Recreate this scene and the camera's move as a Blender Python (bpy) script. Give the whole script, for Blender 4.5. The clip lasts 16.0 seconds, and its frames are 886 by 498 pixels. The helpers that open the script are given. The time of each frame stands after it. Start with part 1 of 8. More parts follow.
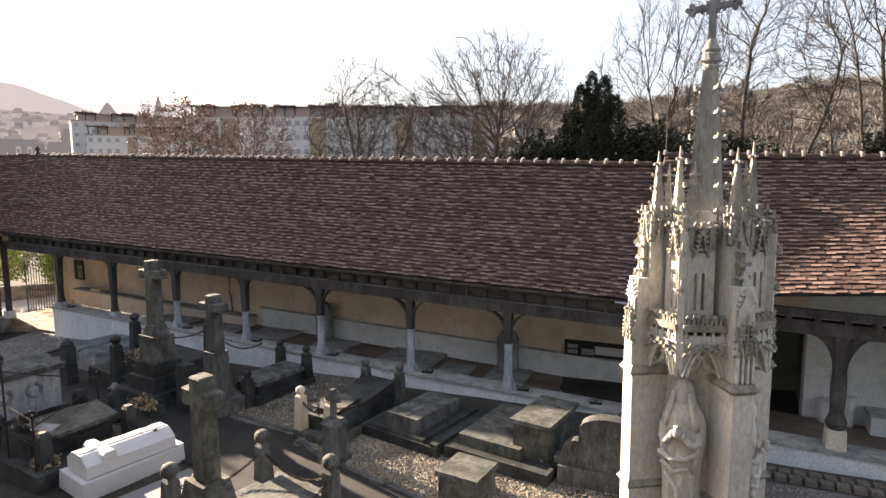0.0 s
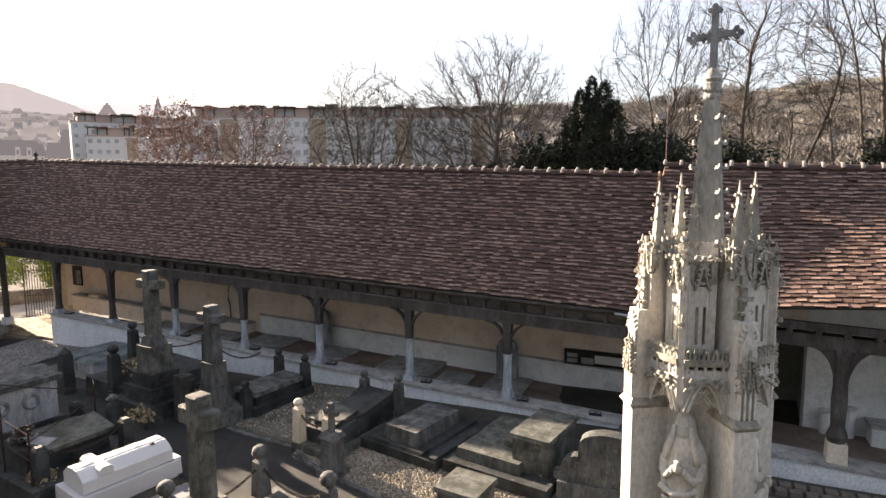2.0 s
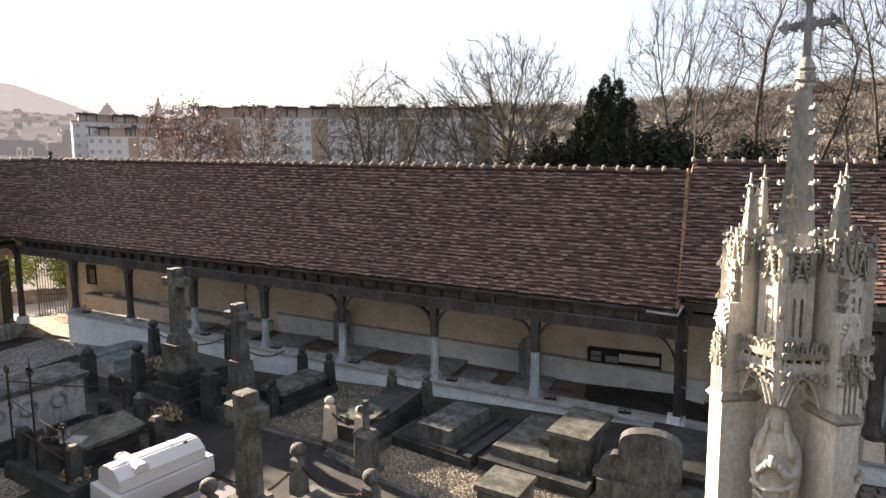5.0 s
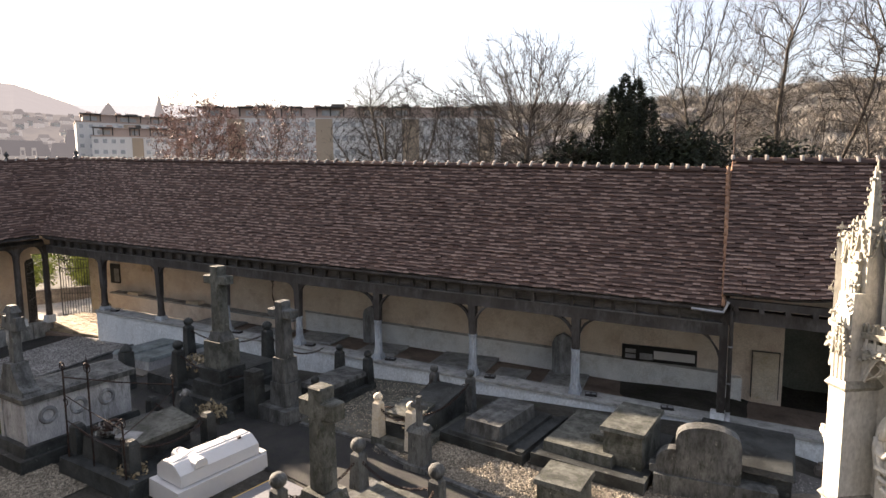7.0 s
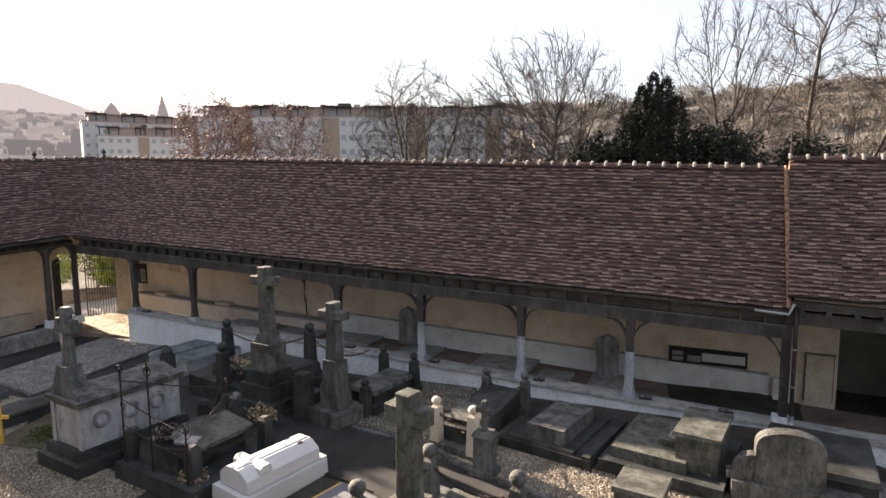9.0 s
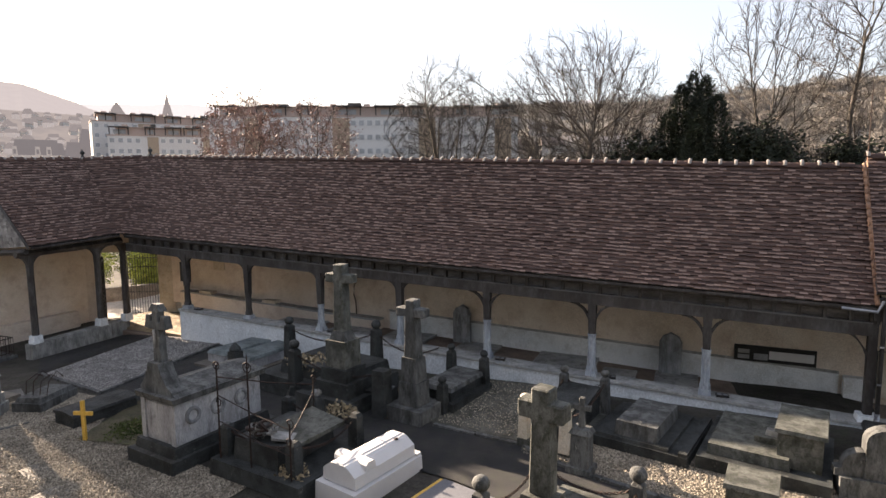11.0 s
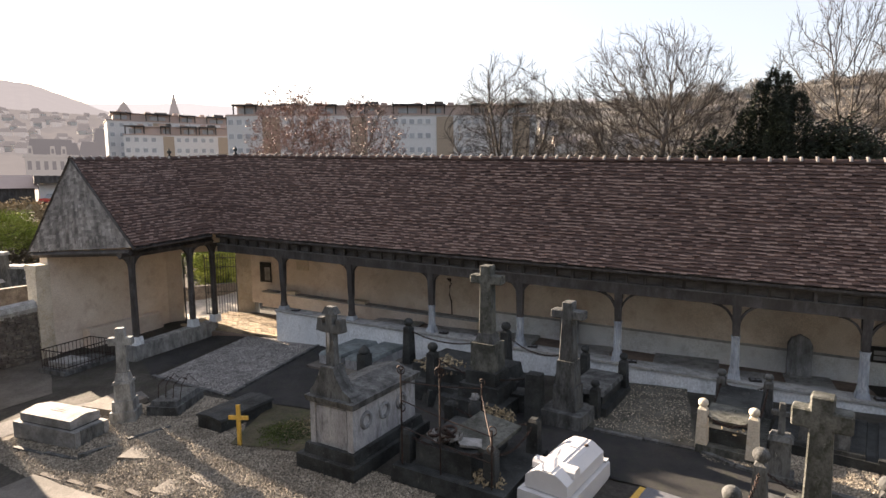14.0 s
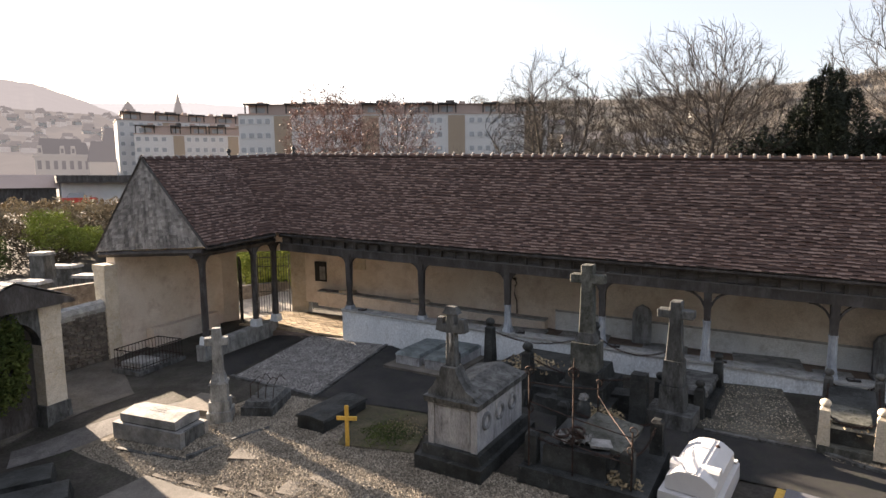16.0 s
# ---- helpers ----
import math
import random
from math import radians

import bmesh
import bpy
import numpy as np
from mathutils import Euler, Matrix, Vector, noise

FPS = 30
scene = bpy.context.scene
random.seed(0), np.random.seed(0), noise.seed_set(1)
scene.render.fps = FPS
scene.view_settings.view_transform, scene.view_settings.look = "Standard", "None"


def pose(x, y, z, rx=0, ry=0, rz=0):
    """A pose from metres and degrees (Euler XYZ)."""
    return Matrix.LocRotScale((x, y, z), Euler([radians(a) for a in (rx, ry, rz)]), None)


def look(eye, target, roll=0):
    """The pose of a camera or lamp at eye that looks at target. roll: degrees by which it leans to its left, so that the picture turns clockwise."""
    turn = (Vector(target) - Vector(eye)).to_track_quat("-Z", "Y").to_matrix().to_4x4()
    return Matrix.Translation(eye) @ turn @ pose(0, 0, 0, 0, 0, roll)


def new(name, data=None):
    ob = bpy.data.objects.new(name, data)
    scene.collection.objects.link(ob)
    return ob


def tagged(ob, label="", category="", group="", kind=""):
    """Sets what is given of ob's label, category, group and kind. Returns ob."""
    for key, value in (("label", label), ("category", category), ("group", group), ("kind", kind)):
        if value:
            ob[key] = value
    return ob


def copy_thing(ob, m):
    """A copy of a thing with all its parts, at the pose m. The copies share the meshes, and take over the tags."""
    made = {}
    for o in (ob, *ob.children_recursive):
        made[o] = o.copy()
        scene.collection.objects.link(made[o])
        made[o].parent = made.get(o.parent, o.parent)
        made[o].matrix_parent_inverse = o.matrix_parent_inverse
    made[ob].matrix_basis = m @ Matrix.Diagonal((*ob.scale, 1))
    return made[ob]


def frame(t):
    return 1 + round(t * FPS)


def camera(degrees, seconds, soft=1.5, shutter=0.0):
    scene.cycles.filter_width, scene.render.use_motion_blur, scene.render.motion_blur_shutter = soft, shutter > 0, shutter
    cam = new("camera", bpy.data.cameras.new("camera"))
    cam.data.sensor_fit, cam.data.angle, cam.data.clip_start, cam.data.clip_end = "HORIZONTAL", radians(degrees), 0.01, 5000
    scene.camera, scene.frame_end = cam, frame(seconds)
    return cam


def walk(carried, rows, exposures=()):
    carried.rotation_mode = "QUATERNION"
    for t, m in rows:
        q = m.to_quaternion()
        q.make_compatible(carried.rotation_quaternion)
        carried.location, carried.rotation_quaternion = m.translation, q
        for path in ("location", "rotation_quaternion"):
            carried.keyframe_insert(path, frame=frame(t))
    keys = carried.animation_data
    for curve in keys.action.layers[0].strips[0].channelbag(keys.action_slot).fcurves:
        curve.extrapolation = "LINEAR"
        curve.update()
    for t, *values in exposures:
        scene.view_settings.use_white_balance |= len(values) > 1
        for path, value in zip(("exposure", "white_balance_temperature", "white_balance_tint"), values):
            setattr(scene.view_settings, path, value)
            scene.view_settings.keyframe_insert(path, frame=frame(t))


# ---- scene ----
cam = camera(75.3, 16.0)
METRES, EYE, TILT, LEAN, TURN = 11.2, 5.824, 1.5, -0.5, 25.4
ROWS = [
    (0.0, 0.0, 0.0, 0.0, -0.12, -7.89, 0.87),
    (0.5, -0.0005, -0.0007, 0.0079, -0.11, -7.9, 0.88),
    (1.0, 0.0008, 0.0021, 0.0122, -0.12, -7.87, 0.88),
    (1.5, 0.0022, 0.0059, 0.0181, -0.13, -7.87, 0.87),
    (2.0, 0.0018, 0.0086, 0.0209, -0.15, -7.86, 0.85),
    (2.5, -0.0015, 0.0122, 0.0257, -0.17, -7.86, 0.84),
    (3.0, -0.0073, 0.0142, 0.025, -0.18, -7.85, 0.84),
    (3.5, -0.0169, 0.0138, 0.0233, -0.18, -7.86, 0.85),
    (4.0, -0.0299, 0.0158, 0.0213, -0.17, -7.86, 0.87),
    (6.5, -0.124, 0.0038, 0.0104, -0.19, -7.85, 0.91),
    (7.0, -0.1521, 0.005, 0.0129, -0.15, -7.85, 0.93),
    (7.5, -0.1788, 0.0139, 0.0128, -0.1, -7.87, 0.92),
    (8.0, -0.2078, 0.0251, 0.0139, -0.04, -7.9, 0.92),
    (8.5, -0.2332, 0.0283, 0.0146, -0.01, -7.91, 0.94),
    (11.0, -0.4264, 0.0255, 0.012, 0.3, -7.92, 0.95),
    (11.5, -0.4745, 0.0308, 0.017, 0.37, -7.93, 0.96),
    (12.0, -0.5267, 0.036, 0.0163, 0.42, -7.97, 0.97),
    (12.5, -0.5825, 0.0399, 0.0179, 0.47, -7.98, 0.98),
    (13.0, -0.6412, 0.0434, 0.0188, 0.54, -8.05, 1.02),
    (13.5, -0.6957, 0.0463, 0.0184, 0.6, -8.03, 1.02),
    (14.0, -0.7466, 0.0508, 0.0183, 0.67, -8.05, 1.06),
    (14.5, -0.7977, 0.0543, 0.0181, 0.72, -8.08, 1.08),
    (15.0, -0.8511, 0.0562, 0.0192, 0.78, -8.12, 1.13),
    (15.5, -0.9051, 0.0572, 0.0199, 0.84, -8.14, 1.16),
    (16.0, -0.9618, 0.0576, 0.0219, 0.88, -8.16, 1.17),
]
walk(cam, [(t, pose(0, 0, EYE, TILT, LEAN, TURN) @ pose(METRES * x, METRES * y, METRES * z, 90 + pitch, roll, yaw)) for t, x, y, z, yaw, pitch, roll in ROWS],
     exposures=[(0.0, 3.2, 6600, 16), (8.0, 3.2, 6600, 16), (16.0, 3.09, 6600, 16)])

# ---- light ----
SUN_DIR = Vector((-0.912, 0.256, 0.320)).normalized()   # towards the sun
world = bpy.data.worlds.new("sky")
scene.world = world
world.use_nodes = True
wn = world.node_tree
bg = wn.nodes["Background"]
sky = wn.nodes.new("ShaderNodeTexSky")
sky.sky_type, sky.sun_disc = "NISHITA", False
sky.sun_elevation = math.asin(SUN_DIR.z)
sky.sun_rotation = math.atan2(SUN_DIR.x, SUN_DIR.y)
sky.dust_density, sky.air_density = 2.0, 1.1
veil = wn.nodes.new("ShaderNodeMix")     # even pale tone mixed in to whiten the blue
veil.data_type, veil.inputs[0].default_value, veil.inputs[7].default_value = "RGBA", 0.45, (4.85, 4.9, 5.12, 1)
wn.links.new(sky.outputs[0], veil.inputs[6])
wn.links.new(veil.outputs[2], bg.inputs[0])
bg.inputs[1].default_value = 0.03
sun = new("sun", bpy.data.lights.new("sun", "SUN"))
sun.data.energy, sun.data.angle, sun.data.color = 3.3, radians(0.6), (1.0, 0.82, 0.61)
sun.matrix_world = look(SUN_DIR * 60, (0, 0, 0))


# ---- helpers for building ----
def mat(name, c1, c2, scale=4.0, rough=0.85, bump=0.3, c3=None, stain=0.5, metal=0.0, island=0.0, objrand=0.0, fine=40.0, stretch=(1, 1, 1), thresh=(0.48, 0.68), grit=1.0, speck=0.0, spec=0.3):
    """A weathered surface: two tones at a wide scale, grain at a fine one, stains of a third tone, and relief."""
    m = bpy.data.materials.new(name)
    m.use_nodes = True
    n, l = m.node_tree.nodes, m.node_tree.links
    p = n["Principled BSDF"]
    geo = n.new("ShaderNodeNewGeometry")
    mp = n.new("ShaderNodeMapping")
    mp.inputs["Scale"].default_value = stretch
    l.new(geo.outputs["Position"], mp.inputs["Vector"])

    def noise_tex(s, d=5.0, r=0.6):
        t = n.new("ShaderNodeTexNoise")
        t.inputs["Scale"].default_value, t.inputs["Detail"].default_value, t.inputs["Roughness"].default_value = s, d, r
        l.new(mp.outputs[0], t.inputs["Vector"])
        return t.outputs["Fac"]

    def ramp(x, a, b):
        r = n.new("ShaderNodeMapRange")
        r.inputs["From Min"].default_value, r.inputs["From Max"].default_value = a, b
        l.new(x, r.inputs["Value"])
        return r.outputs[0]

    def mix(f, a, b, blend="MIX"):
        x = n.new("ShaderNodeMix")
        x.data_type, x.blend_type = "RGBA", blend
        for k, v in ((0, f), (6, a), (7, b)):
            if isinstance(v, (tuple, float, int)):
                x.inputs[k].default_value = v if isinstance(v, (float, int)) else (*v, 1)
            else:
                l.new(v, x.inputs[k])
        return x.outputs[2]

    wide, grain = noise_tex(scale), noise_tex(fine, 3.0)
    col = mix(ramp(wide, 0.37, 0.63), c1, c2)
    if c3:
        st = n.new("ShaderNodeMath")
        st.operation = "MULTIPLY"
        l.new(ramp(noise_tex(scale * 2.7, 8.0, 0.7), *thresh), st.inputs[0])
        st.inputs[1].default_value = stain
        col = mix(st.outputs[0], col, c3)
    if speck:
        sp = n.new("ShaderNodeMath")
        sp.operation = "MULTIPLY"
        l.new(ramp(noise_tex(7.0, 6.0, 0.75), 0.62, 0.7), sp.inputs[0])
        sp.inputs[1].default_value = speck
        col = mix(sp.outputs[0], col, (0.42, 0.42, 0.38))
    dark = n.new("ShaderNodeMapRange")
    dark.inputs["To Min"].default_value, dark.inputs["To Max"].default_value = 1 - 0.28 * grit, 1 + 0.22 * grit
    dark.inputs["From Min"].default_value, dark.inputs["From Max"].default_value = 0.25, 0.75
    l.new(grain, dark.inputs["Value"])
    gr = n.new("ShaderNodeCombineColor")
    for k in range(3):
        l.new(dark.outputs[0], gr.inputs[k])
    col = mix(1.0, col, gr.outputs[0], "MULTIPLY")
    for amount, source in ((island, geo.outputs["Random Per Island"]), (objrand, None)):
        if amount:
            if source is None:
                source = n.new("ShaderNodeObjectInfo").outputs["Random"]
            v = n.new("ShaderNodeMapRange")
            v.inputs["To Min"].default_value, v.inputs["To Max"].default_value = 1 - amount, 1 + amount
            l.new(source, v.inputs["Value"])
            cc = n.new("ShaderNodeCombineColor")
            for k in range(3):
                l.new(v.outputs[0], cc.inputs[k])
            col = mix(1.0, col, cc.outputs[0], "MULTIPLY")
    l.new(col, p.inputs["Base Color"])
    p.inputs["Roughness"].default_value, p.inputs["Metallic"].default_value = rough, metal
    p.inputs["Specular IOR Level"].default_value = spec
    if bump:
        b = n.new("ShaderNodeBump")
        b.inputs["Strength"].default_value, b.inputs["Distance"].default_value = bump, 0.02
        add = n.new("ShaderNodeMath")
        l.new(grain, add.inputs[0]), l.new(wide, add.inputs[1])
        l.new(add.outputs[0], b.inputs["Height"])
        l.new(b.outputs[0], p.inputs["Normal"])
    return m


def tile_mat(name, tones):
    """Old clay: each piece has its own tone from the row of tones, with lichen and grain."""
    m = mat(name, tones[0], tones[1], 3.0, 0.82, 0.25, (0.22, 0.2, 0.16), 0.25, thresh=(0.55, 0.75))
    n, l = m.node_tree.nodes, m.node_tree.links
    p = n["Principled BSDF"]
    old = p.inputs["Base Color"].links[0].from_socket
    geo, info, add, fr = n.new("ShaderNodeNewGeometry"), n.new("ShaderNodeObjectInfo"), n.new("ShaderNodeMath"), n.new("ShaderNodeMath")
    fr.operation = "FRACT"
    l.new(geo.outputs["Random Per Island"], add.inputs[0]), l.new(info.outputs["Random"], add.inputs[1]), l.new(add.outputs[0], fr.inputs[0])
    cr = n.new("ShaderNodeValToRGB")
    cr.color_ramp.interpolation = "CONSTANT"
    while len(cr.color_ramp.elements) < len(tones):
        cr.color_ramp.elements.new(0.5)
    for k, c in enumerate(tones):
        cr.color_ramp.elements[k].position, cr.color_ramp.elements[k].color = k / len(tones), (*c, 1)
    l.new(fr.outputs[0], cr.inputs[0])
    x = n.new("ShaderNodeMix")
    x.data_type, x.inputs[0].default_value = "RGBA", 0.8
    l.new(old, x.inputs[6]), l.new(cr.outputs[0], x.inputs[7]), l.new(x.outputs[2], p.inputs["Base Color"])
    return m


def part(name, bm, material, parent=None, label="", smooth=False, bevel=0.0):
    """One bmesh as one mesh object under a thing or a part."""
    if bevel:
        bmesh.ops.bevel(bm, geom=[e for e in bm.edges if len(e.link_faces) == 2 and e.calc_face_angle(0) > 0.5], offset=bevel, segments=1, affect="EDGES", clamp_overlap=True)
    if smooth:
        for f in bm.faces:
            f.smooth = True
    me = bpy.data.meshes.new(name)
    bm.to_mesh(me)
    bm.free()
    me.materials.append(material)
    ob = new(name, me)
    if parent is not None:
        ob.parent = parent
    if label:
        ob["label"] = label
    return ob


def mesh_part(name, verts, faces, material, parent=None, label="", smooth=False, second=None, pattern=()):
    """Verts and faces as one mesh object; a second material goes to the faces that pattern marks, over and over."""
    me = bpy.data.meshes.new(name)
    me.from_pydata(verts, [], faces)
    me.materials.append(material)
    if second is not None:
        me.materials.append(second)
        me.polygons.foreach_set("material_index", [pattern[k % len(pattern)] for k in range(len(faces))])
    if smooth:
        me.polygons.foreach_set("use_smooth", [True] * len(faces))
    ob = new(name, me)
    if parent is not None:
        ob.parent = parent
    if label:
        ob["label"] = label
    return ob


def thing(name, label, category, x=0.0, y=0.0, z=0.0, rz=0.0, group="", kind=""):
    ob = new(name)
    ob.empty_display_size = 0.1
    ob.matrix_world = pose(x, y, z, 0, 0, rz)
    return tagged(ob, label, category, group, kind)


def box(bm, x, y, z, sx, sy, sz, top=1.0, topy=None, m=None):
    """A block standing at z, its top scaled by top (and topy)."""
    ty = top if topy is None else topy
    vs = []
    for k, (fx, fy) in ((0, (1, 1)), (1, (top, ty))):
        for ax, ay in ((-1, -1), (1, -1), (1, 1), (-1, 1)):
            co = Vector((x + ax * sx / 2 * fx, y + ay * sy / 2 * fy, z + k * sz))
            vs.append(bm.verts.new(m @ co if m else co))
    for f in ((3, 2, 1, 0), (4, 5, 6, 7), (0, 1, 5, 4), (1, 2, 6, 5), (2, 3, 7, 6), (3, 0, 4, 7)):
        bm.faces.new([vs[i] for i in f])
    return vs


def B1(*a, **k):
    bm = bmesh.new()
    box(bm, *a, **k)
    return bm


def lathe(bm, prof, x=0.0, y=0.0, z=0.0, seg=12, turn=0.0):
    rings = []
    for r, h in prof:
        rings.append([bm.verts.new((x + r * math.cos(2 * math.pi * k / seg + turn), y + r * math.sin(2 * math.pi * k / seg + turn), z + h)) for k in range(seg)])
    for a, b in zip(rings, rings[1:]):
        for k in range(seg):
            bm.faces.new((a[k], a[(k + 1) % seg], b[(k + 1) % seg], b[k]))
    bm.faces.new(rings[0][::-1])
    bm.faces.new(rings[-1])
    return bm


def prism(bm, poly, depth, m):
    """The outline poly (x, z) drawn out along y from -depth/2 to depth/2, then placed by m."""
    a = [bm.verts.new(m @ Vector((x, -depth / 2, z))) for x, z in poly]
    b = [bm.verts.new(m @ Vector((x, depth / 2, z))) for x, z in poly]
    bm.faces.new(a)
    bm.faces.new(b[::-1])
    for k in range(len(poly)):
        j = (k + 1) % len(poly)
        bm.faces.new((a[j], a[k], b[k], b[j]))
    return bm


def tube(bm, pts, r, seg=6, r2=None):
    pts = [Vector(p) for p in pts]
    rings = []
    for i, p in enumerate(pts):
        d = (pts[min(i + 1, len(pts) - 1)] - pts[max(i - 1, 0)]).normalized()
        u = d.orthogonal().normalized() if abs(d.z) > 0.99 else d.cross(Vector((0, 0, 1))).normalized()
        v = d.cross(u)
        rr = r if r2 is None else r + (r2 - r) * i / (len(pts) - 1)
        rings.append([bm.verts.new(p + rr * (math.cos(2 * math.pi * k / seg) * u + math.sin(2 * math.pi * k / seg) * v)) for k in range(seg)])
    for a, b in zip(rings, rings[1:]):
        for k in range(seg):
            bm.faces.new((a[k], a[(k + 1) % seg], b[(k + 1) % seg], b[k]))
    bm.faces.new(rings[0][::-1])
    bm.faces.new(rings[-1])
    return bm


def sm(x):
    x = min(1.0, max(0.0, x))
    return x * x * (3 - 2 * x)


def ground_z(x, y):
    """Height of the churchyard's ground."""
    z = 0.06 + 0.02 * (max(-32.0, min(6.0, x)) + 17.5) + 0.02 * (max(-6.0, min(18.0, y)) - 6)
    z -= 0.55 * sm((x + 1.5) / 2.5) * sm((y - 8) / 3)
    z -= 0.22 * sm((5.2 - y) / 2) * sm((-17.0 - x) / 3)
    z -= 0.15 * sm((-24 - x) / 3)
    z -= 0.5 * sm((y - 13.4) / 0.3) * sm((x + 23.5) / 1.5) * (1 - sm((y - 18.0) / 1.0))     # the sunken gallery floor
    return z


# ---- materials ----
M = {}
M["gravel"] = mat("gravel", (0.105, 0.102, 0.1), (0.16, 0.155, 0.15), 1.2, 0.95, 0.9, (0.048, 0.046, 0.044), 0.65, fine=28.0, thresh=(0.48, 0.7), grit=1.5)
M["pebble"] = mat("pebble", (0.19, 0.184, 0.176), (0.28, 0.272, 0.26), 2.0, 0.85, 0.2, island=0.65, fine=30)
M["greywood"] = mat("silvered grey boards", (0.085, 0.083, 0.082), (0.16, 0.157, 0.155), 1.8, 0.85, 0.4, (0.05, 0.048, 0.047), 0.6, fine=25.0, stretch=(0.5, 1, 2))
M["earth"] = mat("earth", (0.028, 0.026, 0.022), (0.062, 0.057, 0.05), 0.9, 0.95, 1.0, (0.027, 0.033, 0.018), 0.8, fine=14.0, grit=1.5)
M["grass"] = mat("grass", (0.05, 0.048, 0.03), (0.1, 0.085, 0.055), 1.3, 0.95, 1.0, (0.05, 0.065, 0.02), 0.7, fine=16.0, grit=1.5)
M["asphalt"] = mat("asphalt", (0.018, 0.019, 0.021), (0.035, 0.034, 0.034), 1.3, 0.9, 0.5, (0.036, 0.042, 0.027), 0.5, fine=60.0)
M["plaster"] = mat("plaster", (0.63, 0.55, 0.46), (0.72, 0.65, 0.565), 0.7, 0.9, 0.3, (0.47, 0.37, 0.3), 0.55, fine=35.0, thresh=(0.5, 0.66))
M["passage"] = mat("dim grey-green wall", (0.13, 0.15, 0.14), (0.2, 0.22, 0.2), 1.0, 0.9, 0.2, fine=20.0)
M["dado"] = mat("painted dado", (0.6, 0.635, 0.65), (0.72, 0.745, 0.75), 1.1, 0.85, 0.25, (0.36, 0.36, 0.34), 0.5, fine=35.0)
M["whitewash"] = mat("whitewash", (0.56, 0.605, 0.635), (0.69, 0.73, 0.755), 0.9, 0.85, 0.35, (0.3, 0.32, 0.325), 0.5, fine=22.0, stretch=(1, 1, 0.7), thresh=(0.54, 0.72))
M["sillcap"] = mat("sill cap", (0.27, 0.28, 0.28), (0.4, 0.405, 0.39), 1.5, 0.85, 0.5, (0.11, 0.11, 0.1), 0.75, fine=30.0, speck=0.4)
M["wood"] = mat("dark oak", (0.034, 0.030, 0.028), (0.068, 0.062, 0.058), 1.5, 0.75, 0.5, (0.15, 0.15, 0.15), 0.5, fine=25.0, stretch=(1, 1, 0.35))
M["paintpost"] = mat("flaked pale paint", (0.24, 0.27, 0.31), (0.42, 0.46, 0.5), 5.0, 0.7, 0.5, (0.09, 0.088, 0.088), 0.6, fine=30.0, stretch=(1, 1, 0.25), thresh=(0.52, 0.68))
M["stone"] = mat("weathered limestone", (0.051, 0.053, 0.053), (0.140, 0.146, 0.145), 2.6, 0.75, 0.8, (0.022, 0.024, 0.02), 0.85, fine=30.0, stretch=(1.3, 1.3, 0.5), speck=0.5, spec=0.22)
M["darkstone"] = mat("blackened stone", (0.017, 0.019, 0.019), (0.050, 0.055, 0.055), 2.2, 0.62, 0.8, (0.10, 0.104, 0.094), 0.5, fine=30.0, thresh=(0.56, 0.72), speck=0.3, spec=0.22)
M["mossstone"] = mat("mossy stone", (0.046, 0.049, 0.044), (0.140, 0.144, 0.131), 2.6, 0.75, 0.8, (0.024, 0.028, 0.016), 0.85, fine=30.0, stretch=(1.3, 1.3, 0.9), speck=0.6, spec=0.22)
M["palestone"] = mat("pale stone", (0.5, 0.45, 0.36), (0.62, 0.57, 0.48), 1.8, 0.88, 0.35, (0.36, 0.27, 0.13), 0.45, fine=30.0)
M["greystone"] = mat("grey tomb stone", (0.139, 0.146, 0.155), (0.303, 0.319, 0.331), 2.4, 0.88, 0.5, (0.07, 0.07, 0.07), 0.8, fine=35.0, stretch=(1.3, 1.3, 0.4))
M["white"] = mat("white painted stone", (0.532, 0.532, 0.540), (0.593, 0.593, 0.593), 1.2, 0.6, 0.12, (0.380, 0.380, 0.372), 0.35, fine=40.0, thresh=(0.58, 0.75), grit=0.15)
M["monument"] = mat("carved pale limestone", (0.47, 0.455, 0.415), (0.57, 0.558, 0.515), 1.6, 0.88, 0.3, (0.4, 0.36, 0.27), 0.35, fine=30.0, stretch=(1.2, 1.2, 0.6), thresh=(0.52, 0.72))
M["spire"] = mat("grey-green spire stone", (0.22, 0.225, 0.21), (0.36, 0.36, 0.34), 2.5, 0.88, 0.5, (0.08, 0.085, 0.07), 0.7, fine=35.0, stretch=(1.3, 1.3, 0.4), speck=0.4)
M["flag"] = mat("worn flagstone", (0.105, 0.097, 0.085), (0.16, 0.148, 0.128), 1.6, 0.85, 0.5, (0.085, 0.076, 0.064), 0.7, fine=35.0)
# colour paled for the haze over the distance
M["farwood"] = mat("bare far woods", (0.115, 0.105, 0.096), (0.175, 0.162, 0.146), 0.05, 0.95, 0.0, island=0.4)
M["carving"] = mat("lichened carving", (0.232, 0.226, 0.197), (0.380, 0.364, 0.316), 4.0, 0.88, 0.4, (0.12, 0.12, 0.105), 0.75, fine=45.0, stretch=(1, 1, 0.6))
M["concrete"] = mat("worn concrete", (0.106, 0.100, 0.090), (0.159, 0.151, 0.138), 1.1, 0.92, 0.4, (0.069, 0.065, 0.057), 0.6, fine=35.0)
M["ledger"] = mat("grey ledger stone", (0.177, 0.180, 0.179), (0.340, 0.341, 0.335), 1.6, 0.8, 0.4, (0.116, 0.116, 0.101), 0.7, fine=40.0, speck=0.3)
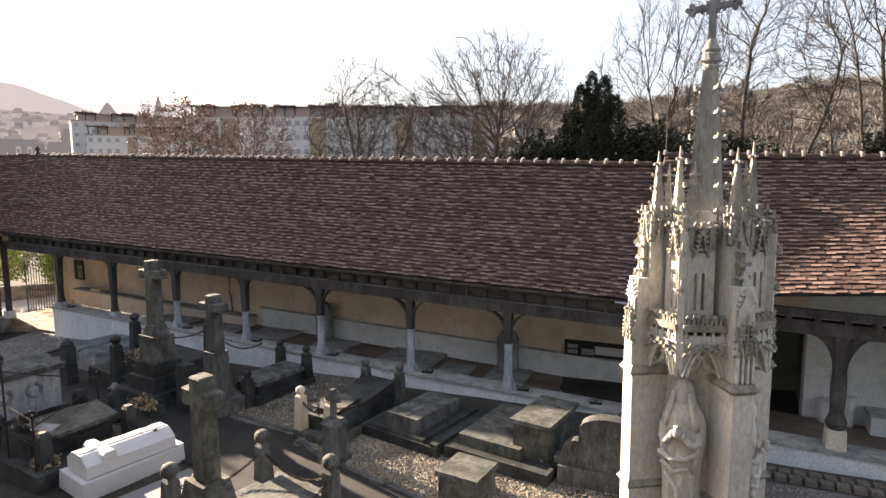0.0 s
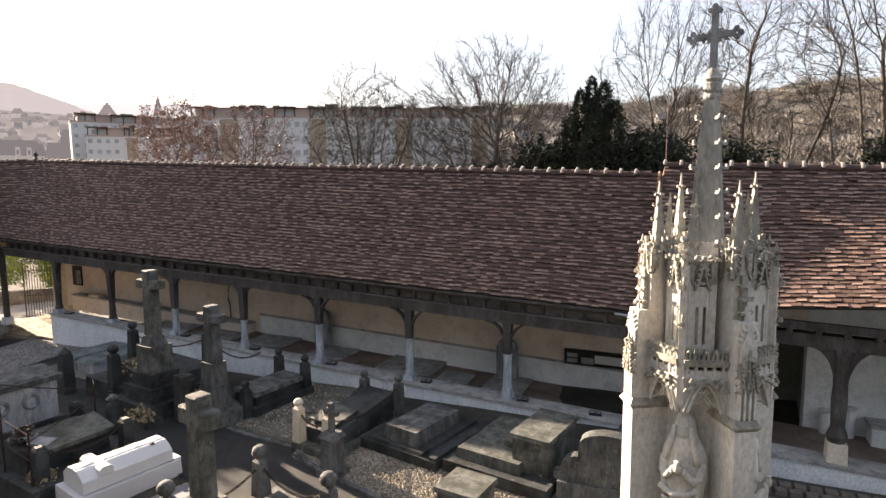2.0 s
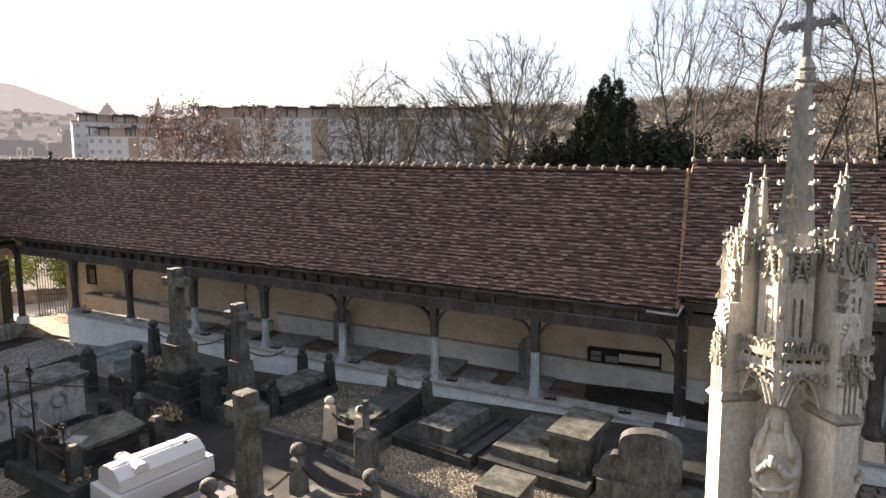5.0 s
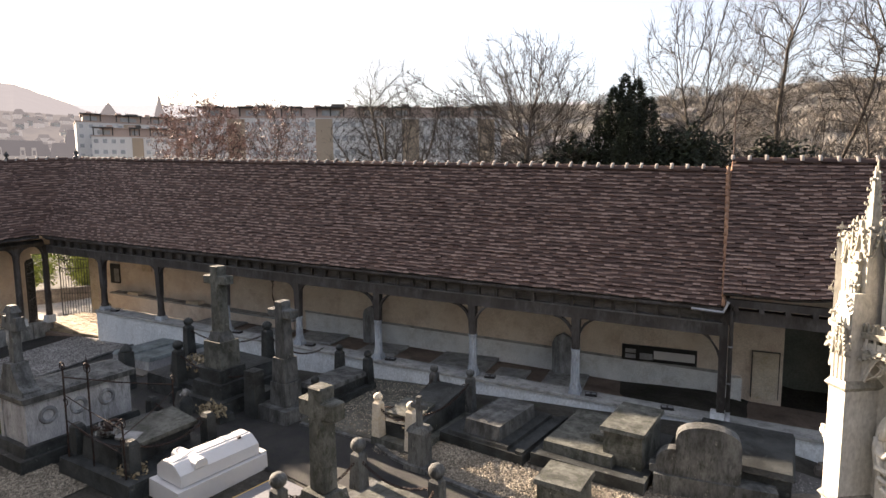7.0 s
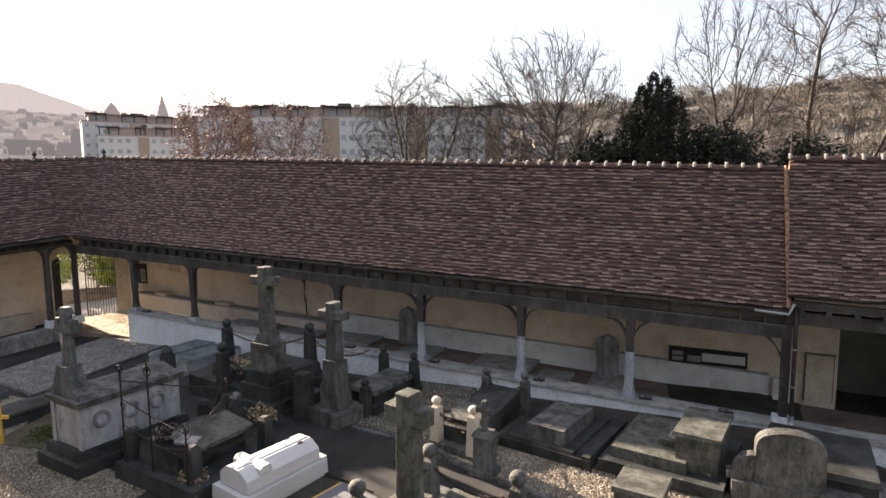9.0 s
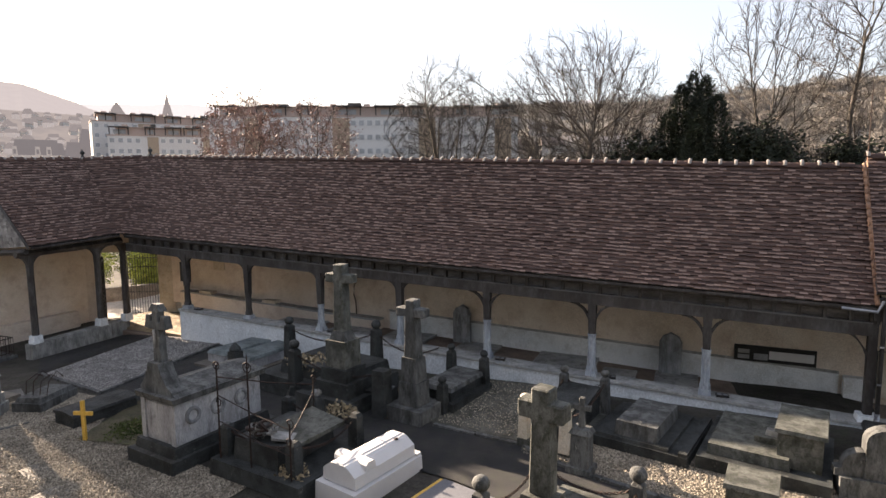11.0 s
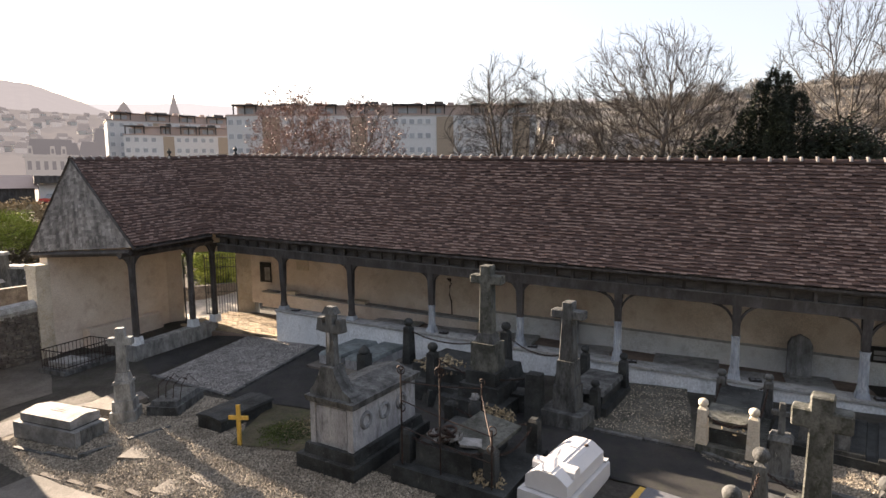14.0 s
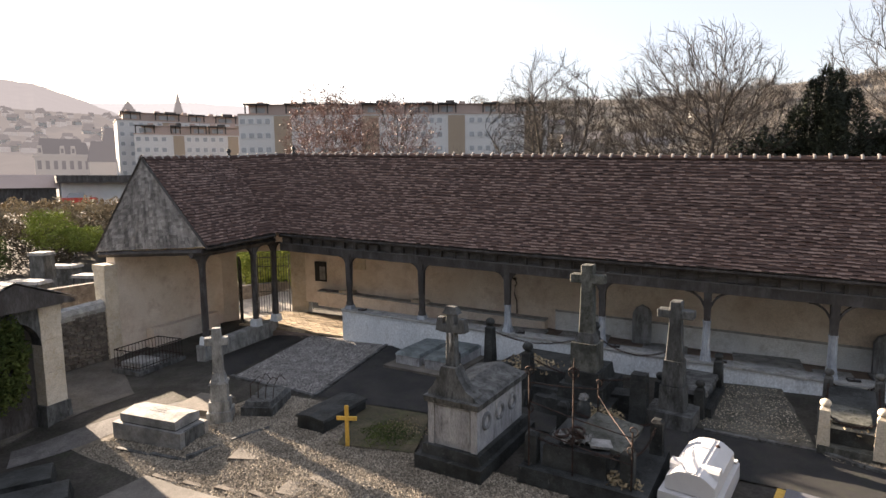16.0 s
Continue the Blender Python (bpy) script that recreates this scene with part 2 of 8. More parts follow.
M["rubble"] = mat("rubble stone", (0.10, 0.09, 0.078), (0.19, 0.17, 0.148), 2.5, 0.95, 0.7, (0.055, 0.05, 0.043), 0.6, island=0.3, fine=25.0)
M["lane"] = mat("pale lane gravel", (0.24, 0.225, 0.2), (0.34, 0.32, 0.285), 1.0, 0.95, 0.6, (0.15, 0.14, 0.12), 0.5, fine=25.0)
M["iron"] = mat("rusty iron", (0.022, 0.018, 0.017), (0.055, 0.034, 0.027), 9.0, 0.75, 0.3, metal=0.3)
M["black"] = mat("black paint", (0.015, 0.015, 0.016), (0.03, 0.03, 0.03), 3.0, 0.45, 0.1)
M["yellow"] = mat("yellow varnished wood", (0.58, 0.36, 0.06), (0.68, 0.45, 0.1), 6.0, 0.5, 0.15, fine=50.0, stretch=(3, 3, 0.4))
M["bark"] = mat("grey bark", (0.055, 0.048, 0.04), (0.11, 0.095, 0.08), 1.5, 0.9, 0.4, fine=12.0)
M["twig"] = mat("brown twigs", (0.034, 0.029, 0.025), (0.066, 0.056, 0.046), 0.6, 0.9, 0.0)
M["ivy"] = mat("ivy leaves", (0.045, 0.07, 0.024), (0.1, 0.125, 0.038), 1.2, 0.85, 0.0, island=0.35, spec=0.1)
M["yew"] = mat("dark needles", (0.010, 0.014, 0.008), (0.026, 0.033, 0.018), 0.8, 0.7, 0.0, island=0.5)
M["deadleaf"] = mat("dead brown leaves", (0.19, 0.12, 0.1), (0.3, 0.2, 0.17), 0.7, 0.7, 0.0, island=0.4)
# backlight through the leaves put into a brighter base colour
M["fresh"] = mat("sunlit yellow-green leaves", (0.150, 0.192, 0.042), (0.237, 0.275, 0.066), 0.8, 0.9, 0.0, island=0.25, spec=0.05)
M["bramble"] = mat("brown winter brambles", (0.085, 0.07, 0.05), (0.15, 0.125, 0.088), 0.5, 0.95, 0.0, island=0.35, spec=0.05)
M["drygrass"] = mat("dry brown hedge", (0.22, 0.18, 0.115), (0.34, 0.28, 0.18), 0.4, 0.9, 0.5, island=0.4, fine=9.0)
M["sarc"] = mat("limewashed tomb stone", (0.27, 0.275, 0.285), (0.40, 0.41, 0.42), 2.0, 0.85, 0.4, (0.09, 0.09, 0.092), 0.75, fine=35.0, stretch=(1.4, 1.4, 0.4), thresh=(0.5, 0.7))
M["slabtop"] = mat("green-grey lichened slab", (0.082, 0.099, 0.100), (0.191, 0.224, 0.231), 2.0, 0.6, 0.4, (0.05, 0.055, 0.05), 0.6, fine=35.0, spec=0.22)
M["tanpebble"] = mat("tan pebble", (0.2, 0.176, 0.14), (0.3, 0.268, 0.215), 2.0, 0.85, 0.2, island=0.65, fine=30)
# shade before the low wall painted in along with the moss
M["mossshade"] = mat("gravel darkened for shade and moss", (0.07, 0.07, 0.058), (0.125, 0.122, 0.105), 1.4, 0.95, 0.8, (0.04, 0.045, 0.028), 0.7, fine=28.0, grit=1.5)
M["tangravel"] = mat("earthy tan gravel", (0.13, 0.115, 0.092), (0.24, 0.215, 0.175), 1.2, 0.95, 0.8, (0.085, 0.075, 0.058), 0.7, fine=30.0, grit=1.4, speck=0.4)
M["trodden"] = mat("trodden pale earth", (0.085, 0.076, 0.066), (0.13, 0.118, 0.103), 0.8, 0.95, 0.7, (0.05, 0.055, 0.038), 0.6, fine=20.0, grit=1.3)
M["shingle"] = mat("silvered shingles", (0.128, 0.124, 0.120), (0.310, 0.299, 0.287), 2.0, 0.85, 0.4, objrand=0.3, fine=22.0, stretch=(2, 2, 0.5))
M["crossstone"] = mat("warm grey cross stone", (0.154, 0.157, 0.154), (0.333, 0.339, 0.326), 2.4, 0.8, 0.6, (0.090, 0.088, 0.082), 0.7, fine=30.0, stretch=(1.3, 1.3, 0.5), speck=0.3)
M["mortar"] = mat("pale mortar", (0.2, 0.185, 0.17), (0.28, 0.26, 0.24), 4.0, 0.9, 0.3)
M["brick"] = mat("worn brick paving", (0.25, 0.2, 0.13), (0.34, 0.275, 0.19), 2.0, 0.9, 0.4, objrand=0.3, fine=20.0)
M["floor"] = mat("worn red-brown earth floor", (0.16, 0.122, 0.1), (0.25, 0.195, 0.162), 0.9, 0.95, 0.5, (0.07, 0.065, 0.05), 0.6, fine=25.0)
M["apt"] = mat("pale render", (0.50, 0.49, 0.48), (0.56, 0.55, 0.54), 0.05, 0.9, 0.0)
M["aptbrown"] = mat("ochre render", (0.3, 0.24, 0.18), (0.35, 0.28, 0.21), 0.05, 0.9, 0.0)
M["aptroof"] = mat("terracotta attic cladding", (0.34, 0.27, 0.24), (0.42, 0.33, 0.29), 0.05, 0.9, 0.0)
M["slate"] = mat("blue slate", (0.1, 0.105, 0.12), (0.15, 0.155, 0.17), 0.2, 0.6, 0.0)
# haze of distance put into lighter base colours
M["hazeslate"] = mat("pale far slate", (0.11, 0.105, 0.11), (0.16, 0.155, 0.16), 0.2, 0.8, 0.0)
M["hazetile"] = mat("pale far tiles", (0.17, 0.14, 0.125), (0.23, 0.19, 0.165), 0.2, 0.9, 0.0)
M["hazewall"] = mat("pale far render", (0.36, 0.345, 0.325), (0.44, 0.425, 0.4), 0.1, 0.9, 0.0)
M["glass"] = mat("window glass", (0.27, 0.28, 0.29), (0.36, 0.37, 0.38), 0.3, 0.2, 0.0)
M["blue"] = mat("blue enamel", (0.02, 0.1, 0.4), (0.03, 0.13, 0.45), 4.0, 0.4, 0.0)
M["red"] = mat("red car paint", (0.45, 0.04, 0.03), (0.5, 0.06, 0.04), 2.0, 0.3, 0.0)
M["zinc"] = mat("grey zinc", (0.25, 0.26, 0.28), (0.35, 0.36, 0.38), 3.0, 0.5, 0.1, metal=0.5)
M["rust_tile"] = mat("orange clay", (0.24, 0.135, 0.09), (0.34, 0.2, 0.125), 3.0, 0.85, 0.3, (0.16, 0.13, 0.11), 0.6, island=0.25)
TILE = tile_mat("old clay tiles", [(0.058, 0.036, 0.030), (0.074, 0.044, 0.036), (0.052, 0.034, 0.030), (0.087, 0.052, 0.041), (0.067, 0.041, 0.034), (0.101, 0.060, 0.047), (0.056, 0.037, 0.033), (0.081, 0.046, 0.037)])
# sun caught on the tiles' lower edges, painted as paler tones
NOSE_LIT = tile_mat("pale tile noses with sunlight painted in", [(0.204, 0.142, 0.119), (0.061, 0.040, 0.034), (0.255, 0.180, 0.149), (0.173, 0.117, 0.096), (0.057, 0.038, 0.033), (0.230, 0.163, 0.135), (0.071, 0.046, 0.039), (0.194, 0.132, 0.108), (0.148, 0.099, 0.081), (0.063, 0.042, 0.036)])



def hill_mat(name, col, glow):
    """Far land and houses: haze against the light is painted on as an even glow."""
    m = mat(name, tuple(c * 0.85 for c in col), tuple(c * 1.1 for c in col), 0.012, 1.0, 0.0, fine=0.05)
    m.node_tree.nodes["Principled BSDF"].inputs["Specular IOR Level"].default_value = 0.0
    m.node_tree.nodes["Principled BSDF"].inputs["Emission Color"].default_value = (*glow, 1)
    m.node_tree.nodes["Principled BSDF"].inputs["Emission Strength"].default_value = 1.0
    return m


# ---- the ground ----
def slope_of_land(x, y):
    """Ground height of the whole land: the level churchyard, the rise behind it and the far valley sides."""
    d = math.hypot(x + 8, y - 4)
    z = ground_z(x, y)
    if y > 18:
        z += 2.2 * sm((y - 18) / 10)
    z += 3.0 * sm((d - 45) / 80)
    return z


xs = [-3000, -1500, -800, -400, -220, -140, -100, -70, -52] + [-42 + 0.75 * k for k in range(72)] + [14, 18, 26, 40, 70, 120, 220, 400, 800, 1500, 3000]
ys = [-1500, -800, -300, -120, -60, -30, -20, -14] + [-9 + 0.75 * k for k in range(46)] + [28, 32, 38, 46, 60, 80, 110, 150, 220, 400, 800, 1500, 3000]
gv = [(x, y, slope_of_land(x, y) + 0.02 * noise.noise((x, y, 0.0))) for y in ys for x in xs]
nx = len(xs)
gf = [(j * nx + i, j * nx + i + 1, (j + 1) * nx + i + 1, (j + 1) * nx + i) for j in range(len(ys) - 1) for i in range(nx - 1)]
ground = tagged(mesh_part("ground", gv, gf, M["earth"], smooth=True), "bare dark earth and thin grass of a churchyard", "ground", kind="structure")


def patch(name, outline, material, lift, label, category, step=0.5):
    """A thin sheet that follows the ground inside a four-cornered outline."""
    a, b, c, d = [Vector(p) for p in outline]
    nu = max(2, int((b - a).length / step))
    nv = max(2, int((d - a).length / step))
    v = []
    for j in range(nv + 1):
        for i in range(nu + 1):
            p = a.lerp(b, i / nu).lerp(d.lerp(c, i / nu), j / nv)
            p = Vector((p.x + 0.06 * noise.noise((p.x * 2, p.y * 2, 3.0)), p.y + 0.06 * noise.noise((p.x * 2, p.y * 2, 9.0))))
            v.append((p.x, p.y, slope_of_land(p.x, p.y) + lift))
    f = [(j * (nu + 1) + i, j * (nu + 1) + i + 1, (j + 1) * (nu + 1) + i + 1, (j + 1) * (nu + 1) + i) for j in range(nv) for i in range(nu)]
    return tagged(mesh_part(name, v, f, material, smooth=True), label, category, kind="structure")


# ---- the cloister gallery ----
def B(u, v, w):
    """The gallery's own frame: u along it, v in depth from the line of posts, w above its sloping base line."""
    return Vector((u, 13.55 + 0.0115 * (u + 4.6) + v, w - 0.036 * u))


def slab(bm, u0, u1, v0, v1, w0, w1, n=1):
    """A straight member of the gallery between two places along it."""
    for k in range(n):
        a, b = u0 + (u1 - u0) * k / n, u0 + (u1 - u0) * (k + 1) / n
        c = [bm.verts.new(B(u, v, w)) for u, v, w in ((a, v0, w0), (b, v0, w0), (b, v1, w0), (a, v1, w0), (a, v0, w1), (b, v0, w1), (b, v1, w1), (a, v1, w1))]
        for f in ((3, 2, 1, 0), (4, 5, 6, 7), (0, 1, 5, 4), (1, 2, 6, 5), (2, 3, 7, 6), (3, 0, 4, 7)):
            bm.faces.new([c[i] for i in f])
    return bm


def S1(*a, **k):
    return slab(bmesh.new(), *a, **k)


SILL, BEAM0, BEAM1, EAVE_V, EAVE_W, RIDGE_V, RIDGE_W = 0.50, 2.46, 2.74, -0.39, 3.2, 1.96, 6.28
BACK = 3.25

# plain unseen wall added behind the camera to hold back skylight
church = tagged(part("wall_church", B1(-6, -9.0, -1.0, 46, 1.0, 13.0), M["stone"]), "plain grey wall added unseen behind the camera to cut skylight", "wall", kind="structure")
part("plinth", B1(-6, -8.44, -1.0, 46, 0.12, 2.0), M["stone"], church)
part("eave_course", B1(-6, -8.4, 11.6, 46, 0.2, 0.4, top=1.0, topy=1.1), M["stone"], church)

# back wall with its painted lower band and the doorway of the end bay
back = tagged(part("wall_north", S1(-27.3, 0.28, BACK, BACK + 0.5, -0.4, 3.5), M["plaster"]), "cream plastered back wall of the gallery", "wall", kind="structure")
part("wall_over_door", S1(0.28, 2.25, BACK + 0.002, BACK + 0.5, 2.35, 3.5), M["plaster"], back)
part("wall_beyond_door", S1(2.25, 9.0, BACK, BACK + 0.5, -0.6, 3.5), M["dado"], back, "whitewashed ashlar wall")
# sheet closing the doorway, toned for its dim interior
part("passage_wall", S1(0.1, 2.4, BACK + 1.6, BACK + 1.7, -0.6, 2.6), M["passage"], back, "dim grey-green inner wall")
# sides and top added to keep sun from leaking into the doorway
for u0, u1, w0, w1 in ((0.1, 0.2, -0.6, 2.6), (2.3, 2.4, -0.6, 2.6), (0.1, 2.4, 2.5, 2.6)):
    part("passage_wall", S1(u0, u1, BACK + 0.5, BACK + 1.6, w0, w1), M["passage"], back)
dado = tagged(part("dado", S1(-15.6, -1.3, BACK - 0.06, BACK - 0.003, -0.4, 0.64), M["dado"]), "grey-white painted band along the foot of the back wall", "dado", kind="structure")
part("dado_moulding", S1(-15.6, -1.3, BACK - 0.1, BACK - 0.06, 0.6, 0.67), M["sillcap"], dado)
bm = bmesh.new()
rows = []
for k in range(37):
    u = -26.6 + k
    drop = sm((-18.5 - u) / 5.0)
    rows.append([])
    for v in (-0.1, BACK + 0.02):
        p = B(u, v, -0.1)
        p.z = p.z * (1 - drop) + 0.08 * drop
        rows[-1] += [bm.verts.new(p), bm.verts.new(p - Vector((0, 0, 0.5)))]
for a, b in zip(rows, rows[1:]):
    bm.faces.new((a[0], b[0], b[2], a[2]))
    bm.faces.new((a[1], b[1], b[0], a[0]))
tagged(part("floor", bm, M["floor"]), "trodden red-brown earth floor of the gallery", "floor", kind="structure")

rr = random.Random(61)
for j in range(7):
    u = 2.27 + (0.0 if j % 2 else -0.3)
    while u < 8.4:
        w = rr.uniform(0.5, 0.85)
        a, b = max(2.26, u), u + w - 0.012
        if b - a > 0.1:
            part("ashlar_block", S1(a, b, BACK - 0.008 - rr.uniform(0, 0.006), BACK + 0.02, 0.0 + 0.35 * j, 0.338 + 0.35 * j), M["dado"], back, bevel=0.004)
        u += w

# low wall with its coping
sill = tagged(part("wall_south", S1(-22.75, 9.0, -0.22, 0.25, -0.9, SILL - 0.07, n=6), M["whitewash"]), "flaking whitewashed low wall under the posts", "low wall", kind="structure")
part("coping", S1(-22.78, 9.0, -0.27, 0.3, SILL - 0.07, SILL, n=6), M["sillcap"], sill, "worn grey coping")

# timber plates, beam and rafter feet
frame_main = tagged(part("beam", S1(-25.7, -1.3, -0.12, 0.12, BEAM0, BEAM1, n=9), M["wood"]), "dark oak beams and rafter feet under the eaves", "beam", kind="structure")
part("wall_plate", S1(-25.7, -1.3, -0.16, 0.1, 3.0, 3.14, n=9), M["wood"], frame_main)
part("eave_board", S1(-25.4, -1.3, EAVE_V - 0.01, EAVE_V + 0.02, EAVE_W - 0.1, EAVE_W - 0.04, n=9), M["wood"], frame_main)
part("plate_board", S1(-25.7, -1.3, 0.03, 0.06, BEAM1, 3.2, n=9), M["greywood"], frame_main)
part("beam_cap", S1(-25.7, -1.3, -0.15, 0.1, BEAM1, BEAM1 + 0.035, n=9), M["greywood"], frame_main, "silvered weathered top of the beam")
foot = bmesh.new()
box(foot, 0, 0, 0, 0.075, 0.12, 0.3)
stub = part("rafter_foot", foot, M["wood"], frame_main)
stub.location = B(-25.2, -0.06, BEAM1)
for k in range(1, 49):
    o = new("rafter_foot", stub.data)
    o.parent, o.location = frame_main, B(-25.2 + 0.5 * k, -0.06, BEAM1)


def gallery_post(u, base, label, cap_w=1.58, slim=False):
    """A post of the arcade: pale painted shaft on a block, dark oak head and two curved braces."""
    p = B(u, 0, SILL)
    t = thing("gallery_post", label, "post", p.x, p.y, p.z, 0.66, group="posts of the gallery")
    h = BEAM0 - SILL
    part("base_block", B1(0, 0, 0, 0.3, 0.3, 0.14, top=0.85), M["paintpost"], t, bevel=0.015)
    c = cap_w - SILL
    bm = lathe(bmesh.new(), [(0.14, 0.14), (0.14, 0.22), (0.115, 0.3), (0.105, c - 0.1), (0.13, c)], seg=8, turn=math.pi / 8)
    part("shaft", bm, M["paintpost"] if base else M["wood"], t)
    part("head", B1(0, 0, c, 0.17, 0.17, h - c, top=1.25), M["wood"], t, "dark oak head", bevel=0.01)
    for s in (-1, 1):
        sp, dr = (0.52, 0.66) if not slim else (0.34, 0.5)
        poly = []
        for k in range(9):
            a = radians(90 * k / 8)
            poly.append((s * (0.07 + sp * (1 - math.cos(a))), h - dr + dr * math.sin(a) * 0.98))
        poly += [(s * (0.07 + sp - 0.2), h), (s * 0.2, h - 0.14), (s * 0.07, h - 0.34)] if not slim else [(s * 0.07, h)]
        if s < 0:
            poly = poly[::-1]
        part("brace", prism(bmesh.new(), poly[::-1], 0.12, Matrix.Identity(4)), M["wood"], t)
    return t


for u, pale, slim in ((-22.55, 0, 1), (-19.5, 0, 1), (-16.33, 1, 1), (-13.3, 1, 1), (-10.4, 1, 0), (-7.4, 1, 0), (-4.6, 1, 0)):
    gallery_post(u, pale, "oak post with pale flaked paint on its shaft" if pale else "dark oak post with curved braces", slim=bool(slim), cap_w=1.65 if not slim else 1.4)


# ---- roofs ----
def tile_field(e0, e1, r0, r1, rows, width, keep=None, thick=0.024, jitter=1.0, seed=1, trim=None, bend=None):
    """Flat tiles laid in courses on the slope between an eave e0-e1 and a ridge r0-r1. keep: picks the tiles that become parts."""
    rnd = random.Random(seed)
    e0, e1, r0, r1 = Vector(e0), Vector(e1), Vector(r0), Vector(r1)
    verts, faces, loose = [], [], []
    nrm = (e1 - e0).cross(r0 - e0).normalized()
    for j in range(rows):
        f0, f1 = j / rows, min(1.0, (j + 1.35) / rows)
        a, b = e0.lerp(r0, f0), e1.lerp(r1, f0)
        c, d = e0.lerp(r0, f1), e1.lerp(r1, f1)
        n = max(1, int((b - a).length / width))
        sag = 0.006 * math.sin(j * 0.7)
        for i in range(-1, n + 1):
            s0 = (i + (0.5 if j % 2 else 0.0) + 0.012) / n
            s1 = s0 + rnd.uniform(0.93, 0.98) / n
            s0, s1 = max(0.0, s0), min(1.0, s1)
            if s1 - s0 < 0.2 / n:
                continue
            if trim and not trim((s0 + s1) / 2, f0):
                continue
            t0 = 0.041 + rnd.uniform(-0.011, 0.012) * jitter + (0.02 * rnd.random() if rnd.random() < 0.12 else 0.0) + sag
            t1 = 0.004 + sag
            dz = rnd.uniform(-0.006, 0.006) * jitter
            slip = rnd.uniform(-0.26, 0.26) * jitter
            lo0, lo1 = a.lerp(b, s0), a.lerp(b, s1)
            hi0, hi1 = c.lerp(d, s0), c.lerp(d, s1)
            lo0, lo1 = lo0 + (lo0 - hi0) * slip * 0.5, lo1 + (lo1 - hi1) * slip * 0.5
            if bend:
                g0, g1 = bend(s0, f0), bend(s1, f0)
                k0, k1 = bend(s0, f1), bend(s1, f1)
                lo0, lo1, hi0, hi1 = lo0 + nrm * g0, lo1 + nrm * g1, hi0 + nrm * k0, hi1 + nrm * k1
            q = [lo0 + nrm * (t0 + dz), lo1 + nrm * (t0 - dz), hi1 + nrm * t1, hi0 + nrm * t1,
                 lo0 + nrm * (t0 + dz - thick), lo1 + nrm * (t0 - dz - thick), hi1 + nrm * (t1 - 0.01), hi0 + nrm * (t1 - 0.01)]
            # lower share of the face that takes the lit tone
            worn = rnd.uniform(0.24, 0.42)
            q += [q[0].lerp(q[3], worn) + nrm * 0.004, q[1].lerp(q[2], worn * rnd.uniform(0.8, 1.2)) + nrm * 0.004]
            fs = ((0, 1, 9, 8), (8, 9, 2, 3), (4, 5, 1, 0), (5, 6, 2, 9, 1), (7, 4, 0, 8, 3))
            if keep and keep(lo0, j):
                loose.append((q, fs))
            else:
                k = len(verts)
                verts += [tuple(p) for p in q]
                faces += [tuple(k + x for x in f) for f in fs]
    return verts, faces, loose


def under_grid(name, e0, e1, r0, r1, material, label, n=10):
    """Boarding under a slightly twisted slope."""
    bm = bmesh.new()
    g = [[bm.verts.new(Vector(e0).lerp(Vector(e1), i / n).lerp(Vector(r0).lerp(Vector(r1), i / n), j / n) - Vector((0, 0, 0.03))) for i in range(n + 1)] for j in range(n + 1)]
    for j in range(n):
        for i in range(n):
            bm.faces.new((g[j][i], g[j][i + 1], g[j + 1][i + 1], g[j + 1][i]))
    bmesh.ops.solidify(bm, geom=bm.faces[:], thickness=0.06)
    return tagged(part(name, bm, material), label, "roof", kind="structure")


def under_bent(name, e0, e1, r0, r1, bend, material, label, n=30, m=10):
    """Boarding under a slope that sags between eave and ridge."""
    e0, e1, r0, r1 = Vector(e0), Vector(e1), Vector(r0), Vector(r1)
    nrm = (e1 - e0).cross(r0 - e0).normalized()
    bm = bmesh.new()
    sheets = []
    for low in (0.02, 0.09):
        sheets.append([[bm.verts.new(e0.lerp(e1, i / n).lerp(r0.lerp(r1, i / n), j / m) + nrm * (bend(i / n, j / m) - low)) for i in range(n + 1)] for j in range(m + 1)])
    for k, g in enumerate(sheets):
        for j in range(m):
            for i in range(n):
                f = (g[j][i], g[j][i + 1], g[j + 1][i + 1], g[j + 1][i])
                bm.faces.new(f if k == 0 else f[::-1])
    a, b = sheets
    for i in range(n):
        bm.faces.new((b[0][i], b[0][i + 1], a[0][i + 1], a[0][i]))
    return tagged(part(name, bm, material), label, "roof", kind="structure")


def sag_main(s, f):
    """The old roof's sag, deeper towards the higher bay, with slow waves along it."""
    return -(0.09 + 0.05 * s + 0.03 * noise.noise((s * 9.0, f * 2.0, 3.0))) * sm(s / 0.15) * 4 * f * (1 - f)


def sag_annex(s, f):
    """The end bay's slope: a slight sag, and an eave that kicks outwards along the bay."""
    kick = 2.3 * min(0.4, max(0.0, s - 0.14)) * (1 - f) ** 1.2
    return kick - (0.1 + 0.02 * noise.noise((s * 7.0, f * 2.0, 8.0))) * 3.6 * f * (1 - f)


def under_roof(name, outline, material, label):
    """A roof's boarding: a thick sheet just under its tiles."""
    bm = bmesh.new()
    n = (Vector(outline[1]) - Vector(outline[0])).cross(Vector(outline[-1]) - Vector(outline[0])).normalized()
    top = [bm.verts.new(Vector(p) - n * 0.012) for p in outline]
    low = [bm.verts.new(Vector(p) - n * 0.08) for p in outline]
    bm.faces.new(top)
    bm.faces.new(low[::-1])
    for k in range(len(outline)):
        j = (k + 1) % len(outline)
        bm.faces.new((top[j], top[k], low[k], low[j]))
    return tagged(part(name, bm, material), label, "roof", kind="structure")


